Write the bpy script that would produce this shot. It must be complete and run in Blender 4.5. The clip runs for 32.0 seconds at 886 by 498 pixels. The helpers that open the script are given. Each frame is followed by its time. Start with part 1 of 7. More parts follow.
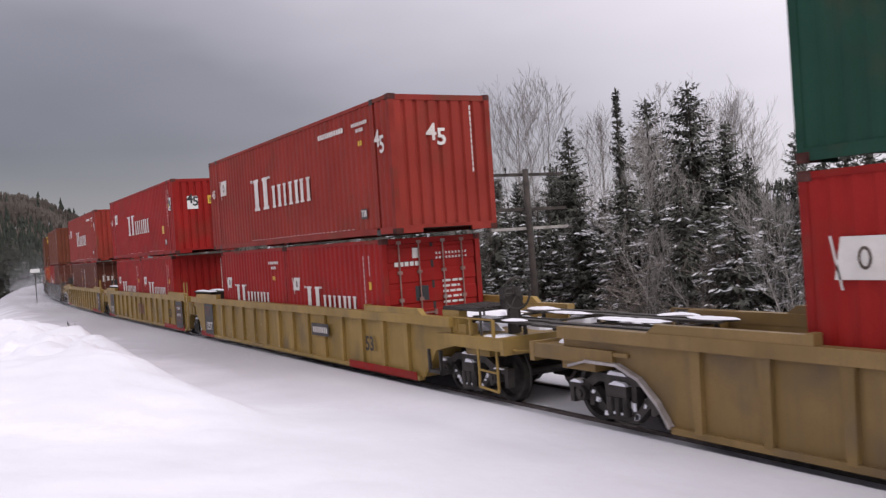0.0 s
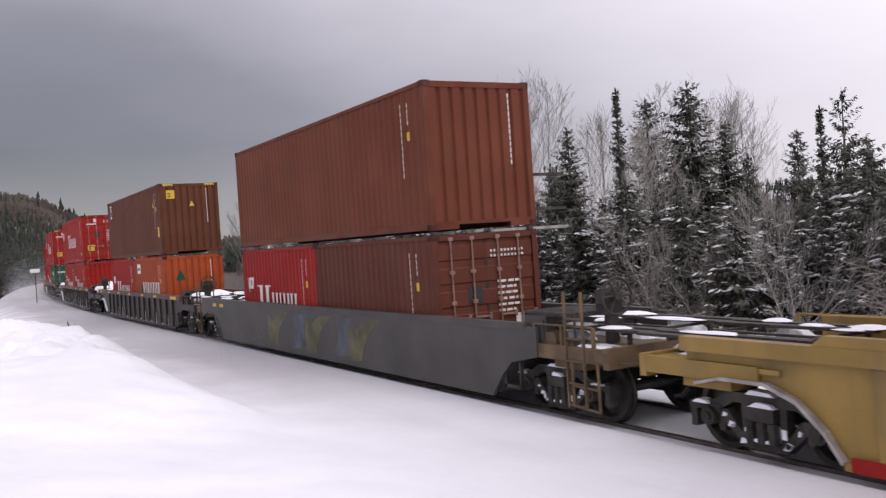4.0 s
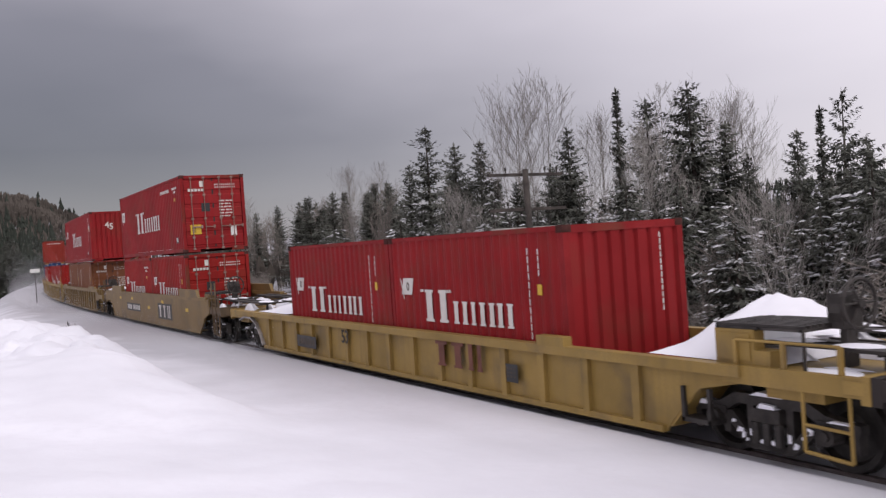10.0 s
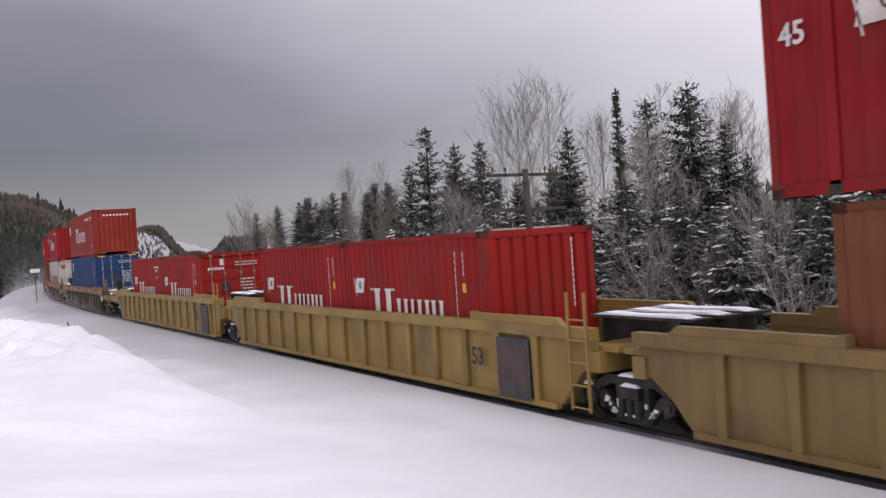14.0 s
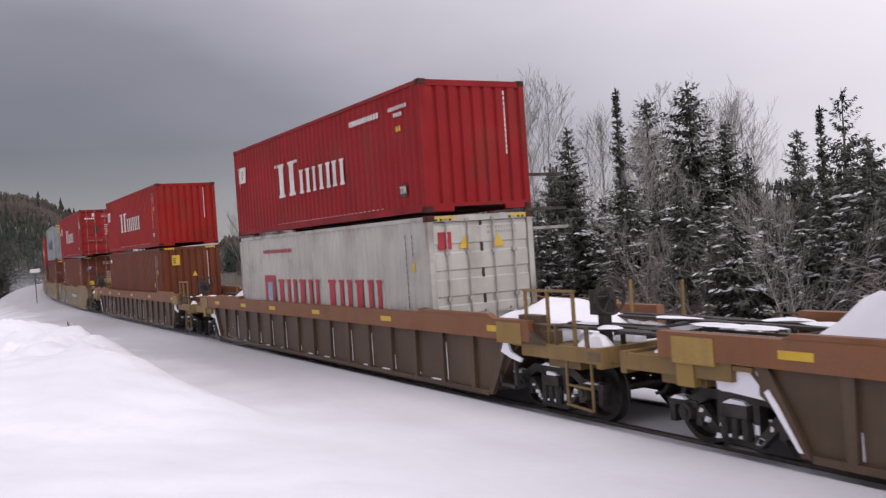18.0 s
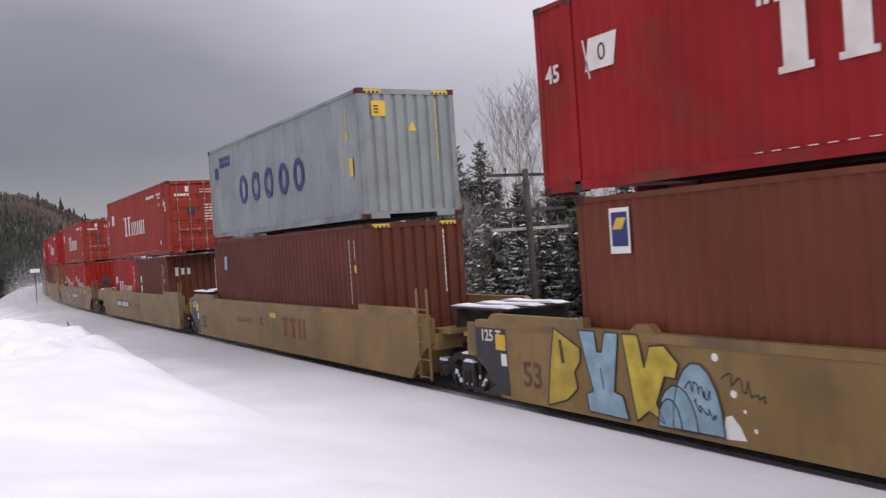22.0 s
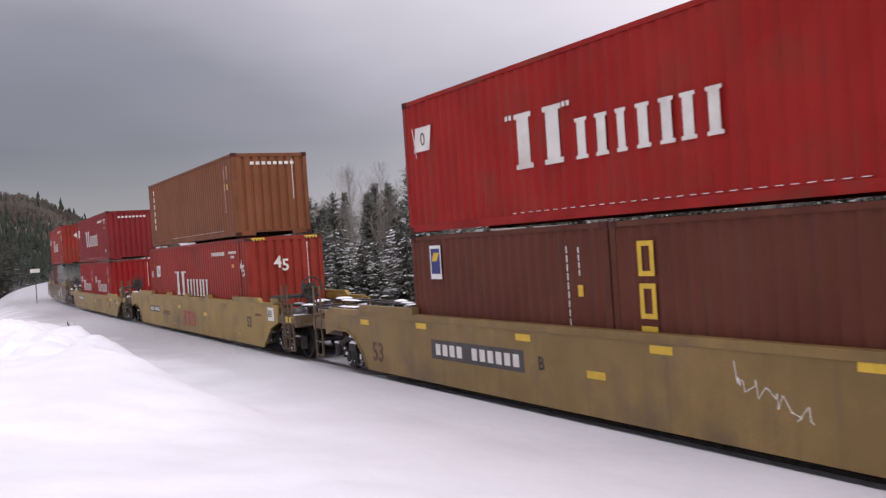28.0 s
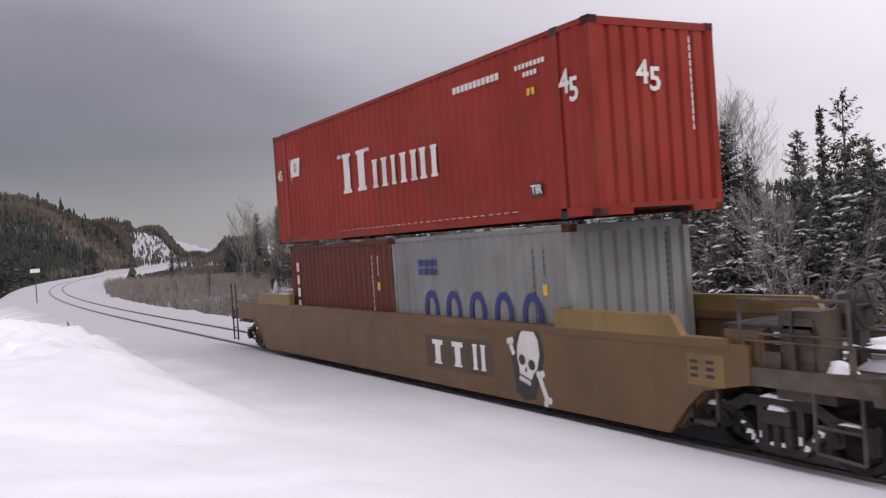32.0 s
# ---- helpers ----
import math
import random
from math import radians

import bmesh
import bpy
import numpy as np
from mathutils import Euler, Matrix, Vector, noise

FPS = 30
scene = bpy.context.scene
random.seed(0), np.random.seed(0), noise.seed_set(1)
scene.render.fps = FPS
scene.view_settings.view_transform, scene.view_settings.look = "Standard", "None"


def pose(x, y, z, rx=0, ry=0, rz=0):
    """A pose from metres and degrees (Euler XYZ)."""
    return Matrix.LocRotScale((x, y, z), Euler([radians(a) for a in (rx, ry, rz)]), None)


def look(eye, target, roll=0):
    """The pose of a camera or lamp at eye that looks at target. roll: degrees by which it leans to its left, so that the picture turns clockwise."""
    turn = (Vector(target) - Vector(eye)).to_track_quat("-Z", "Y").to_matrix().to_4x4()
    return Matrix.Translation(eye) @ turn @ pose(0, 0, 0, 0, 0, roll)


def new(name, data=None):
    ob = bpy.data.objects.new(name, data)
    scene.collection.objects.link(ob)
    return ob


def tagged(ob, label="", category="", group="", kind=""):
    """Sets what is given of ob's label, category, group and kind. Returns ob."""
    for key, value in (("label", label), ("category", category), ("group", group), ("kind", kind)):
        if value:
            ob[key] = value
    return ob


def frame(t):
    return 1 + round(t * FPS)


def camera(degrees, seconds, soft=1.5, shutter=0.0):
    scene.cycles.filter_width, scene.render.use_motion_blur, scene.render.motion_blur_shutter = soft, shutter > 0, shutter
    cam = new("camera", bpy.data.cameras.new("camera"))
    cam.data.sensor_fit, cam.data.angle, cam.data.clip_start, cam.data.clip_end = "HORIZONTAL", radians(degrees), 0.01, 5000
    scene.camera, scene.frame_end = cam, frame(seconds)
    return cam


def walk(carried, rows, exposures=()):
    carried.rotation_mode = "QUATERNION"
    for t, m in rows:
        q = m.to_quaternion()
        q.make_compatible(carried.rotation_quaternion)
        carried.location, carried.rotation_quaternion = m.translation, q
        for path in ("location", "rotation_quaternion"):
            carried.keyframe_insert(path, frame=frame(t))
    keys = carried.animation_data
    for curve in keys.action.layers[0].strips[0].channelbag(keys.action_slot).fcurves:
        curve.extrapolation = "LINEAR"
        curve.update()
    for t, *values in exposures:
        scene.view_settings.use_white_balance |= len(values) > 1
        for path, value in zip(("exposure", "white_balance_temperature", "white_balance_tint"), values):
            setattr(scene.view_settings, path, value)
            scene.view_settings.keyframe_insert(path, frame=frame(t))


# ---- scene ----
EYE = Vector((0.0, 0.0, 2.9))
YAW, PITCH, ROLL = 29.249, -0.489, 3.851
cam = camera(51.15, 32.0, soft=1.35, shutter=0.07)
_y, _p = radians(YAW), radians(PITCH)
AIM = Vector((-math.cos(_y) * math.cos(_p), math.sin(_y) * math.cos(_p), math.sin(_p)))
STAND = look(EYE, EYE + AIM * 10, -ROLL)
# the camera's own exposure drifts a little with what fills its view
walk(cam, [(0.0, STAND), (32.0, STAND)],
     [(t, stops, 6600, 13.0) for t, stops in ((0.0, 0.02), (1.0, 0.0), (3.0, 0.08), (6.5, 0.05), (8.0, 0.02), (9.0, 0.0), (10.0, -0.12), (11.0, -0.2), (12.0, -0.02), (13.0, -0.05), (16.0, -0.1),
                                              (17.5, 0.0), (18.0, -0.06), (19.5, 0.03), (21.0, 0.03), (23.0, 0.14), (25.0, 0.05), (28.0, 0.1), (29.0, 0.02), (31.0, 0.0), (32.0, -0.02))])

# ---- sky and sun ----
SUN_DIR = Vector((0.88, 0.20, 0.95)).normalized()
# the thinnest cloud lies a little above the hidden sun
CLOUD_DIR = Vector((0.62, 0.22, 1.0)).normalized()
world = bpy.data.worlds.new("overcast_sky")
scene.world = world
world.use_nodes = True
wt = world.node_tree
wt.nodes.clear()


def wnode(kind):
    return wt.nodes.new(kind)


wout = wnode("ShaderNodeOutputWorld")
wbg = wnode("ShaderNodeBackground")
wtc = wnode("ShaderNodeTexCoord")
nish = wnode("ShaderNodeTexSky")
nish.sky_type, nish.sun_disc = "NISHITA", False
nish.sun_elevation = math.asin(SUN_DIR.z)
nish.sun_rotation = math.atan2(SUN_DIR.x, SUN_DIR.y)
# cloud deck: bright round the hidden sun, darker away from it
sdot = wnode("ShaderNodeVectorMath")
sdot.operation = "DOT_PRODUCT"
sdot.inputs[1].default_value = CLOUD_DIR
wt.links.new(wtc.outputs["Generated"], sdot.inputs[0])
wnoise = wnode("ShaderNodeTexNoise")
wnoise.inputs["Scale"].default_value = 1.6
wnoise.inputs["Detail"].default_value = 4.0
wmap = wnode("ShaderNodeMapping")
wmap.inputs["Scale"].default_value = (1.0, 1.0, 3.0)
wt.links.new(wtc.outputs["Generated"], wmap.inputs[0])
wt.links.new(wmap.outputs[0], wnoise.inputs["Vector"])
wmix = wnode("ShaderNodeMath")
wmix.operation = "MULTIPLY_ADD"
wmix.inputs[1].default_value = 0.22
wt.links.new(wnoise.outputs["Fac"], wmix.inputs[0])
wt.links.new(sdot.outputs["Value"], wmix.inputs[2])
wramp = wnode("ShaderNodeValToRGB")
els = wramp.color_ramp.elements
els[0].position, els[0].color = 0.0, (0.125, 0.123, 0.142, 1)
els[1].position, els[1].color = 1.0, (0.97, 0.94, 1.0, 1)
for pos, col in ((0.235, (0.140, 0.138, 0.160, 1)), (0.305, (0.245, 0.238, 0.275, 1)), (0.395, (0.60, 0.575, 0.64, 1)), (0.485, (0.89, 0.85, 0.925, 1)), (0.62, (1.0, 0.965, 1.04, 1))):
    e = els.new(pos)
    e.color = col
wshift = wnode("ShaderNodeMapRange")
wshift.inputs["From Min"].default_value = -0.75
wshift.inputs["From Max"].default_value = 1.1
wt.links.new(wmix.outputs[0], wshift.inputs["Value"])
wt.links.new(wshift.outputs[0], wramp.inputs[0])
wadd = wnode("ShaderNodeMix")
wadd.data_type, wadd.blend_type = "RGBA", "ADD"
wadd.inputs["Factor"].default_value = 0.012
wt.links.new(wramp.outputs[0], wadd.inputs["A"])
wt.links.new(nish.outputs[0], wadd.inputs["B"])
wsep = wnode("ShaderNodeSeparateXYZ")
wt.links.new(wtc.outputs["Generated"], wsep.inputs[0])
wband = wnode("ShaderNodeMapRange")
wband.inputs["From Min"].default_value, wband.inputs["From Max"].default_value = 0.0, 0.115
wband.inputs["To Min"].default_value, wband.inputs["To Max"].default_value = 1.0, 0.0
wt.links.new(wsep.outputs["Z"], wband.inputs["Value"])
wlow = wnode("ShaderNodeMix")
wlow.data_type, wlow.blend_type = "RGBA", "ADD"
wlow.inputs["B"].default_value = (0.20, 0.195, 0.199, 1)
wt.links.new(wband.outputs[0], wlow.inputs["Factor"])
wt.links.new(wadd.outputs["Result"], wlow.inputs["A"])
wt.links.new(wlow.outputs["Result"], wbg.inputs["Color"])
wbg.inputs["Strength"].default_value = 1.0
wt.links.new(wbg.outputs[0], wout.inputs[0])

sun = new("sun", bpy.data.lights.new("sun", "SUN"))
sun.data.energy, sun.data.angle, sun.data.color = 1.25, radians(45), (1.0, 0.97, 0.93)
sun.matrix_basis = look(SUN_DIR * 200, (0, 0, 0))
scene.view_settings.exposure = 0.0


# ---- materials ----
def material(name, color, rough=0.6, metal=0.0, var=0.12, scale=2.0, fine=40.0, bump=0.15, streak=0.0, dirt=None, dirt_amount=0.0, spec=0.4):
    """Painted or natural surface: base colour varied at two scales, streaks down the face, dirt patches and relief."""
    m = bpy.data.materials.new(name)
    m.use_nodes = True
    t = m.node_tree
    b = t.nodes["Principled BSDF"]
    b.inputs["Roughness"].default_value, b.inputs["Metallic"].default_value = rough, metal
    b.inputs["Specular IOR Level"].default_value = spec
    tc = t.nodes.new("ShaderNodeTexCoord")
    info = t.nodes.new("ShaderNodeObjectInfo")
    off = t.nodes.new("ShaderNodeVectorMath")
    off.operation = "MULTIPLY_ADD"
    off.inputs[1].default_value = (1, 1, 1)
    t.links.new(tc.outputs["Object"], off.inputs[0])
    sc = t.nodes.new("ShaderNodeVectorMath")
    sc.operation = "SCALE"
    sc.inputs[0].default_value = (37.0, 23.0, 11.0)
    t.links.new(info.outputs["Random"], sc.inputs["Scale"])
    t.links.new(sc.outputs[0], off.inputs[2])

    def noise_at(s, detail, squash=1.0):
        mp = t.nodes.new("ShaderNodeMapping")
        mp.inputs["Scale"].default_value = (s, s, s * squash)
        t.links.new(off.outputs[0], mp.inputs[0])
        n = t.nodes.new("ShaderNodeTexNoise")
        n.inputs["Scale"].default_value, n.inputs["Detail"].default_value = 1.0, detail
        t.links.new(mp.outputs[0], n.inputs["Vector"])
        return n.outputs["Fac"]

    def mix(a, bcol, fac, blend="MIX"):
        x = t.nodes.new("ShaderNodeMix")
        x.data_type, x.blend_type = "RGBA", blend
        for sock, v in (("A", a), ("B", bcol)):
            if isinstance(v, tuple):
                x.inputs[sock].default_value = (*v, 1)
            else:
                t.links.new(v, x.inputs[sock])
        if isinstance(fac, float):
            x.inputs["Factor"].default_value = fac
        else:
            t.links.new(fac, x.inputs["Factor"])
        return x.outputs["Result"]

    def ramp(v, lo, hi, gain=1.0):
        r = t.nodes.new("ShaderNodeMapRange")
        r.inputs["From Min"].default_value, r.inputs["From Max"].default_value, r.inputs["To Max"].default_value = lo, hi, gain
        t.links.new(v, r.inputs["Value"])
        return r.outputs[0]

    dark = tuple(c * (1 - var * 2) for c in color)
    light = tuple(min(1, c * (1 + var) + 0.012 * var * 4) for c in color)
    col = mix(dark, light, ramp(noise_at(scale, 4.0), 0.3, 0.7))
    col = mix(col, tuple(c * (1 - var) for c in color), ramp(noise_at(fine, 3.0), 0.45, 0.75, 0.6))
    if streak:
        col = mix(col, tuple(c * 0.45 + 0.02 for c in color), ramp(noise_at(5.0, 5.0, 0.05), 0.5, 0.8, streak))
    if dirt:
        col = mix(col, dirt, ramp(noise_at(0.9, 7.0), 0.52, 0.74, dirt_amount))
    t.links.new(col, b.inputs["Base Color"])
    if bump:
        bp = t.nodes.new("ShaderNodeBump")
        bp.inputs["Strength"].default_value, bp.inputs["Distance"].default_value = bump, 0.02
        t.links.new(noise_at(fine * 0.7, 4.0), bp.inputs["Height"])
        t.links.new(bp.outputs[0], b.inputs["Normal"])
    return m


RUST = (0.10, 0.045, 0.025)
GRIME = (0.07, 0.055, 0.045)
PAINT = {}
PAINT_RGB = dict(
        red=(0.262, 0.010, 0.008), crimson=(0.240, 0.010, 0.012), faded=(0.235, 0.026, 0.017), rose=(0.180, 0.014, 0.016),
        maroon=(0.098, 0.027, 0.016), rust=(0.132, 0.036, 0.018), brown=(0.096, 0.031, 0.015), triton=(0.170, 0.060, 0.026),
        orange=(0.31, 0.054, 0.014), green=(0.008, 0.066, 0.045), deepgreen=(0.009, 0.048, 0.030), blue=(0.014, 0.045, 0.132),
        white=(0.43, 0.418, 0.382), grey=(0.22, 0.247, 0.252), weathered=(0.205, 0.210, 0.200))
for key, rgb in PAINT_RGB.items():
    PAINT[key] = material("container_paint_" + key, rgb, 0.58, var=0.10, scale=0.7, streak=0.35, dirt=RUST, dirt_amount=0.35, bump=0.08, spec=0.14)
FRAME_PAINT = {key: material("container_frame_" + key, tuple(m * 0.92 for m in rgb), 0.62, var=0.14, scale=1.5, streak=0.3, dirt=RUST, dirt_amount=0.75, bump=0.12, spec=0.14) for key, rgb in PAINT_RGB.items()}
CAR = {}
for key, rgb in dict(yellow=(0.290, 0.188, 0.052), tan=(0.205, 0.131, 0.047), dusty=(0.128, 0.076, 0.034), black=(0.027, 0.020, 0.018), drab=(0.190, 0.117, 0.052), umber=(0.090, 0.058, 0.036), grey=(0.060, 0.056, 0.055)).items():
    CAR[key] = material("car_paint_" + key, rgb, 0.52, var=0.14, scale=0.8, streak=0.45, dirt=GRIME, dirt_amount=0.6, bump=0.15, spec=0.25)
CHORD = dict(umber=material("orange_chord_paint", (0.205, 0.080, 0.030), 0.6, var=0.15, scale=0.9, streak=0.4, dirt=GRIME, dirt_amount=0.6),
             black=material("rusty_chord_paint", (0.085, 0.050, 0.045), 0.65, var=0.2, scale=0.9, dirt=RUST, dirt_amount=0.7))
M_IRON = material("grimy_iron", (0.034, 0.028, 0.025), 0.65, 0.2, var=0.3, scale=4, dirt=(0.085, 0.075, 0.07), dirt_amount=0.5)
M_DECK = material("grimy_deck_steel", (0.070, 0.050, 0.034), 0.65, var=0.3, scale=2.5, dirt=(0.020, 0.017, 0.015), dirt_amount=0.8, bump=0.3)
M_DIRTY_DECK = material("grimy_brown_deck_paint", (0.125, 0.078, 0.038), 0.65, var=0.28, scale=2.0, streak=0.4, dirt=(0.045, 0.034, 0.026), dirt_amount=0.85, bump=0.3)
M_STENCIL = material("faded_brown_stencil", (0.085, 0.048, 0.026), 0.65, var=0.2, scale=4, dirt=(0.16, 0.10, 0.04), dirt_amount=0.6, bump=0.05)
M_WHEEL = material("wheel_steel", (0.038, 0.033, 0.030), 0.5, 0.5, var=0.25, scale=6)
M_STEEL = material("worn_rail_steel", (0.16, 0.13, 0.12), 0.35, 0.8, var=0.2, scale=6)
M_CASTING = material("grimy_casting", (0.066, 0.022, 0.018), 0.8, 0.0, var=0.3, scale=5, dirt=(0.09, 0.03, 0.025), dirt_amount=0.6, spec=0.1)
M_ROD = material("lock_rod_steel", (0.36, 0.33, 0.32), 0.5, 0.4, var=0.2, scale=5)
M_ROD_WORN = material("worn_painted_rod", (0.230, 0.125, 0.100), 0.6, 0.0, var=0.25, scale=5, dirt=(0.30, 0.27, 0.25), dirt_amount=0.7)
M_WHITE = material("white_lettering", (0.60, 0.575, 0.54), 0.6, var=0.08, scale=3, dirt=(0.35, 0.22, 0.18), dirt_amount=0.5, bump=0.05)
M_NAVY = material("navy_lettering", (0.016, 0.022, 0.13), 0.55, var=0.1, scale=3, bump=0.05)
M_REDMARK = material("red_lettering", (0.33, 0.022, 0.034), 0.55, var=0.1, scale=3, bump=0.05)
M_RUSTMARK = material("brown_lettering", (0.135, 0.040, 0.025), 0.6, var=0.15, scale=3, bump=0.05)
M_FADEDMARK = material("faded_brown_owner_mark", (0.155, 0.080, 0.038), 0.6, var=0.2, scale=3, dirt=(0.26, 0.165, 0.05), dirt_amount=0.7, bump=0.05)
M_YELLOW = material("yellow_sticker", (0.56, 0.36, 0.03), 0.5, var=0.08, scale=5, bump=0.03)
M_BOARD = material("faded_number_board", (0.050, 0.045, 0.044), 0.6, var=0.2, scale=3, bump=0.03)
M_BLACK = material("black_sticker", (0.02, 0.02, 0.022), 0.5, var=0.1, scale=5, bump=0.03)
M_SKYBLUE = material("pale_blue_spray", (0.22, 0.34, 0.42), 0.6, var=0.15, scale=4, bump=0.03)
M_SPRAY = material("mustard_spray", (0.46, 0.34, 0.035), 0.6, var=0.2, scale=3, dirt=(0.20, 0.13, 0.05), dirt_amount=0.5, bump=0.03)
M_MURK = material("murky_olive_spray", (0.095, 0.088, 0.042), 0.6, var=0.3, scale=2, dirt=GRIME, dirt_amount=0.7, bump=0.03)
M_MURK_BLUE = material("murky_blue_spray", (0.070, 0.080, 0.105), 0.6, var=0.3, scale=2, dirt=GRIME, dirt_amount=0.7, bump=0.03)
M_SEAL = material("door_gasket", (0.03, 0.02, 0.02), 0.8, var=0.1)
M_WOOD = material("weathered_pole_wood", (0.050, 0.040, 0.035), 0.85, var=0.25, scale=3, streak=0.5, bump=0.4)
M_PALE = material("dusty_pale_paint", (0.34, 0.31, 0.24), 0.6, var=0.2, scale=6, dirt=GRIME, dirt_amount=0.6)
M_SIGN = material("sign_paint", (0.66, 0.66, 0.64), 0.5, var=0.06, scale=5)
M_SNOW = material("packed_snow", (0.79, 0.785, 0.845), 0.85, var=0.045, scale=0.5, fine=5.0, bump=0.6, spec=0.2)
M_FLAKE = material("loose_snow_flakes", (0.78, 0.78, 0.82), 0.9, var=0.05, scale=2.0, bump=0.0, spec=0.1)
M_NEEDLE = material("spruce_needles", (0.116, 0.120, 0.102), 0.9, var=0.35, scale=0.8, fine=9.0, bump=0.0, spec=0.15)
M_FROST = material("snow_on_needles", (0.62, 0.62, 0.65), 0.9, var=0.12, scale=2.0, bump=0.0, spec=0.1)
M_BARK = material("spruce_bark", (0.095, 0.080, 0.070), 0.9, var=0.3, scale=6, bump=0.5, spec=0.1)
M_TWIG = material("bare_twig_bark", (0.250, 0.222, 0.200), 0.9, var=0.25, scale=3, bump=0.2, spec=0.1)
M_ASPEN = material("grey_aspen_bark", (0.25, 0.228, 0.21), 0.9, var=0.2, scale=3, dirt=(0.09, 0.08, 0.07), dirt_amount=0.5, bump=0.2, spec=0.1)
M_BIRCH = material("pale_birch_bark", (0.36, 0.34, 0.32), 0.8, var=0.2, scale=5, dirt=(0.08, 0.07, 0.06), dirt_amount=0.7, bump=0.2, spec=0.1)
M_HILLWOOD = material("far_bare_wood", (0.108, 0.092, 0.080), 0.95, var=0.3, scale=0.02, fine=0.4, bump=0.0, spec=0.05)
M_HILLFIR = material("far_spruce_wood", (0.046, 0.054, 0.044), 0.95, var=0.3, scale=0.02, fine=0.4, bump=0.0, spec=0.05)


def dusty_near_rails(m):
    """Greyer snow along the line: dust, with shade painted into the colour, ragged at its edge."""
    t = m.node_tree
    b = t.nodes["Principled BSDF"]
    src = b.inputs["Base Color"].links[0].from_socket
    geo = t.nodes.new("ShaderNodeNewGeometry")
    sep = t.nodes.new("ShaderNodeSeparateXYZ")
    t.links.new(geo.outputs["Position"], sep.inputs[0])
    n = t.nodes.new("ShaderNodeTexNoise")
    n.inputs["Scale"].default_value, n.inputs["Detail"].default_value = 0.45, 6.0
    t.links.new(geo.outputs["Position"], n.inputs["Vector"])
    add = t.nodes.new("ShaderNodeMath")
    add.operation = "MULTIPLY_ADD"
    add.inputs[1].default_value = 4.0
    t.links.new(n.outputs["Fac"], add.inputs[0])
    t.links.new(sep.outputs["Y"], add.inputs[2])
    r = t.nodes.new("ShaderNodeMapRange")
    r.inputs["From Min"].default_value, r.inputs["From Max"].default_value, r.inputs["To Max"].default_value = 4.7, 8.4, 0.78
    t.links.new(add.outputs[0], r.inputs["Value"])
    # painted shade deepens down the line, for the darker tone at grazing view
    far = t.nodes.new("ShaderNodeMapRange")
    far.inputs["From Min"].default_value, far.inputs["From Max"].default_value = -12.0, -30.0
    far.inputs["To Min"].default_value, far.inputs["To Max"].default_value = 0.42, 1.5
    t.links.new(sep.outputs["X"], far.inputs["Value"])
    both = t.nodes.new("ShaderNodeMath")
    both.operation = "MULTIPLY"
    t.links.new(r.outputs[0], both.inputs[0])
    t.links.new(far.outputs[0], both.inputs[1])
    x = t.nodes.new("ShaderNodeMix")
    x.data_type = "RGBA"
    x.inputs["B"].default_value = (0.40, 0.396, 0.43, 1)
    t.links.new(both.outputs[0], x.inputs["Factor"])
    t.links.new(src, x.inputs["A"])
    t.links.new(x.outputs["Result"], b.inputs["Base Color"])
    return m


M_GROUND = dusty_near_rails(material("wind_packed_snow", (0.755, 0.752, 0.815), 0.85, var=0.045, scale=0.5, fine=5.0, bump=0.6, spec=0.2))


# ---- mesh helpers ----
def box(bm, x0, x1, y0, y1, z0, z1):
    v = [bm.verts.new(p) for p in ((x0, y0, z0), (x1, y0, z0), (x1, y1, z0), (x0, y1, z0), (x0, y0, z1), (x1, y0, z1), (x1, y1, z1), (x0, y1, z1))]
    for f in ((0, 3, 2, 1), (4, 5, 6, 7), (0, 1, 5, 4), (1, 2, 6, 5), (2, 3, 7, 6), (3, 0, 4, 7)):
        bm.faces.new([v[i] for i in f])


def rod(bm, a, b, r, n=8, r2=None):
    a, b = Vector(a), Vector(b)
    q = (b - a).to_track_quat("Z", "Y")
    r2 = r if r2 is None else r2
    rings = []
    for p, rr in ((a, r), (b, r2)):
        rings.append([bm.verts.new(p + q @ Vector((rr * math.cos(6.28319 * i / n), rr * math.sin(6.28319 * i / n), 0))) for i in range(n)])
    for i in range(n):
        j = (i + 1) % n
        bm.faces.new((rings[0][i], rings[0][j], rings[1][j], rings[1][i]))
    bm.faces.new(rings[0][::-1])
    bm.faces.new(rings[1])


def prism(bm, pts, y0, y1):
    """A polygon in x, z given anticlockwise as seen from -y, pushed from y0 to y1."""
    a = [bm.verts.new((x, y0, z)) for x, z in pts]
    b = [bm.verts.new((x, y1, z)) for x, z in pts]
    bm.faces.new(a)
    bm.faces.new(b[::-1])
    n = len(pts)
    for i in range(n):
        bm.faces.new((a[(i + 1) % n], a[i], b[i], b[(i + 1) % n]))


def tube(bm, pts, r, n=6):
    for a, b in zip(pts, pts[1:]):
        rod(bm, a, b, r, n)


MESHES = {}
# parts made of many tiny pieces
FINE_MARKS = {"number_line", "caution_print", "hazard_tape", "web_line", "name_line", "weld_line", "deck_snow", "snow_crust", "snow_streak", "name_column", "tick_mark", "spray_line", "print_line"}


def mesh_of(key, build, mat, smooth=False):
    """One mesh per key and material; build fills a bmesh."""
    k = (key, mat.name)
    if k not in MESHES:
        bm = bmesh.new()
        build(bm)
        me = bpy.data.meshes.new(str(key)[:40])
        bm.normal_update()
        bm.to_mesh(me)
        bm.free()
        me.materials.append(mat)
        if smooth:
            me.polygons.foreach_set("use_smooth", [True] * len(me.polygons))
        MESHES[k] = me
    return MESHES[k]


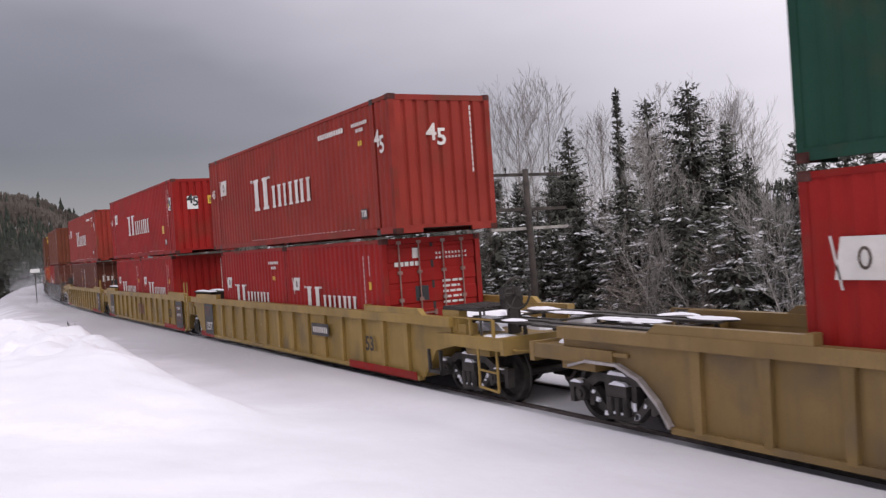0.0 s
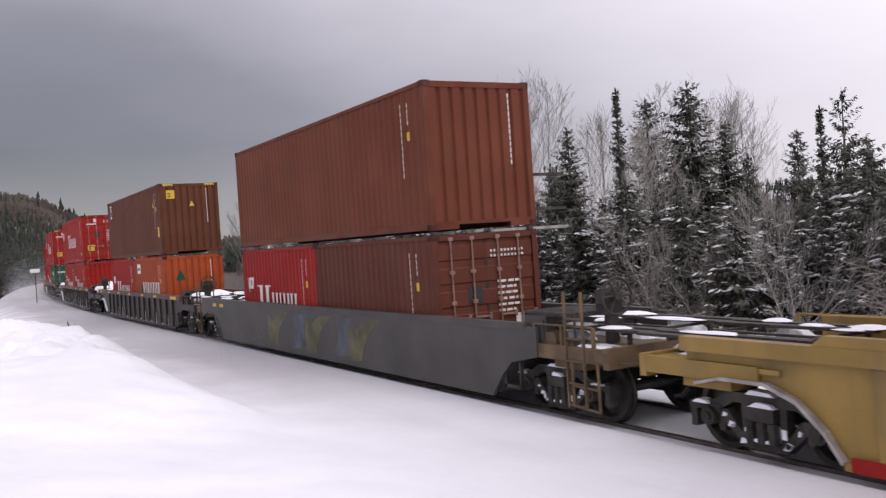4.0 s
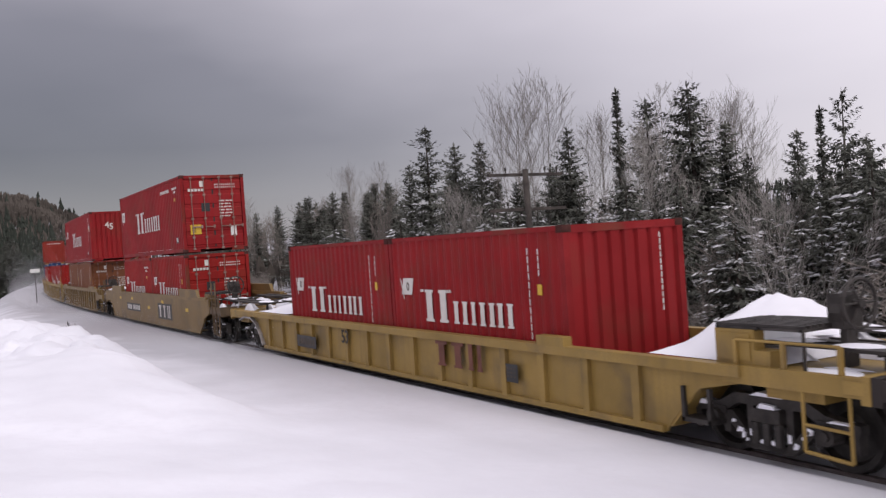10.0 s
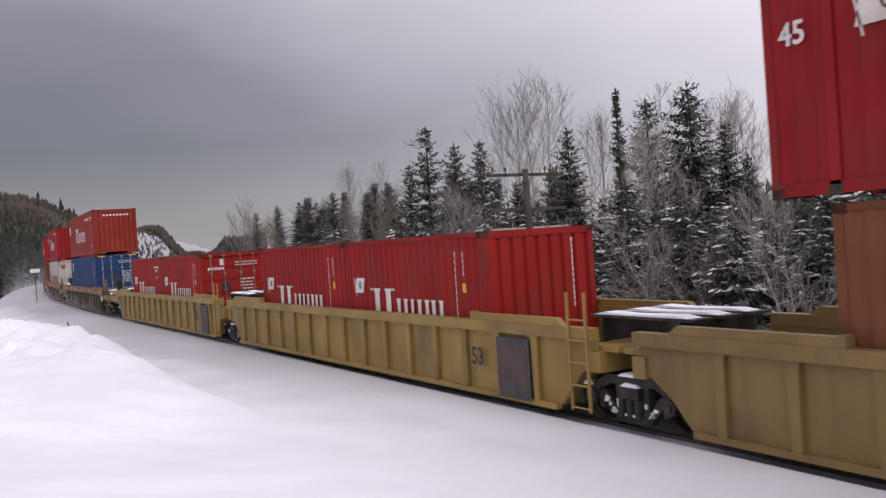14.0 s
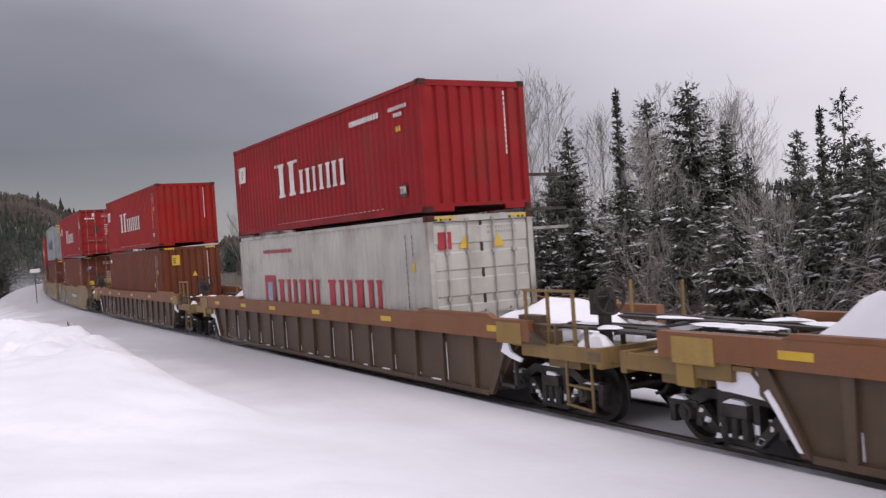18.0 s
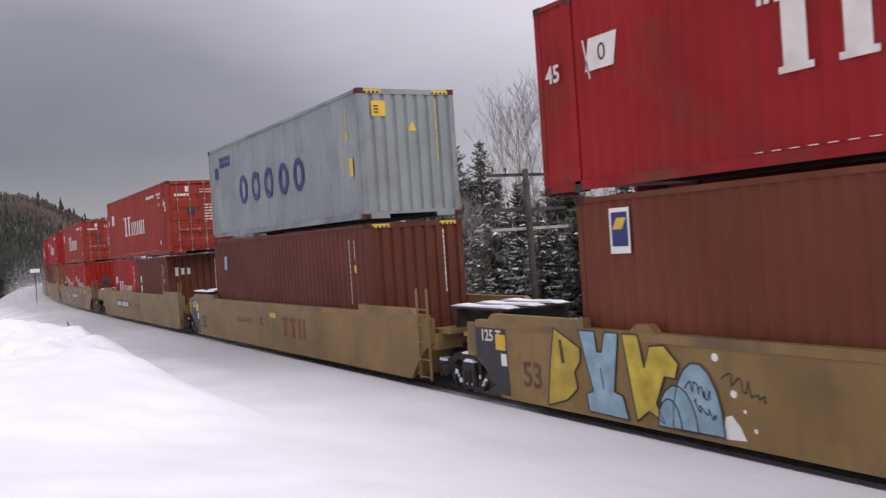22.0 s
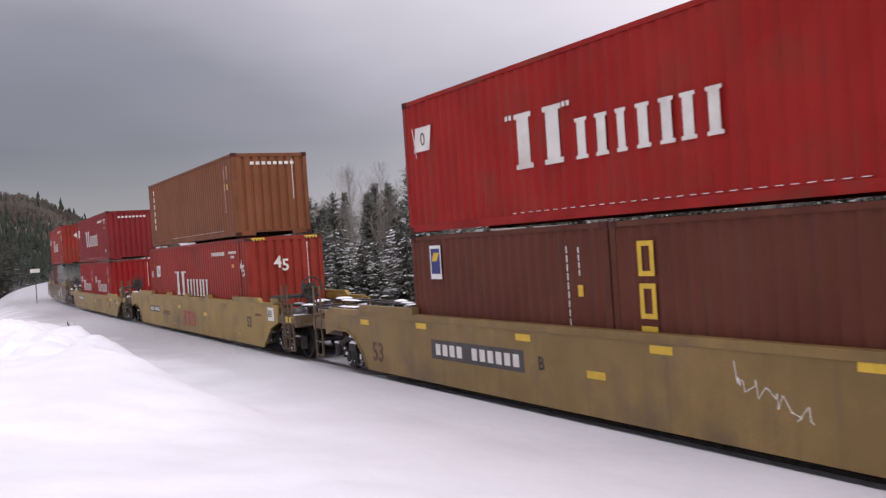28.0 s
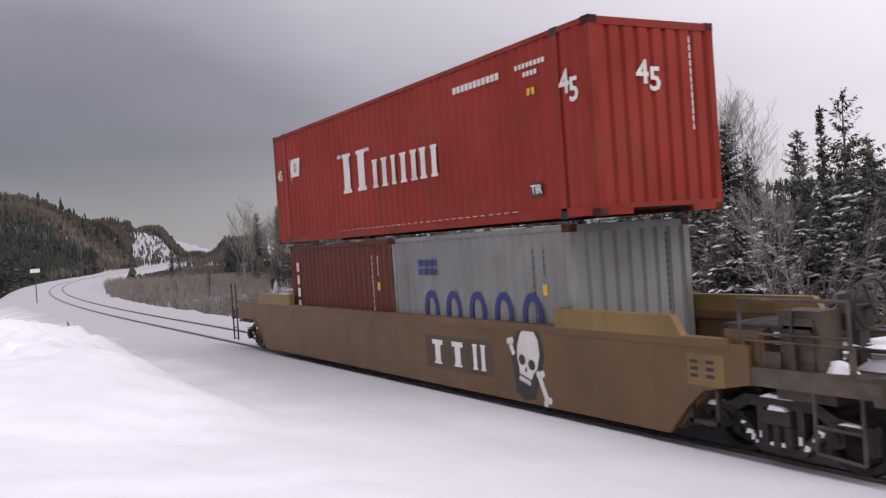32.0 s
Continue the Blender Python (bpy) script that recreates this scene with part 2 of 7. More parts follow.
def part(name, key, build, mat, parent, at=(0, 0, 0), rz=0.0, label="", smooth=False):
    ob = new(name, mesh_of(key, build, mat, smooth))
    ob.parent = parent
    ob.matrix_basis = pose(*at, 0, 0, rz)
    if label:
        ob["label"] = label
    if name in FINE_MARKS:
        ob["kind"] = "stuff"
    return ob


def words(text, size):
    """Flat letters from the built-in font, standing in x, z and facing -y, centred."""
    k = ("words", text, size)
    if k not in MESHES:
        cu = bpy.data.curves.new("writing", "FONT")
        cu.body, cu.size, cu.extrude, cu.align_x, cu.align_y = text, size, 0.002, "CENTER", "CENTER"
        cu.resolution_u = 2
        cu.offset = size * 0.02
        ob = bpy.data.objects.new("writing", cu)
        me = bpy.data.meshes.new_from_object(ob)
        me.transform(Matrix.Rotation(radians(90), 4, "X"))
        bpy.data.objects.remove(ob)
        MESHES[k] = me
    return MESHES[k]


def writing(text, size, mat, parent, at, rz=0.0):
    k = ("written", text, size, mat.name)
    if k not in MESHES:
        me = words(text, size).copy()
        me.materials.clear()
        me.materials.append(mat)
        MESHES[k] = me
    ob = new("lettering", MESHES[k])
    ob.parent = parent
    ob.matrix_basis = pose(*at, 0, 0, rz)
    return ob


# ---- the line of the track ----
TRACK_Y = 9.681
SPEED = 15.95
BEND, R_FAR, D_FAR = -46.0, 700.0, 204.0


def track(s):
    """Place and backward heading of the track at s metres along it; s is x on the straight."""
    if s >= BEND:
        return s, TRACK_Y, 0.0
    d = BEND - s
    a = min(d, D_FAR) / R_FAR
    x, y = BEND - R_FAR * math.sin(a), TRACK_Y + R_FAR * (1 - math.cos(a))
    if d > D_FAR:
        x, y = x - (d - D_FAR) * math.cos(a), y + (d - D_FAR) * math.sin(a)
    return x, y, a


def car_pose(s):
    a, b = track(s + 9.6), track(s - 9.6)
    return pose((a[0] + b[0]) / 2, (a[1] + b[1]) / 2, 0, 0, 0, math.degrees(math.atan2(a[1] - b[1], a[0] - b[0])))


def side_of(x, y):
    """Distance from the track's centre line, above 0 on the camera's side, and s."""
    s = x
    for _ in range(4):
        tx, ty, a = track(s)
        s += (x - tx) * math.cos(a) - (y - ty) * math.sin(a)
        s = max(s, -620.0)
    tx, ty, a = track(s)
    return -((x - tx) * math.sin(a) + (y - ty) * math.cos(a)), s


# ---- ground: one snow sheet from the camera's feet to the hills ----
def lerp_table(v, rows):
    if v <= rows[0][0]:
        return rows[0][1]
    for (a, p), (b, q) in zip(rows, rows[1:]):
        if v <= b:
            return p + (q - p) * (v - a) / (b - a)
    return rows[-1][1]


def smooth(a, b, v):
    v = min(1.0, max(0.0, (v - a) / (b - a)))
    return v * v * (3 - 2 * v)


BUMPS = ((-30.3, 2.2, 0.14, 1.5), (-29.5, 1.0, 0.12, 1.2), (-26.6, 3.25, 0.12, 1.2), (-24.2, 3.6, 0.10, 1.0), (-22.0, 3.0, 0.10, 1.2))
NEAR_BANK = ((1.05, -0.06), (1.42, 0.10), (1.8, 0.12), (2.3, 0.14), (3.5, 0.16), (4.4, 0.20), (5.0, 0.26), (5.35, 0.44), (5.7, 0.76), (6.1, 1.04), (6.6, 1.22), (7.2, 1.32), (8.0, 1.30), (9.3, 1.18), (14, 1.5))
FAR_BANK = ((-60, -2.6), (-25, -2.4), (-10, -1.9), (-6, -1.5), (-4.2, -0.30), (-2.6, -0.05), (-1.5, -0.06))
HILLS = ((-6, 4.5), (3.9, 4.2), (5.2, 4.0), (6.1, 3.8), (6.8, 3.5), (8.3, 2.95), (9.8, 2.72), (10.6, 2.3), (11.3, 2.15), (12.1, 1.85), (12.9, 1.72), (14.5, 1.6), (16.1, 1.4), (18, 1.3), (20, 1.2), (26, 1.6), (37, 1.6), (48, 2.3), (55, 2.6), (75, 2.2))


def chunk(x, y):
    """Rounded blocks of ploughed snow, 0 to 1, each with its own height."""
    near, cells = noise.voronoi((x, y, 0.5))
    c = cells[0]
    return (0.5 + 0.5 * noise.noise((c[0] * 7.3, c[1] * 5.1, 1.7))) * smooth(0.0, 0.35, near[1] - near[0])


def ground_z(x, y):
    d, s = side_of(x, y)
    r = math.hypot(x, y)
    n1 = noise.noise((x * 0.35, y * 0.35, 0.0))
    n2 = noise.noise((x * 1.3, y * 1.3, 4.0))
    n3 = noise.noise((x * 0.9 + 7, y * 0.9, 9.0))
    if -1.5 < d < 1.05:
        z = -0.06
    elif d > 0:
        lump = lerp_table(d + n1 * 0.35 * smooth(4.6, 6, d), NEAR_BANK)
        flat = 0.15 + 0.010 * min(60.0, max(0.0, d - 3)) + 0.10 * smooth(5, 9, d)
        k = smooth(-36.5, -31.5, x + n3 * 1.2)
        gentle = 0.15 + 0.12 * max(0.0, d - 3.0)
        near = gentle + (lump - gentle) * smooth(-11, -18.5, x)
        z = flat + (near - flat) * k if d > 3 else lump
        for bx, by, bh, br in BUMPS:
            z += bh * math.exp(-((x - bx) ** 2 * 0.35 + (y - by) ** 2) / br ** 2) * (1 + 0.9 * n2)
        z += 0.26 * max(-0.1, n3) * smooth(5.2, 6.6, d) * smooth(-34, -30, x) * smooth(-17, -24, x)
        z += (0.05 * n1 + 0.022 * n2) * (0.35 + 0.65 * smooth(-14, -24, x)) * smooth(2.2, 4.5, d) + (0.13 * n2 * (0.35 + 0.65 * smooth(-17, -23, x)) + 0.10 * abs(noise.noise((x * 2.3, y * 2.6, 3.0))) * smooth(-19, -24, x)) * smooth(5.0, 6.3, d) * k
        heap = smooth(5.3, 6.6, d) * smooth(-38, -33, x) * smooth(-17, -24, x)
        if heap > 0:
            z += heap * (0.08 * chunk(x * 1.0 + n1, y * 1.2 + n3) + 0.07 * chunk(x * 2.6 + 5, y * 2.6 + n2) + 0.06 * noise.noise((x * 3.1, y * 3.1, 6.0)) - 0.20 - 0.20 * smooth(-32, -28.5, x))
        z -= 4.2 * smooth(4.6, 11, d) * smooth(-50, -82, s) * (1 - smooth(180, 330, r))
    else:
        z = lerp_table(d, FAR_BANK) + (0.35 * n1 + 0.05 * n2) * smooth(-2.6, -6, d)
    az = math.degrees(math.atan2(y, -x))
    if r > 150 and -60 < az < 140:
        e = lerp_table(az, HILLS)
        crest = 470 + 430 * smooth(9, 13, az)
        top = math.tan(radians(e)) * crest - 4
        h = top * smooth(0.42, 1.0, r / crest) * (1 + 0.10 * noise.noise((x * 0.012, y * 0.012, 2.0)))
        h += 5 * noise.noise((x * 0.03, y * 0.03, 5.0)) * smooth(0.5, 0.9, r / crest)
        z += h * smooth(8, 34, abs(d))
    return z


def build_ground():
    azs = [float(a) for a in np.arange(-4, 14, 0.16)] + [float(a) for a in np.arange(14, 62, 0.3)] + [float(a) for a in range(64, 356, 4)]
    radii = [0.0]
    r = 0.8
    while r < 3200:
        radii.append(r)
        r *= 1.05 if r < 6 else (1.0085 if r < 40 else 1.018 if r < 60 else 1.05)
    verts, faces = [], []
    na = len(azs)
    for r in radii:
        for a in azs:
            x, y = -r * math.cos(radians(a)), r * math.sin(radians(a))
            verts.append((x, y, ground_z(x, y)))
    for i in range(len(radii) - 1):
        for j in range(na):
            k = (j + 1) % na
            faces.append((i * na + j, (i + 1) * na + j, (i + 1) * na + k, i * na + k))
    me = bpy.data.meshes.new("ground")
    me.from_pydata(verts, [], faces)
    me.validate()
    me.polygons.foreach_set("use_smooth", [True] * len(me.polygons))
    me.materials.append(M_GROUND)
    return new("ground", me)


ground = tagged(build_ground(), "deep snow cover with a ploughed bank beside the rails", "snow ground", kind="structure")


def build_rails():
    base = new("railway_track")
    tagged(base, "single railway track with two steel rails half buried in snow", "railway track", kind="structure")
    prof = ((-0.075, -0.17), (0.075, -0.17), (0.075, -0.155), (0.012, -0.13), (0.012, -0.045), (0.037, -0.035), (0.037, 0.0), (-0.037, 0.0), (-0.037, -0.035), (-0.012, -0.045), (-0.012, -0.13), (-0.075, -0.155))
    ss = [140 - i * 6 for i in range(32)] + [BEND - i * 4 for i in range(1, 110)]
    for off in (-0.7525, 0.7525):
        bm = bmesh.new()
        prev = None
        for s in ss:
            x, y, a = track(s)
            nx, ny = math.sin(a), math.cos(a)
            ring = [bm.verts.new((x + nx * (off + u), y + ny * (off + u), w)) for u, w in prof]
            if prev:
                for i in range(len(prof)):
                    j = (i + 1) % len(prof)
                    bm.faces.new((prev[i], prev[j], ring[j], ring[i]))
            prev = ring
        me = bpy.data.meshes.new("rail")
        bm.normal_update()
        bm.to_mesh(me)
        bm.free()
        me.materials.append(M_STEEL)
        ob = new("rail", me)
        ob.parent = base


build_rails()

# ---- containers ----
CW = 1.219
H_STD, H_CUBE = 2.591, 2.896
L20, L40, L45 = 6.058, 12.192, 13.716


def corrugated(bm, length, z0, z1, plane, pitch=0.278, depth=0.036, along="x", folds=(0.27, 0.52, 0.75)):
    """A wall folded into trapezoid ribs between two ends; its outer folds lie in the plane."""
    n = max(3, round(length / pitch))
    p = length / n
    prof = []
    for i in range(n):
        x = -length / 2 + i * p
        prof += [(x, 0), (x + p * folds[0], 0), (x + p * folds[1], depth), (x + p * folds[2], depth)]
    prof.append((length / 2, 0))
    cols = []
    for x, dd in prof:
        if along == "x":
            cols.append((bm.verts.new((x, plane + dd, z0)), bm.verts.new((x, plane + dd, z1))))
        else:
            cols.append((bm.verts.new((plane - dd, x, z0)), bm.verts.new((plane - dd, x, z1))))
    for a, b in zip(cols, cols[1:]):
        bm.faces.new((a[0], b[0], b[1], a[1]))


def b_frame(L, H):
    def build(bm):
        for sy in (-1, 1):
            ys = sorted((sy * CW, sy * (CW - 0.06)))
            box(bm, -L / 2 + 0.09, L / 2 - 0.09, *ys, H - 0.09, H - 0.012)
            box(bm, -L / 2 + 0.09, L / 2 - 0.09, *ys, 0.02, 0.16)
            for sx in (-1, 1):
                xs = sorted((sx * L / 2, sx * (L / 2 - 0.12)))
                box(bm, *xs, *sorted((sy * (CW - 0.002), sy * (CW - 0.12))), 0.11, H - 0.11)
        for sx in (-1, 1):
            xs = sorted((sx * L / 2, sx * (L / 2 - 0.07)))
            box(bm, *xs, -CW + 0.12, CW - 0.12, H - 0.13, H - 0.015)
            # lower sill with a recess for the stacking frame
            box(bm, *xs, -CW + 0.12, -CW + 0.62, 0.01, 0.17)
            box(bm, *xs, CW - 0.62, CW - 0.12, 0.01, 0.17)
            box(bm, *xs, -CW + 0.62, CW - 0.62, 0.10, 0.17)
    return build


def b_side(L, H):
    def build(bm):
        corrugated(bm, L - 0.24, 0.16, H - 0.09, -CW + 0.012, 0.278, 0.027)
    return build


def b_roof(L, H):
    def build(bm):
        n = max(4, round(L / 0.42))
        p = (L - 0.14) / n
        for i in range(n):
            x = -L / 2 + 0.07 + i * p
            box(bm, x + 0.04, x + p - 0.04, -CW + 0.1, CW - 0.1, H - 0.03, H - 0.006)
        box(bm, -L / 2 + 0.07, L / 2 - 0.07, -CW + 0.06, CW - 0.06, H - 0.05, H - 0.03)
    return build


def b_floor(L, H):
    def build(bm):
        box(bm, -L / 2 + 0.07, L / 2 - 0.07, -CW + 0.06, CW - 0.06, 0.10, 0.15)
    return build


def b_endwall(L, H):
    def build(bm):
        corrugated(bm, 2 * CW - 0.24, 0.17, H - 0.13, L / 2 - 0.012, 0.27, 0.048, "y", (0.60, 0.71, 0.87))
    return build


def b_casting(bm):
    box(bm, -0.089, 0.089, -0.081, 0.081, -0.059, 0.059)
    for sx in (-1, 1):
        box(bm, *sorted((sx * 0.089, sx * 0.094)), -0.055, 0.055, -0.045, -0.03)
    box(bm, -0.06, 0.06, -0.086, -0.081, 0.03, 0.045)


def b_door(L, H):
    """A steel door leaf folded into five broad raised fields."""
    def build(bm):
        w = CW - 0.14
        x = L / 2 - 0.055
        n = 5
        hh = (H - 0.32) / n
        pts = [(x - 0.03, 0.18)]
        for i in range(n):
            z = 0.18 + hh * i
            pts += [(x, z), (x, z + hh * 0.14), (x + 0.022, z + hh * 0.20), (x + 0.022, z + hh * 0.80), (x, z + hh * 0.86)]
        pts += [(x, H - 0.14), (x - 0.03, H - 0.14)]
        prism(bm, pts, -w / 2, w / 2)
    return build


def b_rod(H):
    def build(bm):
        rod(bm, (0, 0, 0.10), (0, 0, H - 0.07), 0.017, 8)
        for z in (0.12, 0.55, 1.25, H - 0.75, H - 0.10):
            box(bm, -0.035, 0.02, -0.05, 0.05, z - 0.035, z + 0.035)
        box(bm, 0.012, 0.035, -0.02, 0.34, 0.92, 0.96)
        box(bm, -0.02, 0.03, 0.30, 0.36, 0.88, 1.0)
    return build


def b_plate(w, h, slant=0.0, t=0.004):
    def build(bm):
        prism(bm, ((-w / 2 - slant, -h / 2), (w / 2 - slant, -h / 2), (w / 2 + slant, h / 2), (-w / 2 + slant, h / 2)), -t, 0.0)
    return build


def b_stem(w, h):
    """One plain upright stroke with short caps."""
    def build(bm):
        c, e = w * 0.72, h * 0.09
        prism(bm, ((-c, -h / 2), (c, -h / 2), (c, -h / 2 + e), (w / 2, -h / 2 + e), (w / 2, h / 2 - e), (c, h / 2 - e), (c, h / 2), (-c, h / 2), (-c, h / 2 - e), (-w / 2, h / 2 - e), (-w / 2, -h / 2 + e), (-c, -h / 2 + e)), -0.004, 0)
    return build


def stems(w, count):
    """Width and centres of the strokes that fill one letter's width."""
    sw = min(0.30 * w, w / (count * 1.7)) if count > 1 else w * 0.5
    return sw, [0.0 if count == 1 else -w / 2 + sw / 2 + i * (w - sw) / (count - 1) for i in range(count)]


def strokes(name, w, h, count, mat, parent, x, y, z):
    sw, places = stems(w, count)
    for q in places:
        part(name, ("stem", round(sw, 3), round(h, 3)), b_stem(sw, h), mat, parent, (x + q, y, z))


def b_bars(cols, rows, w, h, gap=0.35):
    def build(bm):
        for i in range(cols):
            for j in range(rows):
                x0, z0 = -w / 2 + w * i / cols, -h / 2 + h * j / rows
                box(bm, x0, x0 + w / cols * (1 - gap), -0.003, 0, z0, z0 + h / rows * (1 - gap))
    return build


def b_data_lines(rows, w, h):
    """Lines of small print: a short word and two figures in each."""
    def build(bm):
        for j in range(rows):
            z0, t = -h / 2 + h * j / rows, h / rows * 0.42
            a = 0.30 + 0.06 * ((j * 7) % 3)
            box(bm, -w / 2, -w / 2 + w * a * 0.8, -0.003, 0, z0, z0 + t)
            box(bm, -w / 2 + w * a, -w / 2 + w * (a + 0.22), -0.003, 0, z0, z0 + t)
            box(bm, -w / 2 + w * (a + 0.27), -w / 2 + w * (a + 0.27 + 0.1 * (1 + j % 2)), -0.003, 0, z0, z0 + t)
    return build


def mark(name, key, build, mat, parent, x, z, H, face="side", L=0.0, label=""):
    """A flat marking on the side that the camera sees, or on the leading end."""
    if face == "side":
        return part(name, key, build, mat, parent, (x, -CW - 0.001, z), 0, label)
    return part(name, key, build, mat, parent, (L / 2 - 0.008 if face == "end" else L / 2 - 0.028, x, z), 90, label)


def liner_marks(c, L, H, small=False):
    """White line name on the side, as plain strokes, with the house flag near the trailing end."""
    r = -L / 2
    if small:
        k, zb, flag_x, x0 = 0.69, 0.93, 0.76, 1.38
    else:
        k, zb, flag_x, x0 = 1.0, 1.02 if H > 2.7 else 0.88, 0.76 + (L - L40) * 0.52, 3.77 + (L - L40) * 0.45
    kz = 0.91 * k
    fz = 1.60 if small else zb + 0.91
    mark("flag_mark", ("flag", k), b_plate(0.62 * max(k, 0.72), 0.46 * max(k, 0.72), 0.05), M_WHITE, c, r + flag_x, fz, H)
    mark("flag_emblem", ("emb", k), b_ring(0.085 * max(k, 0.72), 0.125 * max(k, 0.72), 0.035, 14), M_DECK, c, r + flag_x + 0.02, fz, H).location.y -= 0.004
    mark("flag_staff", ("staff", k), b_plate(0.028, 0.58 * max(k, 0.72), -0.06), M_WHITE, c, r + flag_x - 0.33 * max(k, 0.72), fz - 0.05, H)
    for q in (0.0, 1.55):
        mark("tick_mark", ("tick", k), b_bars(2, 1, 0.22 * k, 0.12 * k), M_WHITE, c, r + x0 + q * k, zb + 0.97 * kz, H)
    spans = ((0.22, 1.34, 0.98, 2), (1.77, 2.42, 0.66, 2), (2.60, 2.90, 0.66, 1), (3.10, 3.74, 0.66, 2), (3.94, 4.57, 0.66, 2))
    for a, b, h, n in spans:
        strokes("name_stroke", (b - a) * k, h * kz, n, M_WHITE, c, r + x0 + (a + b) / 2 * k, -CW - 0.001, zb + h * kz / 2)


def id_marks(c, L, H, end_plain, mat=M_WHITE, horizontal=False):
    """Owner's number: unreadable bars down the side and on the leading end."""
    f = L / 2
    if horizontal:
        o = 0.55 if L > L40 + 1 else 0.0
        mark("number_line", "idrow", b_bars(8, 1, 0.85, 0.11, 0.3), mat, c, f - 0.95 - o, H - 0.40, H)
        mark("number_line", "idrow2", b_bars(4, 1, 0.4, 0.11, 0.3), mat, c, f - 0.95 - o, H - 0.54, H)
        if L > L20 + 1:
            mark("web_line", "webrow", b_bars(11, 1, 1.55, 0.15, 0.22), mat, c, f - 2.6 - o, H - 0.42, H)
        mark("caution_mark", "idrow_y", b_bars(2, 1, 0.24, 0.16, 0.3), M_YELLOW, c, f - 0.95 - o, H - 0.82, H)
    else:
        mark("number_line", ("idcol", H), b_bars(1, 11, 0.034, 1.5, 0.22), mat, c, f - 0.98, H - 1.05, H)
        mark("number_line", ("idcol2", H), b_bars(1, 4, 0.034, 0.45, 0.22), mat, c, f - 0.69, H - 0.55, H)
        mark("caution_mark", "idc_y", b_plate(0.12, 0.17), M_YELLOW, c, f - 0.69, H - 1.0, H)
    if end_plain:
        mark("number_line", ("idend", H), b_bars(1, 12, 0.036, H * 0.5, 0.22), mat, c, 0.72, H * 0.68, H, "end", L)


def door_marks(c, L, H, mat=M_WHITE, brand=True):
    if brand:
        mark("name_stroke", "dname", b_bars(5, 1, 0.62, 0.13, 0.25), mat, c, -0.62, H - 0.55, H, "door", L)
        mark("emblem_mark", "demb", b_plate(0.17, 0.22, 0, 0.004), mat, c, -0.40, H - 0.34, H, "door", L)
    mark("number_line", "dnum", b_bars(10, 2, 0.82, 0.20, 0.5), mat, c, 0.50, H - 0.40, H, "door", L)
    mark("number_line", "ddat", b_data_lines(6, 0.60, 0.70), mat, c, 0.52, H - 1.25, H, "door", L)
    mark("data_plate", "dplate", b_plate(0.32, 0.32, 0, 0.006), M_BLACK, c, -0.30, H - 1.22, H, "door", L)
    mark("data_plate", "dplate2", b_plate(0.22, 0.36, 0, 0.006), M_SIGN, c, 0.72, 0.75, H, "door", L)


def caution(c, L, H, y=-0.72, z=None, w=0.34, h=0.34, face="end"):
    mark("caution_label", ("caution", w, h), b_plate(w, h, 0, 0.005), M_YELLOW, c, y, H - 0.45 if z is None else z, H, face, L)
    mark("caution_print", ("cautionp", w, h), b_bars(1, 3, w * 0.7, h * 0.6, 0.5), M_BLACK, c, y, (H - 0.45 if z is None else z), H, face, L).location.x += 0.006 if face != "side" else 0


def hazard_stripes(c, L, H):
    for y in (-0.85, 0.85):
        mark("hazard_tape", "haz", b_plate(0.42, 0.085, 0, 0.004), M_YELLOW, c, y, H - 0.07, H, "end", L).location.x += 0.012
        ob = mark("hazard_tape", "hazb", b_bars(4, 1, 0.42, 0.085, 0.5), M_BLACK, c, y, H - 0.07, H, "end", L)
        ob.location.x += 0.017


HIGH_CUBE = {}


def container(L, H, paint, label, doors=False):
    c = new("shipping_container")
    tagged(c, label, "container", "containers on the train")
    HIGH_CUBE[c.name] = H > 2.7
    m = PAINT[paint]
    key = (L, H)
    part("frame", ("frame", key), b_frame(L, H), FRAME_PAINT[paint], c)
    part("side_panel", ("side", key), b_side(L, H), m, c)
    part("side_panel", ("side", key), b_side(L, H), m, c, rz=180)
    part("roof_panel", ("roof", key), b_roof(L, H), m, c)
    part("floor_panel", ("floor", key), b_floor(L, H), M_IRON, c)
    part("end_panel", ("endw", key), b_endwall(L, H), m, c, rz=180)
    if doors:
        for y in (-0.5 * CW + 0.07, 0.5 * CW - 0.07):
            d = part("door", ("door", key), b_door(L, H), m, c, (0, y, 0))
            for i, yy in enumerate((-0.28, 0.20)):
                part("lock_rod", ("lock", H), b_rod(H), M_ROD if paint in ("blue", "white", "grey", "weathered") else M_ROD_WORN, d, (L / 2 + 0.004, yy, 0), label="worn lock rod with handle")
        part("door_gasket", ("gasket", H), lambda bm: box(bm, -0.02, 0.004, -0.03, 0.03, 0.18, H - 0.14), M_SEAL, c, (L / 2 - 0.045, 0, 0))
    else:
        part("end_panel", ("endw", key), b_endwall(L, H), m, c)
    for sx in (-1, 1):
        for sy in (-1, 1):
            for z in (0.059, H - 0.059):
                part("corner_casting", "casting", b_casting, M_CASTING, c,
                     (sx * (L / 2 - 0.085), sy * (CW - 0.078), z), 0 if sy < 0 else 180)
    if L == L45:
        for sx in (-1, 1):
            for z in (0.06, H - 0.06):
                part("corner_casting", "casting", b_casting, M_IRON, c, (sx * 6.01, -CW + 0.078, z))
                part("corner_casting", "casting", b_casting, M_IRON, c, (sx * 6.01, CW - 0.078, z), 180)
        for x in (-6.01, 6.01):
            part("post_strip", ("strip", key), lambda bm: box(bm, -0.07, 0.07, -CW + 0.0, -CW + 0.03, 0.1, H - 0.1), m, c, (x, 0, 0))
    return c


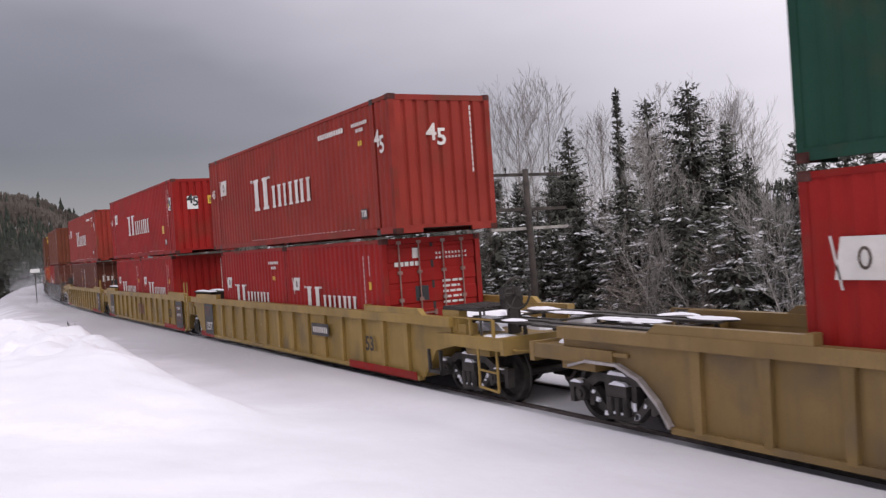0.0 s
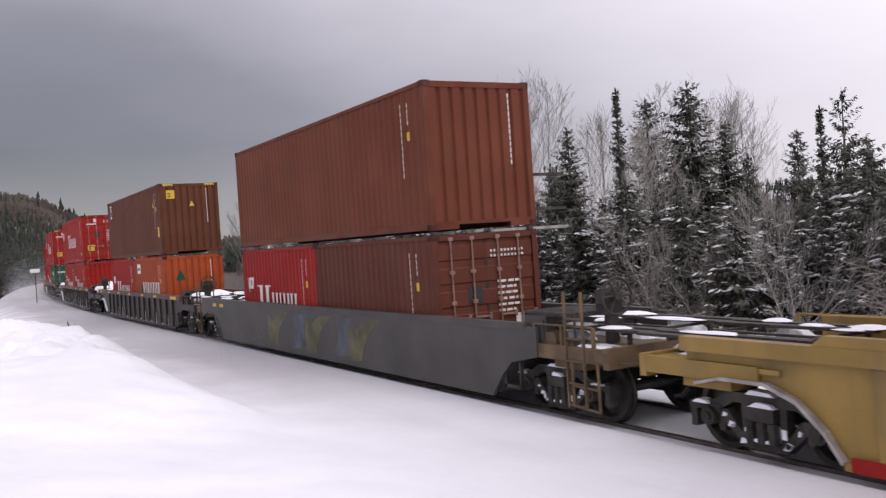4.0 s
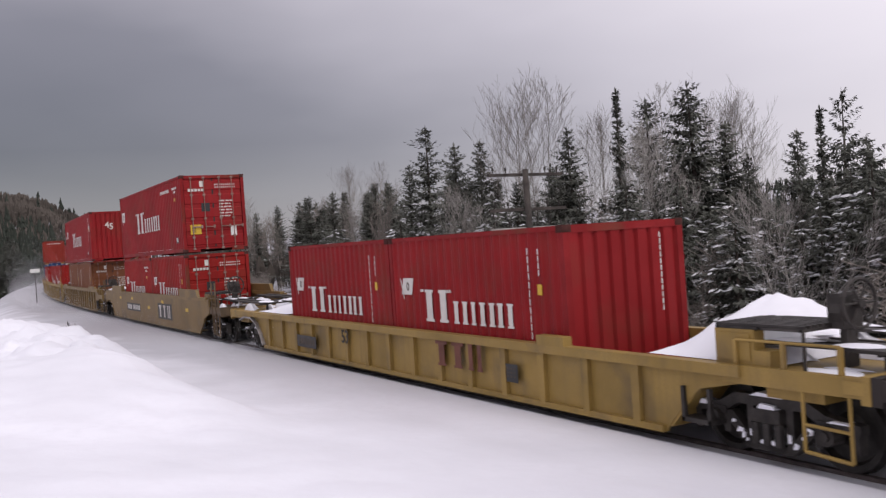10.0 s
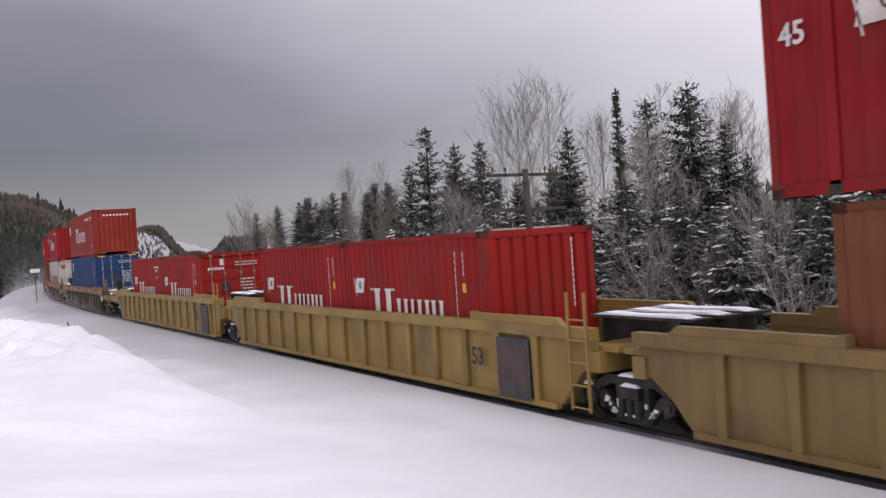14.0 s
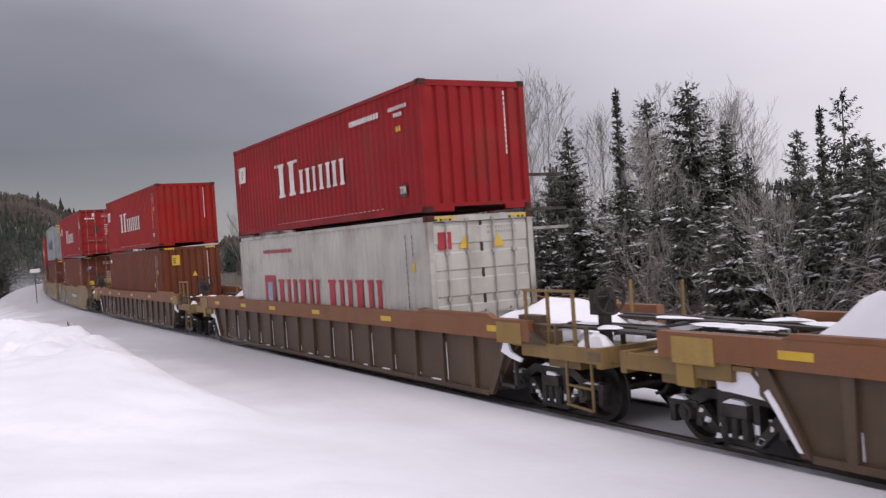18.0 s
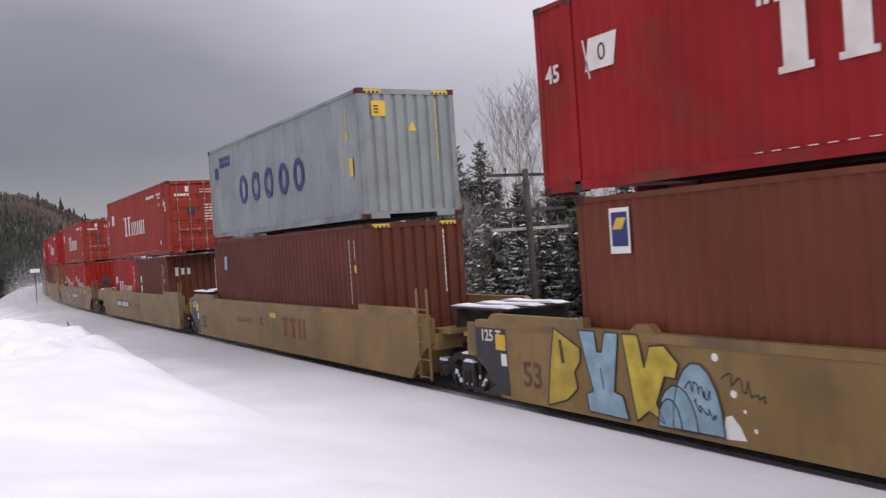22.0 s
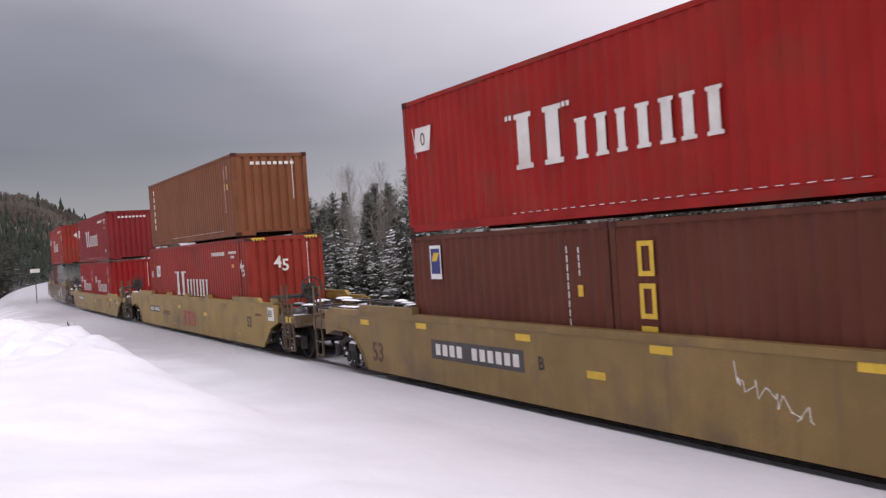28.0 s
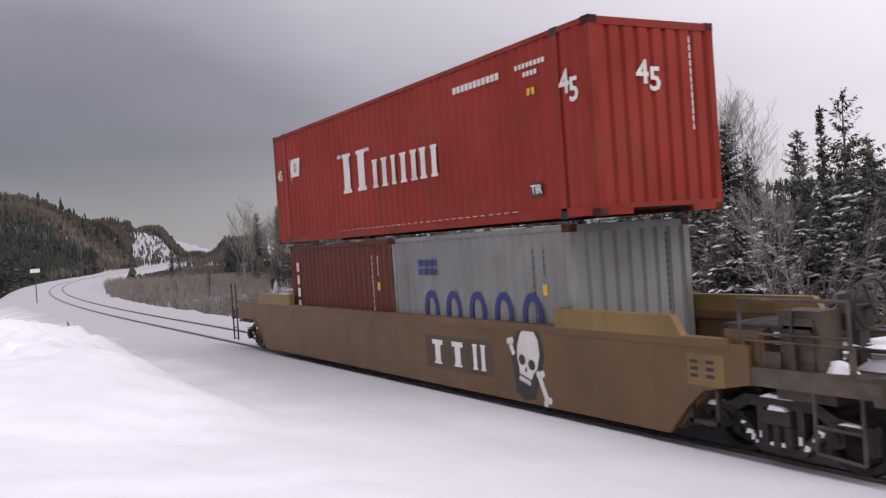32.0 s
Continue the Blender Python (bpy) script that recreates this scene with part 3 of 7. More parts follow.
# ---- well cars ----
RIDERS = []
FRESH, WHEELS = [], []
HW = 1.40
TRUCK_SINGLE, TRUCK_REAR, TRUCK_JOINT = 9.74, 9.50, 9.65
TRUCK_INSET = 8.35


def wall_outline(top, nose, tail, low):
    """Side view of a wall: deep along the well, cut away over the trucks."""
    front = [(8.55, 0.22), (8.95, 0.50), (9.3, 0.80), (nose, low)] if nose > 9.8 else [(8.2, 0.22), (8.55, 0.60), (8.85, 0.84), (nose, low)]
    back = [(-tail, low - 0.12), (-9.9, low), (-9.2, low), (-8.75, 0.82), (-8.4, 0.52), (-8.15, 0.22)] if tail > 10 else [(-tail, low), (-8.95, 0.86), (-8.6, 0.62), (-8.2, 0.22)]
    return back + front + [(nose, top), (-tail, top)]


def b_wall(top, nose, tail, y0, y1):
    def build(bm):
        if nose > tail and nose > 10.2:
            pts = [(-x, z) for x, z in wall_outline(top, tail, nose, 0.98)][::-1]
        else:
            pts = wall_outline(top, nose, tail, 0.98)
        prism(bm, pts, y0, y1)
    return build


ARCH = [(-8.98 + 1.46 * i / 9, 0.28 + 0.66 * math.cos((i / 9 - 0.22) * 2.05)) for i in range(10)]


def b_arch_wall(sign):
    """The trailing wall of a black car: cut in a round arch over the inset truck."""
    def build(bm):
        pts = [(-9.42, 0.98), (-9.02, 0.90)] + ARCH + [(-7.48, 0.22), (8.2, 0.22), (8.55, 0.60), (8.85, 0.84), (9.2, 0.98), (9.2, 1.36), (-9.42, 1.36)]
        prism(bm, pts if sign > 0 else [(-x, z) for x, z in pts][::-1], -HW + 0.09, -HW + 0.13)
    return build


def b_arch_rim(wide, lift):
    def build(bm):
        for (xa, za), (xb, zb) in zip(ARCH[1:], ARCH[2:]):
            prism(bm, ((xa, za + lift), (xb, zb + lift), (xb + 0.05, zb + wide + lift), (xa + 0.02, za + wide + lift)), -HW + 0.0, -HW + 0.10)
    return build


def b_fender(bm):
    """A rim of steel round the wheel arch at the trailing end."""
    pts = ((-10.3, 0.90), (-9.9, 0.995), (-9.2, 0.995), (-8.75, 0.835), (-8.4, 0.535), (-8.2, 0.26))
    for (xa, za), (xb, zb) in zip(pts, pts[1:]):
        prism(bm, ((xa, za), (xb, zb), (xb + 0.03, zb + 0.04), (xa + 0.01, za + 0.045)), -HW - 0.03, -HW + 0.06)


def b_ribs_low(bm):
    prism(bm, ((-0.07, 0.26), (0.07, 0.26), (0.085, 1.06), (-0.085, 1.06)), -HW + 0.015, -HW + 0.09)


def b_rib(bm):
    prism(bm, ((-0.065, 0.26), (0.065, 0.26), (0.09, 1.32), (-0.09, 1.32)), -HW + 0.015, -HW + 0.09)
    prism(bm, ((-0.10, 1.26), (0.10, 1.26), (0.10, 1.32), (-0.10, 1.32)), -HW + 0.012, -HW + 0.09)


def b_chord(z0, z1, x0=-9.3, x1=9.3, out=0.03):
    def build(bm):
        box(bm, x0, x1, -HW - out, -HW + 0.14, z0, z1)
    return build


def b_guard(z0, z1, sign=1):
    def build(bm):
        pts = ((5.9, z0), (8.55, z0), (8.35, z1), (5.9, z1))
        prism(bm, pts if sign > 0 else [(-x, z) for x, z in pts][::-1], -HW - 0.016, -HW + 0.10)
        box(bm, *sorted((5.86 * sign, 5.96 * sign)), -HW - 0.02, -HW + 0.13, z0, z1 + 0.02)
    return build


def b_floor_well(bm):
    box(bm, -8.2, 8.2, -1.28, 1.28, 0.26, 0.34)
    for i in range(9):
        x = -7.6 + i * 1.9
        box(bm, x - 0.09, x + 0.09, -1.29, 1.29, 0.20, 0.262)


def b_bulkhead(bm):
    prism(bm, ((8.2, 0.28), (8.3, 0.28), (9.1, 1.12), (9.0, 1.12)), -1.3, 1.3)


def b_sill(bm):
    box(bm, 8.3, 11.30, -0.32, 0.32, 0.78, 1.12)
    box(bm, 9.85, 10.65, -1.25, 1.25, 0.84, 1.06)


def b_deck(bm):
    box(bm, 9.0, 11.25, -1.36, 1.36, 1.12, 1.18)


def b_side_sill(y):
    return lambda bm: box(bm, 9.3, 11.25, y, y + 0.08, 0.98, 1.20)


def b_end_beam(bm):
    box(bm, 11.20, 11.32, -1.385, 1.385, 0.92, 1.22)


def b_plank(bm):
    box(bm, 9.1, 11.75, 0.0, 0.16, 1.40, 1.44)


def b_board_frame(bm):
    for x in (9.4, 11.1):
        for y in (-0.8, 0.8):
            box(bm, x, x + 0.05, y - 0.03, y + 0.03, 1.18, 1.40)
        box(bm, x, x + 0.05, -0.95, 1.04, 1.36, 1.40)
    box(bm, 9.45, 11.1, -0.03, 0.03, 1.36, 1.395)


def b_deck_snow(seed):
    def build(bm):
        rnd = random.Random(seed)
        for k in range(19):
            x, y = rnd.uniform(9.25, 10.95), rnd.uniform(-1.12, 1.08)
            n, rx, ry = 12, rnd.uniform(0.2, 0.7), rnd.uniform(0.07, 0.24)
            heap = k % 3 == 0
            z, h = (1.44, rnd.uniform(0.02, 0.05)) if k % 3 == 1 else (1.18, rnd.uniform(0.12, 0.24) if heap else rnd.uniform(0.02, 0.06))
            c = bm.verts.new((x, y, z + h))
            wob = [rnd.uniform(0.65, 1.1) for _ in range(n)]
            inner = [bm.verts.new((x + 0.55 * rx * wob[i] * math.cos(6.283 * i / n), y + 0.55 * ry * wob[i] * math.sin(6.283 * i / n), z + h * rnd.uniform(0.6, 0.85))) for i in range(n)]
            ring = [bm.verts.new((x + rx * wob[i] * math.cos(6.283 * i / n), y + ry * wob[i] * math.sin(6.283 * i / n), z + 0.003)) for i in range(n)]
            for i in range(n):
                j = (i + 1) % n
                bm.faces.new((c, inner[i], inner[j]))
                bm.faces.new((inner[i], ring[i], ring[j], inner[j]))
    return build


def b_crust(seed):
    """Snow packed on the ledges and slanting members of the truck's side."""
    def build(bm):
        rnd = random.Random(seed)
        for x, z, w in ((0.0, 0.665, 0.2), (0.0, 0.81, 0.34), (0.0, 0.25, 0.2), (-0.98, 0.62, 0.16), (0.98, 0.62, 0.16)):
            w, h = w * rnd.uniform(0.6, 1.0), rnd.uniform(0.02, 0.05)
            prism(bm, ((x - w, z), (x + w, z), (x + w * 0.7, z + h), (x - w * rnd.uniform(0.3, 0.8), z + h * 1.3)), -1.16, -1.0)
        for sx in (-1, 1):
            for _ in range(4):
                k, w, h = rnd.uniform(0.0, 0.9), rnd.uniform(0.02, 0.06), rnd.uniform(0.02, 0.05)
                px, pz = sx * (0.62 - 0.33 * k), 0.52 - 0.33 * k
                prism(bm, ((px - w, pz - h), (px + w * 0.6, pz - h * 0.7), (px + w, pz + h * 0.5), (px - w * 0.4, pz + h)), -1.118, -1.09)
            z = rnd.uniform(0.28, 0.4)
            box(bm, *sorted((sx * 0.26, sx * rnd.uniform(0.29, 0.33))), -1.112, -1.09, z, z + rnd.uniform(0.04, 0.12))
    return build


def b_ladder(bm):
    for x in (0.0, 0.42):
        box(bm, x - 0.016, x + 0.016, -0.02, 0.02, 0.28, 2.02)
    for z in (0.33, 0.66, 0.99, 1.32, 1.62):
        box(bm, 0.0, 0.42, -0.02, 0.0, z - 0.012, z + 0.012)


def b_handrail(bm):
    tube(bm, ((9.4, -1.30, 1.18), (9.4, -1.30, 1.98), (10.9, -1.30, 1.98), (10.9, -1.30, 1.18)), 0.024)
    tube(bm, ((9.4, -1.30, 1.58), (10.9, -1.30, 1.58)), 0.018)
    tube(bm, ((10.15, -1.30, 1.18), (10.15, -1.30, 1.98)), 0.020)


def b_end_posts(bm):
    """Short posts and a grab iron along the end deck."""
    for x in (9.5, 10.2, 10.95):
        box(bm, x - 0.025, x + 0.025, -1.36, -1.31, 1.18, 1.50)
    tube(bm, ((9.5, -1.335, 1.50), (10.95, -1.335, 1.50)), 0.018)
    tube(bm, ((11.33, -1.2, 1.0), (11.42, -1.2, 1.0), (11.42, -0.2, 0.88), (11.42, 0.2, 0.88)), 0.016)
    box(bm, 11.0, 11.3, -1.39, -1.37, 1.02, 1.16)
    box(bm, 9.62, 9.98, -1.30, -1.05, 1.18, 1.38)


def b_brake_platform(bm):
    """Frame of the grating platform with four legs and a brace."""
    for x in (9.15, 9.8, 10.40):
        box(bm, x, x + 0.05, -1.29, -0.38, 1.62, 1.655)
    for y in (-1.29, -0.42):
        box(bm, 9.16, 10.44, y, y + 0.04, 1.622, 1.652)
    for x in (9.2, 10.42):
        rod(bm, (x, -1.25, 1.18), (x, -1.25, 1.64), 0.022, 6)
        rod(bm, (x, -0.42, 1.18), (x, -0.42, 1.64), 0.022, 6)
    rod(bm, (9.2, -1.25, 1.20), (9.75, -1.25, 1.62), 0.018, 6)


def b_stirrup(bm):
    tube(bm, ((10.45, -1.36, 1.0), (10.45, -1.36, 0.32), (11.05, -1.36, 0.28), (11.05, -1.36, 1.0)), 0.024)
    tube(bm, ((10.45, -1.36, 0.62), (11.05, -1.36, 0.60)), 0.02)


def b_brake_wheel(bm):
    n, m = 20, 6
    rings = []
    for i in range(n):
        a = 6.28319 * i / n
        rings.append([bm.verts.new((0.022 * math.sin(6.28319 * j / m), (0.28 + 0.022 * math.cos(6.28319 * j / m)) * math.cos(a), (0.28 + 0.022 * math.cos(6.28319 * j / m)) * math.sin(a))) for j in range(m)])
    for i in range(n):
        for j in range(m):
            bm.faces.new((rings[i][j], rings[(i + 1) % n][j], rings[(i + 1) % n][(j + 1) % m], rings[i][(j + 1) % m]))


def b_wheel_hub(bm):
    rod(bm, (-0.06, 0, 0), (0.04, 0, 0), 0.055, 10)


def b_brake_stand(bm):
    box(bm, -0.05, 0.05, -0.09, 0.09, 1.18, 1.95)
    prism(bm, ((-0.14, 1.62), (0.06, 1.62), (0.08, 1.86), (0.02, 2.02), (-0.14, 2.0)), -0.17, 0.17)
    rod(bm, (-0.1, 0, 1.8), (0.06, 0, 1.8), 0.2, 12)


def b_tank(bm):
    rod(bm, (0, -0.55, 0), (0, 0.55, 0), 0.22, 12)
    rod(bm, (0, -0.62, 0), (0, -0.55, 0), 0.12, 12, 0.22)
    rod(bm, (0, 0.55, 0), (0, 0.62, 0), 0.22, 12, 0.12)
    box(bm, -0.12, 0.12, -0.35, 0.35, -0.30, -0.18)


def b_coupler(bm):
    box(bm, 11.3, 11.62, -0.09, 0.09, 0.82, 1.0)
    prism(bm, ((11.55, 0.75), (11.72, 0.75), (11.76, 0.9), (11.72, 1.07), (11.55, 1.07)), -0.16, 0.14)


def b_hose(bm):
    tube(bm, ((11.35, 0.4, 0.95), (11.42, 0.42, 0.62), (11.58, 0.41, 0.48), (11.75, 0.38, 0.45)), 0.03)


def b_joint_deck(bm):
    box(bm, 8.9, 9.60, -1.25, 1.25, 1.16, 1.24)
    box(bm, 8.3, 9.5, -0.45, 0.45, 0.70, 1.16)
    box(bm, 9.05, 9.3, -1.36, 1.36, 0.86, 1.16)


def b_slack_board(bm):
    for i in range(3):
        box(bm, -1.1, 1.1, -0.9 + i * 0.55, -0.55 + i * 0.55, 1.60, 1.64)
    for x in (-0.8, 0.8):
        box(bm, x - 0.03, x + 0.03, -0.9, 0.55, 1.24, 1.60)


def b_sideframe(bm):
    """Cast side frame: arched top member, V-shaped lower member, two columns and a jaw over each axle box."""
    y0, y1 = -1.10, -0.96
    prism(bm, ((-1.22, 0.52), (-0.70, 0.56), (-0.48, 0.68), (0.48, 0.68), (0.70, 0.56), (1.22, 0.52), (1.22, 0.62), (0.78, 0.68), (0.52, 0.81), (-0.52, 0.81), (-0.78, 0.68), (-1.22, 0.62)), y0, y1)
    prism(bm, ((-0.64, 0.44), (-0.32, 0.15), (0.32, 0.15), (0.64, 0.44), (0.70, 0.56), (0.58, 0.58), (0.27, 0.25), (-0.27, 0.25), (-0.58, 0.58), (-0.70, 0.56)), y0, y1)
    for sx in (-1, 1):
        box(bm, *sorted((sx * 0.24, sx * 0.34)), y0, y1, 0.24, 0.70)
        for q in (0.62, 1.10):
            box(bm, *sorted((sx * q, sx * (q + 0.10))), y0, y1, 0.30, 0.54)
        x = sx * 0.83
        rod(bm, (x, y0 - 0.09, 0.47), (x, y1, 0.47), 0.115, 12)
        rod(bm, (x, y0 - 0.12, 0.47), (x, y0 - 0.09, 0.47), 0.06, 8)
        box(bm, x - 0.16, x + 0.16, y0 - 0.02, y1, 0.53, 0.62)
    box(bm, -0.20, 0.20, y0 - 0.07, y1, 0.50, 0.66)


def b_springs(bm):
    for x in (-0.17, 0.0, 0.17):
        rod(bm, (x, -1.14, 0.24), (x, -1.14, 0.50), 0.062, 8)


def b_bolster(bm):
    box(bm, -0.24, 0.24, -1.05, 1.05, 0.46, 0.74)
    rod(bm, (0, 0, 0.74), (0, 0, 0.86), 0.28, 14)


def b_wheelset(bm):
    rod(bm, (0, -0.95, 0), (0, 0.95, 0), 0.085, 10)
    for s in (-1, 1):
        c = s * 0.7525
        n = 28
        prof = ((0.10, c + s * 0.04), (0.20, c - s * 0.02), (0.36, c - s * 0.02), (0.40, c + s * 0.065), (0.475, c + s * 0.065), (0.48, c - s * 0.035), (0.505, c - s * 0.05), (0.505, c - s * 0.075), (0.38, c - s * 0.075), (0.36, c - s * 0.045), (0.10, c - s * 0.06))
        rings = []
        for i in range(n):
            a = 6.283185 * i / n
            rings.append([bm.verts.new((r * math.cos(a), y, r * math.sin(a))) for r, y in prof])
        for i in range(n):
            p, q = rings[i], rings[(i + 1) % n]
            for j in range(len(prof) - 1):
                bm.faces.new((p[j], p[j + 1], q[j + 1], q[j]) if s > 0 else (p[j], q[j], q[j + 1], p[j + 1]))


def truck(car, x):
    t = part("truck_bolster", "bolster", b_bolster, M_IRON, car, (x, 0, 0))
    for r in (0, 180):
        part("side_frame", "sideframe", b_sideframe, M_IRON, t, rz=r)
        part("spring_nest", "springs", b_springs, M_WHEEL, t, rz=r)
    part("snow_crust", ("crust", int(abs(x) * 10) % 3), b_crust(int(abs(x) * 10) % 3), M_SNOW, t, label="snow packed on the side frame")
    for dx in (-0.83, 0.83):
        w = part("wheelset", "wheelset", b_wheelset, M_WHEEL, t, (dx, 0, 0.48), label="steel wheelset on its axle")
        FRESH.append((w, x, dx))


def stencil(car, text, size, mat, x, z):
    writing(text, size, mat, car, (x, -HW - 0.004, z))


def b_number(w, h):
    """Four bars, a gap and six bars."""
    def build(bm):
        for i in range(11):
            if i != 4:
                x0 = -w / 2 + w * i / 11
                box(bm, x0, x0 + w / 11 * 0.66, -0.003, 0, -h / 2, h / 2)
    return build


def board(car, x, z, w, h, cols, rows=1, ground_mat=M_BOARD, ink=M_WHITE, lift=0.0):
    part("number_board", ("nb", w, h), b_plate(w, h, 0, 0.003), ground_mat, car, (x, -HW - 0.001 - lift, z))
    part("number_line", ("nbb", w, h, cols, rows), b_number(w * 0.93, h * 0.58) if cols == 11 else b_bars(cols, rows, w * 0.86, h * 0.66, 0.3 if rows == 1 else 0.5), ink, car, (x + w * 0.02, -HW - 0.004 - lift, z + (0 if cols == 11 else h * 0.08)))


def trade_mark(car, x, z, size, ink, step=0.0):
    """Three heavy plain shapes where the owner's mark is painted."""
    for i, n in enumerate((1, 1, 2)):
        strokes("mark_shape", size * 0.85, size, n, ink, car, x + (i - 1) * (step or size), -HW - 0.002, z)
        if n == 1:
            part("mark_shape", ("tmb", size), b_plate(size * 0.85, size * 0.2, 0, 0.004), ink, car, (x + (i - 1) * (step or size), -HW - 0.003, z + size * 0.4))


def well_car(style, paint, front, rear, label, guard=0.12, top=1.50):
    car = new("well_car")
    tagged(car, label, "rail car", "well cars of the train")
    m = CAR[paint]
    chord_mat = CHORD.get(paint, m)
    nose = 9.2 if front != "c" else 9.95 if style == "plain" and paint not in ("dusty", "grey") else 9.6
    tail = 10.5 if rear == "c" else 9.2
    open_ends = paint == "umber"
    deck_mat = CAR["tan"] if paint == "umber" else M_DECK if paint == "dusty" else M_DIRTY_DECK if style == "plain" else m
    z0, z1 = {"umber": (1.21, 1.55), "low": (1.06, 1.20)}.get("low" if style == "low" else paint, (1.32, 1.50))
    for r in (0, 180):
        a, b = (-tail, nose) if r == 0 else (-nose, tail)
        if style == "plain":
            part("side_wall", ("wallplain", a, b, top), b_wall(top - 0.05, b, -a, -HW, -HW + 0.06), m, car, rz=r)
            part("top_chord", ("chordp", a, b, top), b_chord(top - 0.12, top, a + 0.3, b - 0.3, 0.012), m, car, rz=r)
        else:
            wa, wb = (-8.95, 8.95) if open_ends else (a, b)
            if paint == "black":
                a, b = (-9.48, 9.3) if r == 0 else (-9.3, 9.48)
                part("side_wall", ("wallarch", r), b_arch_wall(1 if r == 0 else -1), m, car, rz=r)
            else:
                part("side_wall", ("wallrib", style, wa, wb), b_wall(z0 + 0.06, wb, -wa, -HW + 0.09, -HW + 0.13), m, car, rz=r)
            if open_ends:
                for sx in (-1, 1):
                    part("end_brace", ("ebrace", sx), lambda bm: prism(bm, ((8.2, 0.24), (8.34, 0.24), (9.0, 1.3), (8.8, 1.3)) if sx > 0 else ((-8.34, 0.24), (-8.2, 0.24), (-8.8, 1.3), (-9.0, 1.3)), -HW + 0.01, -HW + 0.08), m, car, rz=r)
            part("top_chord", ("chord", z0, a, b), b_chord(z0, z1, a, b), chord_mat, car, rz=r)
            part("bottom_chord", "bchord", b_chord(0.20, 0.29, -8.2, 8.2, -0.02), m, car, rz=r)
            for i in range(1 if paint == "black" else 0, 15):
                part("rib", ("rib", style), b_rib if style == "rib" else b_ribs_low, m, car, (-7.7 + 1.1 * i, 0, 0), rz=r)
    ztop = {"plain": top}.get(style, z1)
    rise = 0.0 if paint in ("black", "grey") or style == "low" else 0.07 if paint == "umber" else (0.26 if paint == "dusty" else guard)
    for r, end in ((0, front), (180, rear)):
        # the guards rise over both walls at each end
        if rise:
            for sign in (1, -1):
                part("end_guard", ("guard", ztop, rise, sign), b_guard(ztop - 0.02, ztop + rise, sign), CAR["tan"] if paint == "dusty" else chord_mat, car, rz=r)
        elif style == "low":
            part("end_guard", ("gstub", r), lambda bm: box(bm, 5.5, 6.2, -HW - 0.036, -HW + 0.13, ztop - 0.01, ztop + 0.14), m, car, rz=r)
        part("bulkhead", "bulkhead", b_bulkhead, m, car, rz=r)
        if end == "c":
            part("centre_sill", "sill", b_sill, deck_mat, car, rz=r)
            part("end_deck", "deck", b_deck, deck_mat, car, rz=r)
            for y in (-1.38, 1.30):
                part("side_sill", ("dsill", y), b_side_sill(y), deck_mat, car, rz=r)
            part("end_beam", "dbeam", b_end_beam, deck_mat, car, rz=r)
            part("board_frame", "bframe", b_board_frame, M_IRON, car, rz=r)
            for y in (-0.95, -0.62, 0.55, 0.88):
                part("walkway_plank", "plank", b_plank, M_IRON, car, (0, y if r == 0 else -y, 0), rz=r)
            if paint == "dusty":
                part("handrail", "handrail", b_handrail, M_DECK, car, rz=r)
                part("valve_box", "vbox", lambda bm: [box(bm, 9.95, 10.5, -1.26, -0.9, 1.18, 1.86), box(bm, 10.02, 10.43, -1.28, -1.26, 1.3, 1.78)], M_DECK, car, rz=r, label="dark brown steel box on the end deck")
            if style == "plain" and r == 0 and paint != "dusty":
                part("ladder", "ladder", b_ladder, deck_mat, car, (10.35, -1.38, 0))
            part("end_post", "epost", b_end_posts, M_DIRTY_DECK if open_ends else deck_mat, car, rz=r)
            if r == 0 and not open_ends:
                part("brake_platform", "bplat", b_brake_platform, M_IRON, car, label="dark grating platform on brackets")
                for i in range(9):
                    part("slat", "bslat", lambda bm: box(bm, 9.15, 10.45, 0, 0.055, 1.655, 1.69), M_IRON, car, (0, -1.28 + i * 0.105, 0))
            part("deck_snow", ("dsnow", len(RIDERS) % 4), b_deck_snow(len(RIDERS) % 4), M_SNOW, car, rz=r, label="uneven snow heaped on the end deck")
            if r == 180:
                if paint == "black":
                    part("fender_rim", "archrim", b_arch_rim(0.07, 0.0), m, car)
                    part("snow_rim", "snowrim", b_arch_rim(0.045, 0.06), M_SNOW, car, label="line of snow on the fender")
                elif not open_ends:
                    part("fender_rim", "fender", b_fender, m if style == "plain" else M_ROD, car)
                if paint != "black":
                    part("fender_rim", "fenderm", lambda bm: box(bm, 8.3, 10.3, -HW - 0.0, -HW + 0.05, 1.0, 1.04), m, car, rz=180)
            if style == "plain" and paint == "yellow":
                part("reflector_patch", "rpsill", lambda bm: box(bm, 10.55, 11.2, -1.384, -1.379, 1.02, 1.17), M_YELLOW, car, rz=r)
            part("step", "stirrup", b_stirrup, deck_mat, car, rz=r)
            part("coupler", "coupler", b_coupler, M_IRON, car, rz=r)
            part("brake_hose", "hose", b_hose, M_SEAL, car, rz=r)
            truck(car, TRUCK_SINGLE if r == 0 else -(TRUCK_INSET if paint == "black" else TRUCK_REAR))
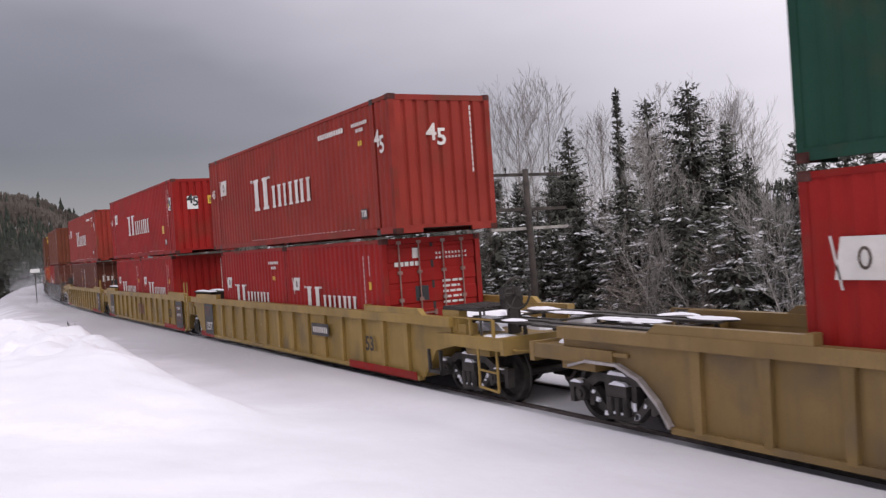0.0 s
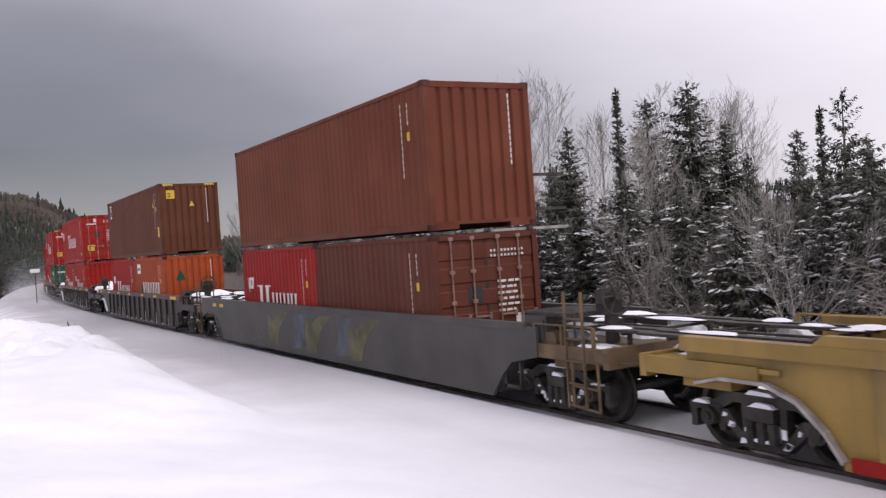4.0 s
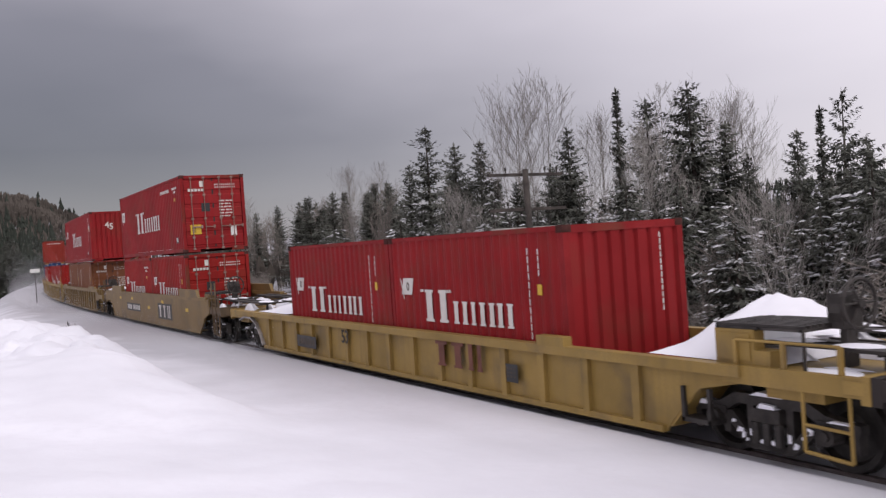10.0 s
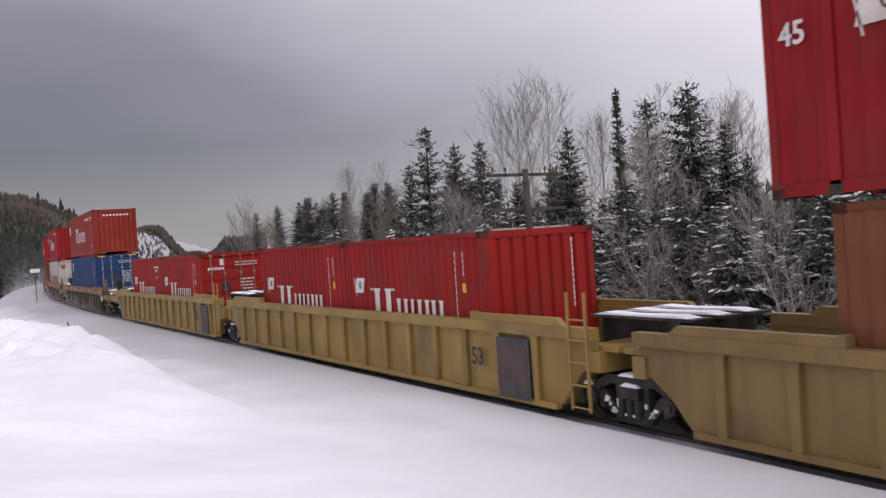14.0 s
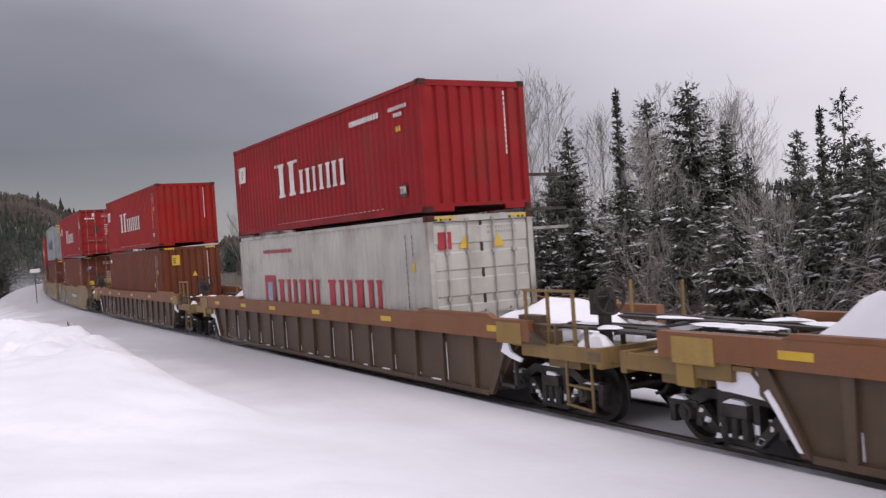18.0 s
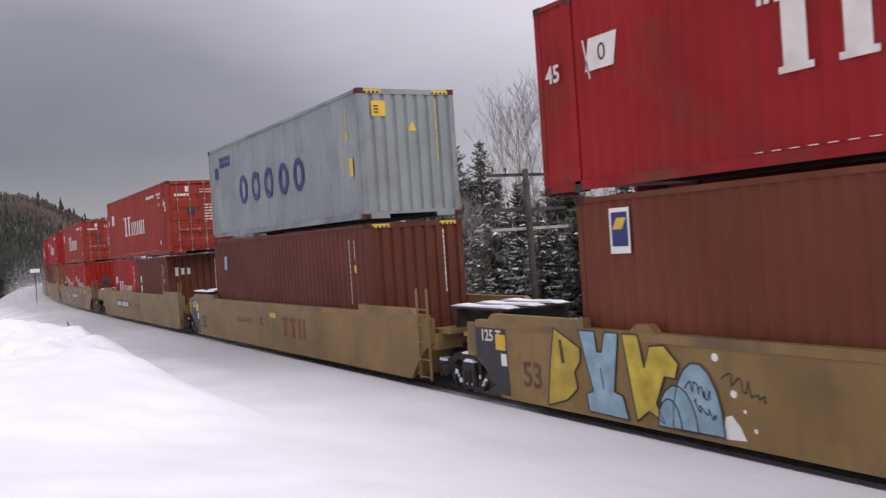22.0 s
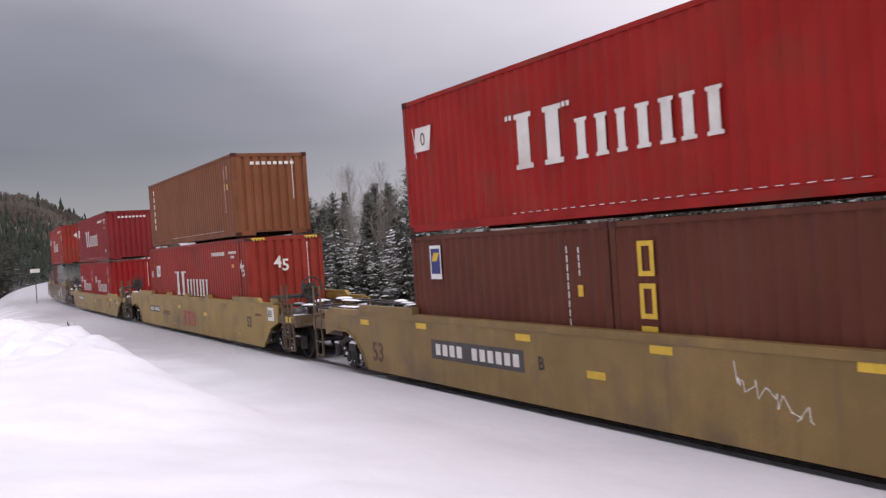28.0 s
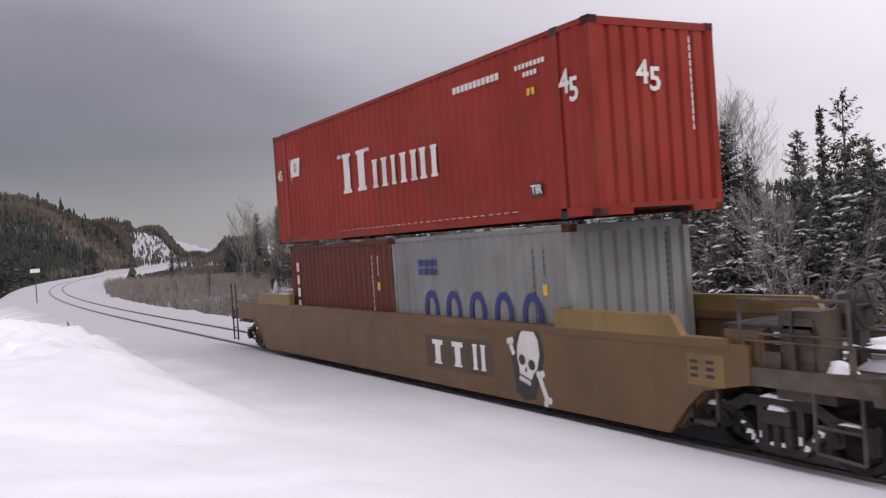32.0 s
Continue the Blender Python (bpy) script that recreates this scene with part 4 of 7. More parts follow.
            if r == 0:
                st = part("brake_stand", "bstand", b_brake_stand, M_IRON, car, (10.55, -0.65, 0))
                part("brake_wheel", "bwheel", b_brake_wheel, M_IRON, st, (0.16, 0, 1.90))
                part("wheel_hub", "bhub", b_wheel_hub, M_IRON, st, (0.16, 0, 1.90))
                for tilt in (0, 60, 120):
                    part("wheel_spoke", ("bspoke", tilt), lambda bm: rod(bm, (0, -0.27 * math.cos(radians(tilt)), -0.27 * math.sin(radians(tilt))), (0, 0.27 * math.cos(radians(tilt)), 0.27 * math.sin(radians(tilt))), 0.015, 6), M_IRON, st, (0.16, 0, 1.90))
                if front == "c" and rear == "j" and style == "plain" and paint == "tan":
                    part("air_tank", "tank", b_tank, m, car, (9.75, -0.15, 1.78), rz=0)
                else:
                    part("control_box", "ctrl", lambda bm: [box(bm, 9.15, 9.75, -1.30, -1.12, 1.2, 1.62), box(bm, 9.2, 9.7, -1.315, -1.30, 1.25, 1.57)], m, car)
                part("sill_step", "sstep", lambda bm: [box(bm, 8.55, 9.05, -1.36, -1.10, 0.40, 0.46), box(bm, 8.55, 8.6, -1.36, -1.30, 0.40, 0.85), box(bm, 9.0, 9.05, -1.36, -1.30, 0.40, 0.85)], M_IRON, car)
            else:
                if style == "plain":
                    part("ladder", "ladder", b_ladder, deck_mat, car, (-11.2, -1.38, 0))
        else:
            part("joint_deck", "jdeck", b_joint_deck, m, car, rz=r)
            if r == 0:
                part("ladder", "ladder", b_ladder, m, car, (8.72, -HW - 0.05, 0))
            if r == 180:
                truck(car, -TRUCK_JOINT)
                part("walkway", "slack", b_slack_board, M_IRON, car, (-TRUCK_JOINT, 0, 0))
                for q in (-0.72, -0.17, 0.38):
                    part("walkway_snow", ("wsnow", q), lambda bm: prism(bm, ((-1.05, 1.64), (0.95, 1.64), (0.7, 1.675), (-0.3, 1.66), (-0.8, 1.68)), q - 0.15, q + 0.13), M_SNOW, car, (-TRUCK_JOINT, 0, 0), label="snow lying on the walkway")
    part("well_floor", "wfloor", b_floor_well, M_IRON, car)
    return car


def snow_pile(L, W, H, seed):
    def build(bm):
        n, m = 26, 14
        grid = []
        for i in range(n + 1):
            row = []
            for j in range(m + 1):
                u, v = i / n * 2 - 1, j / m * 2 - 1
                q = math.hypot((u - 0.2) / (0.8 if u > 0.2 else 1.2), v * 0.9)
                n1 = noise.noise((u * 2.2 + seed, v * 2, seed)) + 0.4 * noise.noise((u * 6 + seed, v * 5, seed))
                z = H * (max(0.0, 1 - q) ** 0.9 * 0.95 + 0.10) * (1 + 0.4 * n1) * min(1.0, 6 * (1 - abs(u)), 5 * (1 - abs(v)))
                row.append(bm.verts.new((u * L / 2, v * W / 2, max(0.0, z))))
            grid.append(row)
        for i in range(n):
            for j in range(m):
                bm.faces.new((grid[i][j], grid[i + 1][j], grid[i + 1][j + 1], grid[i][j + 1]))
    return build


# ---- the train, from the head of the view to its last car ----

def load(thing, u, x=0.0, z=0.0):
    RIDERS.append((thing, u, x, z))


FLOOR_Z = 0.345


def k_box(L, H, paint, doors=False, horizontal=False, small=False, tone="red", end_row=True):
    size = {L20: "twenty-foot", L40: "forty-foot", L45: "forty-five-foot"}[L]
    c = container(L, H, paint, f"{size} {tone} corrugated container with white line name" + (", doors forward" if doors else ""), doors)
    liner_marks(c, L, H, small)
    id_marks(c, L, H, not doors and not (horizontal and end_row), horizontal=horizontal)
    if horizontal and end_row and not doors:
        mark("number_line", "endrow", b_bars(8, 1, 1.5, 0.15), M_WHITE, c, 0.1, H - 0.32, H, "end", L)
    if not small:
        part("plate", "tirplate", b_plate(0.31, 0.22, 0, 0.003), M_BLACK, c, (L / 2 - 0.92 - (L - L40) * 0.4, -CW - 0.001, 0.50))
        writing("TIR", 0.20, M_WHITE, c, (L / 2 - 0.92 - (L - L40) * 0.4, -CW - 0.006, 0.50))
        part("weld_line", ("weld", L), b_bars(30, 1, L * 0.55, 0.018, 0.5), M_SIGN, c, (L * 0.08, -CW - 0.001, 0.19), label="row of pale scuffs along the lower rail")
    if doors:
        door_marks(c, L, H)
    return c


def numbers45(c, boxed=False, end=True, front_side=True):
    if boxed:
        mark("size_plate", "szplate", b_plate(0.42, 0.5, 0, 0.003), M_SIGN, c, 6.33, 1.95, H_CUBE)
        mark("size_plate", "szplate", b_plate(0.42, 0.5, 0, 0.003), M_SIGN, c, -0.45, 1.95, H_CUBE, "end", L45)
    ink = M_BLACK if boxed else M_WHITE
    if front_side:
        writing("4", 0.5, ink, c, (6.22, -CW - 0.008, 2.02))
        writing("5", 0.5, ink, c, (6.44, -CW - 0.008, 1.88))
    writing("45", 0.36, M_WHITE, c, (-6.45, -CW - 0.008, 1.8))
    if end:
        ob = writing("4", 0.5, ink, c, (L45 / 2 + 0.004, -0.26 if not boxed else -0.55, 2.08), 90)
        ob = writing("5", 0.5, ink, c, (L45 / 2 + 0.004, -0.02 if not boxed else -0.33, 1.98), 90)


def pair20(u, a, b, x=0.0):
    load(a, u, x - 3.05, FLOOR_Z + 0.09)
    load(b, u, x + 3.05, FLOOR_Z + 0.09)


def plain_box(L, H, paint, label, doors=False, ink=M_WHITE, brand=False):
    c = container(L, H, paint, label, doors)
    id_marks(c, L, H, not doors, ink)
    if doors:
        door_marks(c, L, H, ink, brand)
    return c


def florens(c, L, H):
    """Dark blue and yellow square emblem."""
    part("emblem", "fl_plate", b_plate(0.34, 0.48, 0, 0.004), M_NAVY, c, (-L / 2 + 0.95, -CW - 0.001, H - 0.5))
    part("emblem", "fl_bar", b_plate(0.2, 0.16, 0.05, 0.003), M_YELLOW, c, (-L / 2 + 0.95, -CW - 0.005, H - 0.42))
    part("emblem", "fl_rim", b_plate(0.42, 0.64, 0, 0.001), M_SIGN, c, (-L / 2 + 0.95, -CW - 0.001, H - 0.52))


def b_ring(rx, rz, wide, n=16):
    """A flat oval ring."""
    def build(bm):
        rows = []
        for i in range(n):
            c, d = math.cos(6.28319 * i / n), math.sin(6.28319 * i / n)
            rows.append([bm.verts.new((c * q, y, d * w)) for q, w, y in ((rx, rz, 0), (rx, rz, -0.004), (rx - wide, rz - wide, -0.004), (rx - wide, rz - wide, 0))])
        for i in range(n):
            p, q = rows[i], rows[(i + 1) % n]
            for j in range(3):
                bm.faces.new((p[j], p[j + 1], q[j + 1], q[j]))
    return build


def column_name(c, x, z, n, size, ink=M_WHITE):
    part("name_column", ("coln", n, size), b_bars(1, n, size, n * size * 1.35, 0.3), ink, c, (x, -CW - 0.002, z))


def upright_strokes(c, x, z, count, w, h, ink, gap=0.25):
    for i in range(count):
        strokes("name_stroke", w, h, 1 + i % 2, ink, c, x + i * w * (1 + gap), -CW - 0.002, z)


STD, CUBE = H_STD, H_CUBE


def build_train():
    def car(u, style, paint, front, rear, label, guard=0.12, top=1.50):
        c = well_car(style, paint, front, rear, label, guard, top)
        load(c, u)
        WHEELS.extend((w, u + x + dx, dx) for w, x, dx in FRESH)
        FRESH.clear()
        return c

    def upper(c, u, low=STD, x=0.0):
        tall = HIGH_CUBE[c.name]
        load(c, u, x, FLOOR_Z + low + (0.17 if tall else 0.15) if low == STD else FLOOR_Z + low + (0.245 if tall else 0.225))

    def k20s(u, paint="red", doors=False, rows=False, x=0.0):
        pair20(u, k_box(L20, STD, paint, horizontal=rows, small=True), k_box(L20, STD, paint, doors, small=True), x)

    yellow_rib = "yellow ribbed steel well car with grimy paint"
    # 0
    u = -0.9
    c = car(u, "rib", "tan", "c", "c", "ochre ribbed steel well car with very grimy paint")
    low = k_box(L40, CUBE, "red")
    load(low, u, 0, FLOOR_Z + 0.16)
    upper(plain_box(L40, CUBE, "deepgreen", "forty-foot dark green corrugated steel container"), u, CUBE)
    # 1 to 3: three linked cars
    for i, u in enumerate((-24.3, -43.0, -62.1)):
        c = car(u, "rib", "yellow", "cjj"[i], "jjc"[i], "yellow ribbed steel well car with a red lower stripe")
        part("red_stripe", "rstripe", lambda bm: box(bm, 4.8, 8.1, -HW + 0.005, -HW + 0.02, 0.20, 0.36), PAINT["red"], c)
        part("red_stripe", "rstripe2", lambda bm: box(bm, -8.1, -6.6, -HW + 0.005, -HW + 0.02, 0.20, 0.36), PAINT["red"], c)
        stencil(c, "53", 0.44, M_IRON, 6.0 if i != 2 else 6.35, 0.78)
        if i == 0:
            board(c, 3.1, 0.95, 1.1, 0.3, 8, lift=-0.01)
        if i == 1:
            trade_mark(c, 0.3, 0.8, 0.42, M_RUSTMARK)
        if i < 2:
            part("number_board", "nb125", b_plate(1.0, 1.02, 0, 0.003), M_BOARD, c, (-7.0, -HW - 0.001, 0.80))
            part("number_line", "nb125l", b_bars(6, 3, 0.5, 0.3, 0.45), M_RUSTMARK, c, (-7.1, -HW - 0.005, 1.1))
            stencil(c, "125T", 0.36, M_WHITE, -7.0, 0.55)
        if i > 0:
            board(c, 7.45, 0.78, 1.0, 1.0, 5, 5, ink=M_RUSTMARK)
            part("number_line", "nbw", b_bars(3, 2, 0.6, 0.5, 0.6), M_WHITE, c, (7.5, -HW - 0.008, 0.98))
    k20s(-24.3, "red", True, True, 0.45)
    k = k_box(L45, CUBE, "faded", horizontal=True, end_row=False, tone="faded orange-red")
    numbers45(k)
    upper(k, -24.3, x=0.45)
    k20s(-43.0)
    k = k_box(L45, CUBE, "red")
    numbers45(k, boxed=True)
    caution(k, L45, CUBE, 0.3, 2.05, 0.3, 0.32)
    caution(k, L45, CUBE, 4.95, 1.0, 0.3, 0.32, "side")
    upper(k, -43.0)
    a = plain_box(L20, STD, "maroon", "twenty-foot maroon container with a white vertical name")
    b = plain_box(L20, STD, "maroon", "twenty-foot maroon container with a white vertical name, doors facing forward", True)
    column_name(a, -2.6, 1.5, 4, 0.22)
    column_name(b, -2.5, 1.6, 4, 0.26)
    for i in range(3):
        part("name_stroke", ("tx", i), b_stem(0.12, 0.34 if i == 0 else 0.25), M_WHITE, b, (L20 / 2 - 0.024, -0.85 + i * 0.24, 1.62), 90)
    pair20(-62.1, a, b)
    k = k_box(L45, CUBE, "faded", horizontal=True, end_row=False, tone="faded orange-red")
    numbers45(k)
    upper(k, -62.1)
    # 4
    u = -85.4
    c = car(u, "plain", "grey", "c", "c", "dark grey smooth-sided well car with murky sprayed shapes")
    pair20(u, k_box(L20, STD, "red", small=True), plain_box(L20, STD, "maroon", "twenty-foot maroon container, doors facing forward", True))
    upper(plain_box(L40, CUBE, "rust", "forty-foot rust-red corrugated steel container"), u)
    murk = (((-0.9, -0.5), (-0.2, -0.45), (0.2, 0.1), (0.9, 0.5), (0.1, 0.45), (-0.5, 0.2), (-0.9, 0.4)), ((-0.6, -0.5), (0.7, -0.35), (0.5, 0.2), (0.8, 0.5), (-0.2, 0.4), (-0.1, 0.0)))
    for i, x in enumerate((-2.6, -1.2, 0.3, 1.7, 3.0)):
        part("spray_shape", ("murk", i % 2), lambda bm: prism(bm, murk[i % 2], -0.003, 0), (M_MURK, M_MURK_BLUE)[i % 2], c, (x, -HW - 0.001, 0.82))
    for x in (-8.9, -8.1):
        part("reflector_patch", "rp9b", b_plate(0.42, 0.11, 0, 0.003), M_YELLOW, c, (x, -HW - 0.001, 1.3))
    # 5 to 7: black cars with yellow patches
    for u in (-108.35, -131.2, -154.3):
        c = car(u, "rib", "black", "c", "c", "black ribbed steel well car with yellow reflector patches")
        for x in (-8.6, -6.2, -3.4, -0.6, 2.4, 5.0):
            part("reflector_patch", "refl", lambda bm: box(bm, -0.27, 0.27, -HW - 0.034, -HW - 0.03, 1.37, 1.45), M_YELLOW, c, (x, 0, 0))
        part("reflector_patch", "refl2", lambda bm: box(bm, -0.5, 0.5, -HW - 0.034, -HW - 0.03, 1.35, 1.47), M_YELLOW, c, (8.3, 0, 0))
        rnd = random.Random(int(-u))
        for i in range(1, 14):
            h, w, q = rnd.choice((0.03, 0.05, 0.09, 0.4)), rnd.uniform(0.08, 0.4), i % 4
            part("snow_streak", ("sstreak", h, q), lambda bm: box(bm, 0.085, 0.093, -HW + 0.076, -HW + 0.088, 0.30, 0.30 + h), M_SNOW, c, (-7.7 + 1.1 * i, 0, 0), label="thin upright line of blown snow")
            part("snow_streak", ("sline", i), lambda bm: box(bm, 0.12, 0.12 + w, -HW + 0.05, -HW + 0.088, 0.292, 0.300 + 0.006 * (i % 3)), M_SNOW, c, (-7.7 + 1.1 * i, 0, 0), label="thin line of snow on the lower flange")
    u = -108.35
    b = plain_box(L20, STD, "orange", "twenty-foot orange container with white name and green emblem")
    part("name_panel", "hmmp", b_plate(0.72, 0.42, 0, 0.003), M_SIGN, b, (-2.0, -CW - 0.001, 2.12))
    part("name_line", "hmms", b_bars(4, 1, 0.5, 0.14, 0.25), M_NAVY, b, (-2.0, -CW - 0.005, 2.12))
    upright_strokes(b, -1.15, 1.25, 7, 0.4, 0.56, M_WHITE)
    part("emblem", "hygreen", lambda bm: prism(bm, ((-0.2, 0), (0.2, 0), (0.0, 0.42)), -0.004, 0), PAINT["green"], b, (-1.75, -CW - 0.002, 1.05))
    part("emblem", "hygreen", lambda bm: prism(bm, ((-0.2, 0), (0.2, 0), (0.0, 0.42)), -0.004, 0), PAINT["green"], b, (L20 / 2 - 0.008, -0.55, 1.6), 90)
    pair20(u, k_box(L20, STD, "red", small=True), b)
    k = plain_box(L40, CUBE, "brown", "forty-foot brown corrugated container with yellow caution labels")
    florens(k, L40, CUBE)
    caution(k, L40, CUBE, -0.75)
    caution(k, L40, CUBE, 5.65, 0.95, 0.28, 0.42, "side")
    mark("caution_mark", "tri", lambda bm: prism(bm, ((-0.11, -0.1), (0.11, -0.1), (0, 0.12)), -0.004, 0), M_YELLOW, k, 4.9, 2.1, CUBE)
    mark("caution_mark", "tri", lambda bm: prism(bm, ((-0.11, -0.1), (0.11, -0.1), (0, 0.12)), -0.004, 0), M_YELLOW, k, 0.1, 2.05, CUBE, "end", L40)
    hazard_stripes(k, L40, CUBE)
    upper(k, u)
    u = -131.2
    k20s(u, x=0.2)
    k = k_box(L40, CUBE, "red", True)
    caution(k, L40, CUBE, -0.72, 0.85, 0.4, 0.36, "door")
    upper(k, u)
    u = -154.3
    g = plain_box(L20, STD, "green", "twenty-foot green container with white name, doors facing forward", True)
    upright_strokes(g, -0.5, 1.92, 7, 0.18, 0.34, M_WHITE)
    mark("name_stroke", "capd", b_bars(7, 1, 0.85, 0.2, 0.25), M_WHITE, g, -0.55, STD - 0.55, STD, "door", L20)
    pair20(u, k_box(L20, STD, "red", small=True), g)
    k = k_box(L40, CUBE, "red", True)
    caution(k, L40, CUBE, -0.72, 0.85, 0.4, 0.36, "door")
    hazard_stripes(k, L40, CUBE)
    upper(k, u)
    # 8
    u = -176.95
    c = car(u, "low", "yellow", "c", "c", yellow_rib)
    board(c, -4.7, 0.60, 1.3, 0.3, 7, ink=M_DECK)
    stencil(c, "53", 0.42, M_IRON, -2.2, 0.85)
    trade_mark(c, 2.95, 0.84, 0.5, M_RUSTMARK, 0.6)
    board(c, 4.7, 0.66, 0.34, 0.3, 3, 3, M_BLACK, M_DECK)
    k20s(u, "crimson")
    # 9
    u = -200.7
    c = car(u, "plain", "tan", "c", "c", "tan smooth-sided well car with a white owner's mark on black", guard=0.26)
    part("mark_panel", "tpanel", b_plate(2.5, 0.64, 0, 0.001), M_BOARD, c, (3.25, -HW, 0.83))
    trade_mark(c, 3.2, 0.83, 0.48, M_WHITE, 0.76)
    board(c, -3.15, 0.83, 3.1, 0.36, 11)
    for x, z in ((6.9, 1.0), (0.2, 0.9), (-3.4, 1.22), (2.9, 1.2), (-6.3, 1.2)):
        part("reflector_patch", "rp9", b_plate(0.42, 0.12, 0, 0.003), M_YELLOW, c, (x, -HW - 0.001, z))
    k20s(u, "red", True, True, 0.3)
    k = k_box(L40, CUBE, "crimson", True, True)
    caution(k, L40, CUBE, -0.72, 0.85, 0.4, 0.36, "door")
    upper(k, u, x=0.28)
    # 10 to 12: three linked cars
    for i, u in enumerate((-223.8, -243.1, -262.3)):
        c = car(u, "rib", "yellow" if i else "tan", "cjj"[i], "jjc"[i], yellow_rib)
        if i:
            board(c, 7.1, 0.75, 0.95, 1.0, 5, 5, ink=M_RUSTMARK)
        stencil(c, "53", 0.42, M_IRON, 6.0, 0.85)
    u = -223.8
    a = plain_box(L20, STD, "triton", "twenty-foot red-brown container with a white vertical name")
    b = plain_box(L20, STD, "triton", "twenty-foot red-brown container, doors facing forward", True, brand=True)
    column_name(a, -2.2, 1.45, 6, 0.2)
    column_name(b, -2.2, 1.45, 6, 0.2)
    pair20(u, a, b)
    k = k_box(L45, CUBE, "crimson")
    numbers45(k)
    upper(k, u)
    k20s(-243.1)
    k20s(-262.3, "red", True, True, 0.15)
    # 13 to 15: umber cars with an orange top chord
    for u in (-285.8, -308.85, -332.1):
        c = car(u, "rib", "umber", "c", "c", "brown ribbed well car with a faded orange top chord")
        for x in (-8.3, -5.45, -2.8, 0.45, 4.4, 8.6):
            part("reflector_patch", "refu", lambda bm: box(bm, -0.24, 0.24, -HW - 0.036, -HW - 0.03, 1.33, 1.43), M_YELLOW, c, (x, 0, 0))
        part("snow_plate", "splate", lambda bm: prism(bm, ((-9.62, 0.86), (-8.85, 0.80), (-8.68, 0.98), (-8.72, 1.2), (-9.66, 1.2)), -HW + 0.10, -HW + 0.14), M_SNOW, c, label="end panel plastered with snow")
        part("snow_plate", "splate2", lambda bm: prism(bm, ((8.82, 1.2), (8.70, 1.0), (8.95, 0.92), (9.25, 0.86), (9.3, 0.92), (8.98, 1.02), (8.9, 1.2)), -HW + 0.0, -HW + 0.04), M_SNOW, c, label="brace lined with snow")
        part("snow_plate", "splate3", lambda bm: prism(bm, ((-8.80, 0.92), (-8.36, 0.30), (-8.31, 0.30), (-8.62, 0.80), (-8.74, 0.96)), -HW - 0.006, -HW + 0.02), M_SNOW, c, label="brace lined with snow")
        for x in (-9.85, 9.05):
            part("end_block", ("eblock", x), lambda bm: box(bm, -0.38, 0.34, -HW - 0.045, -HW + 0.2, 1.16, 1.50), CAR["yellow"], c, (x, 0, 0), label="mustard-painted end block")
        part("end_block", "eblock3", lambda bm: [box(bm, -10.2, -9.9, -HW - 0.01, -HW + 0.12, 0.86, 1.16)], CAR["yellow"], c, label="mustard-painted end bracket")
        rnd = random.Random(int(-u))
        for i in range(14):
            h, w = rnd.choice((0.06, 0.12, 0.3, 0.7)), rnd.uniform(0.12, 0.45)
            part("snow_streak", ("ustreak", h), lambda bm: prism(bm, ((0.09, 0.32), (0.105, 0.32), (0.097, 0.32 + h), (0.09, 0.32 + h)), -HW + 0.076, -HW + 0.088), M_SNOW, c, (-7.7 + 1.1 * i, 0, 0), label="thin line of blown snow")
            if i % 3:
                part("snow_streak", ("uline", i), lambda bm: box(bm, -0.1 - w, -0.1, -HW + 0.04, -HW + 0.088, 0.292, 0.308), M_SNOW, c, (-7.7 + 1.1 * i, 0, 0), label="thin line of snow on the lower flange")
        for x in (9.35, 9.95, 10.6):
            part("platform_post", "ppost", lambda bm: box(bm, -0.022, 0.022, -0.022, 0.022, 1.1, 2.02), CAR["tan"], c, (x, -1.28, 0))
        part("platform_rail", "prail", lambda bm: box(bm, 9.3, 10.65, -1.30, -1.26, 2.0, 2.04), CAR["tan"], c)
        for x in (9.35, 10.6):
            part("platform_post", "ppost", lambda bm: box(bm, -0.022, 0.022, -0.022, 0.022, 1.1, 2.02), CAR["tan"], c, (x, 0.92, 0))
        part("wedge_plate", "wedge", lambda bm: prism(bm, ((9.35, 1.18), (10.0, 1.18), (9.35, 1.50)), -HW - 0.02, -HW + 0.12), M_DECK, c, label="dark sloping plate at the chord's end")
    u = -285.8
    k = plain_box(L40, CUBE, "blue", "forty-foot blue corrugated container, doors facing forward", True)
    part("emblem", "ppl", b_plate(0.34, 0.55, 0, 0.003), M_SIGN, k, (-4.95, -CW - 0.001, 2.3))
    writing("P", 0.34, M_NAVY, k, (-4.95, -CW - 0.006, 2.2))
    hazard_stripes(k, L40, CUBE)
    load(k, u, 0, FLOOR_Z + 0.16)
    upper(k_box(L40, STD, "faded", horizontal=True, tone="faded orange-red"), u, CUBE, 0.1)
    u = -308.85
    k = container(L40, CUBE, "white", "forty-foot white container with a red line name, doors facing forward", True)
    id_marks(k, L40, CUBE, False, M_IRON)
    mark("number_line", "dnumw", b_bars(11, 2, 0.72, 0.20, 0.5), M_ROD, k, 0.50, CUBE - 0.30, CUBE, "door", L40)
    mark("data_plate", "dplate2", b_plate(0.22, 0.36, 0, 0.006), M_SIGN, k, 0.72, 0.75, CUBE, "door", L40)
    part("emblem", "ymp", b_plate(0.86, 1.02, 0, 0.003), M_REDMARK, k, (-3.45, -CW - 0.001, 1.25))
    part("emblem", "ymq", b_plate(0.38, 0.7, 0, 0.003), M_SKYBLUE, k, (-3.45, -CW - 0.005, 1.22))
    upright_strokes(k, -2.5, 1.22, 4, 0.66, 0.86, M_REDMARK, 0.22)
    upright_strokes(k, 1.1, 1.22, 4, 0.66, 0.86, M_REDMARK, 0.22)
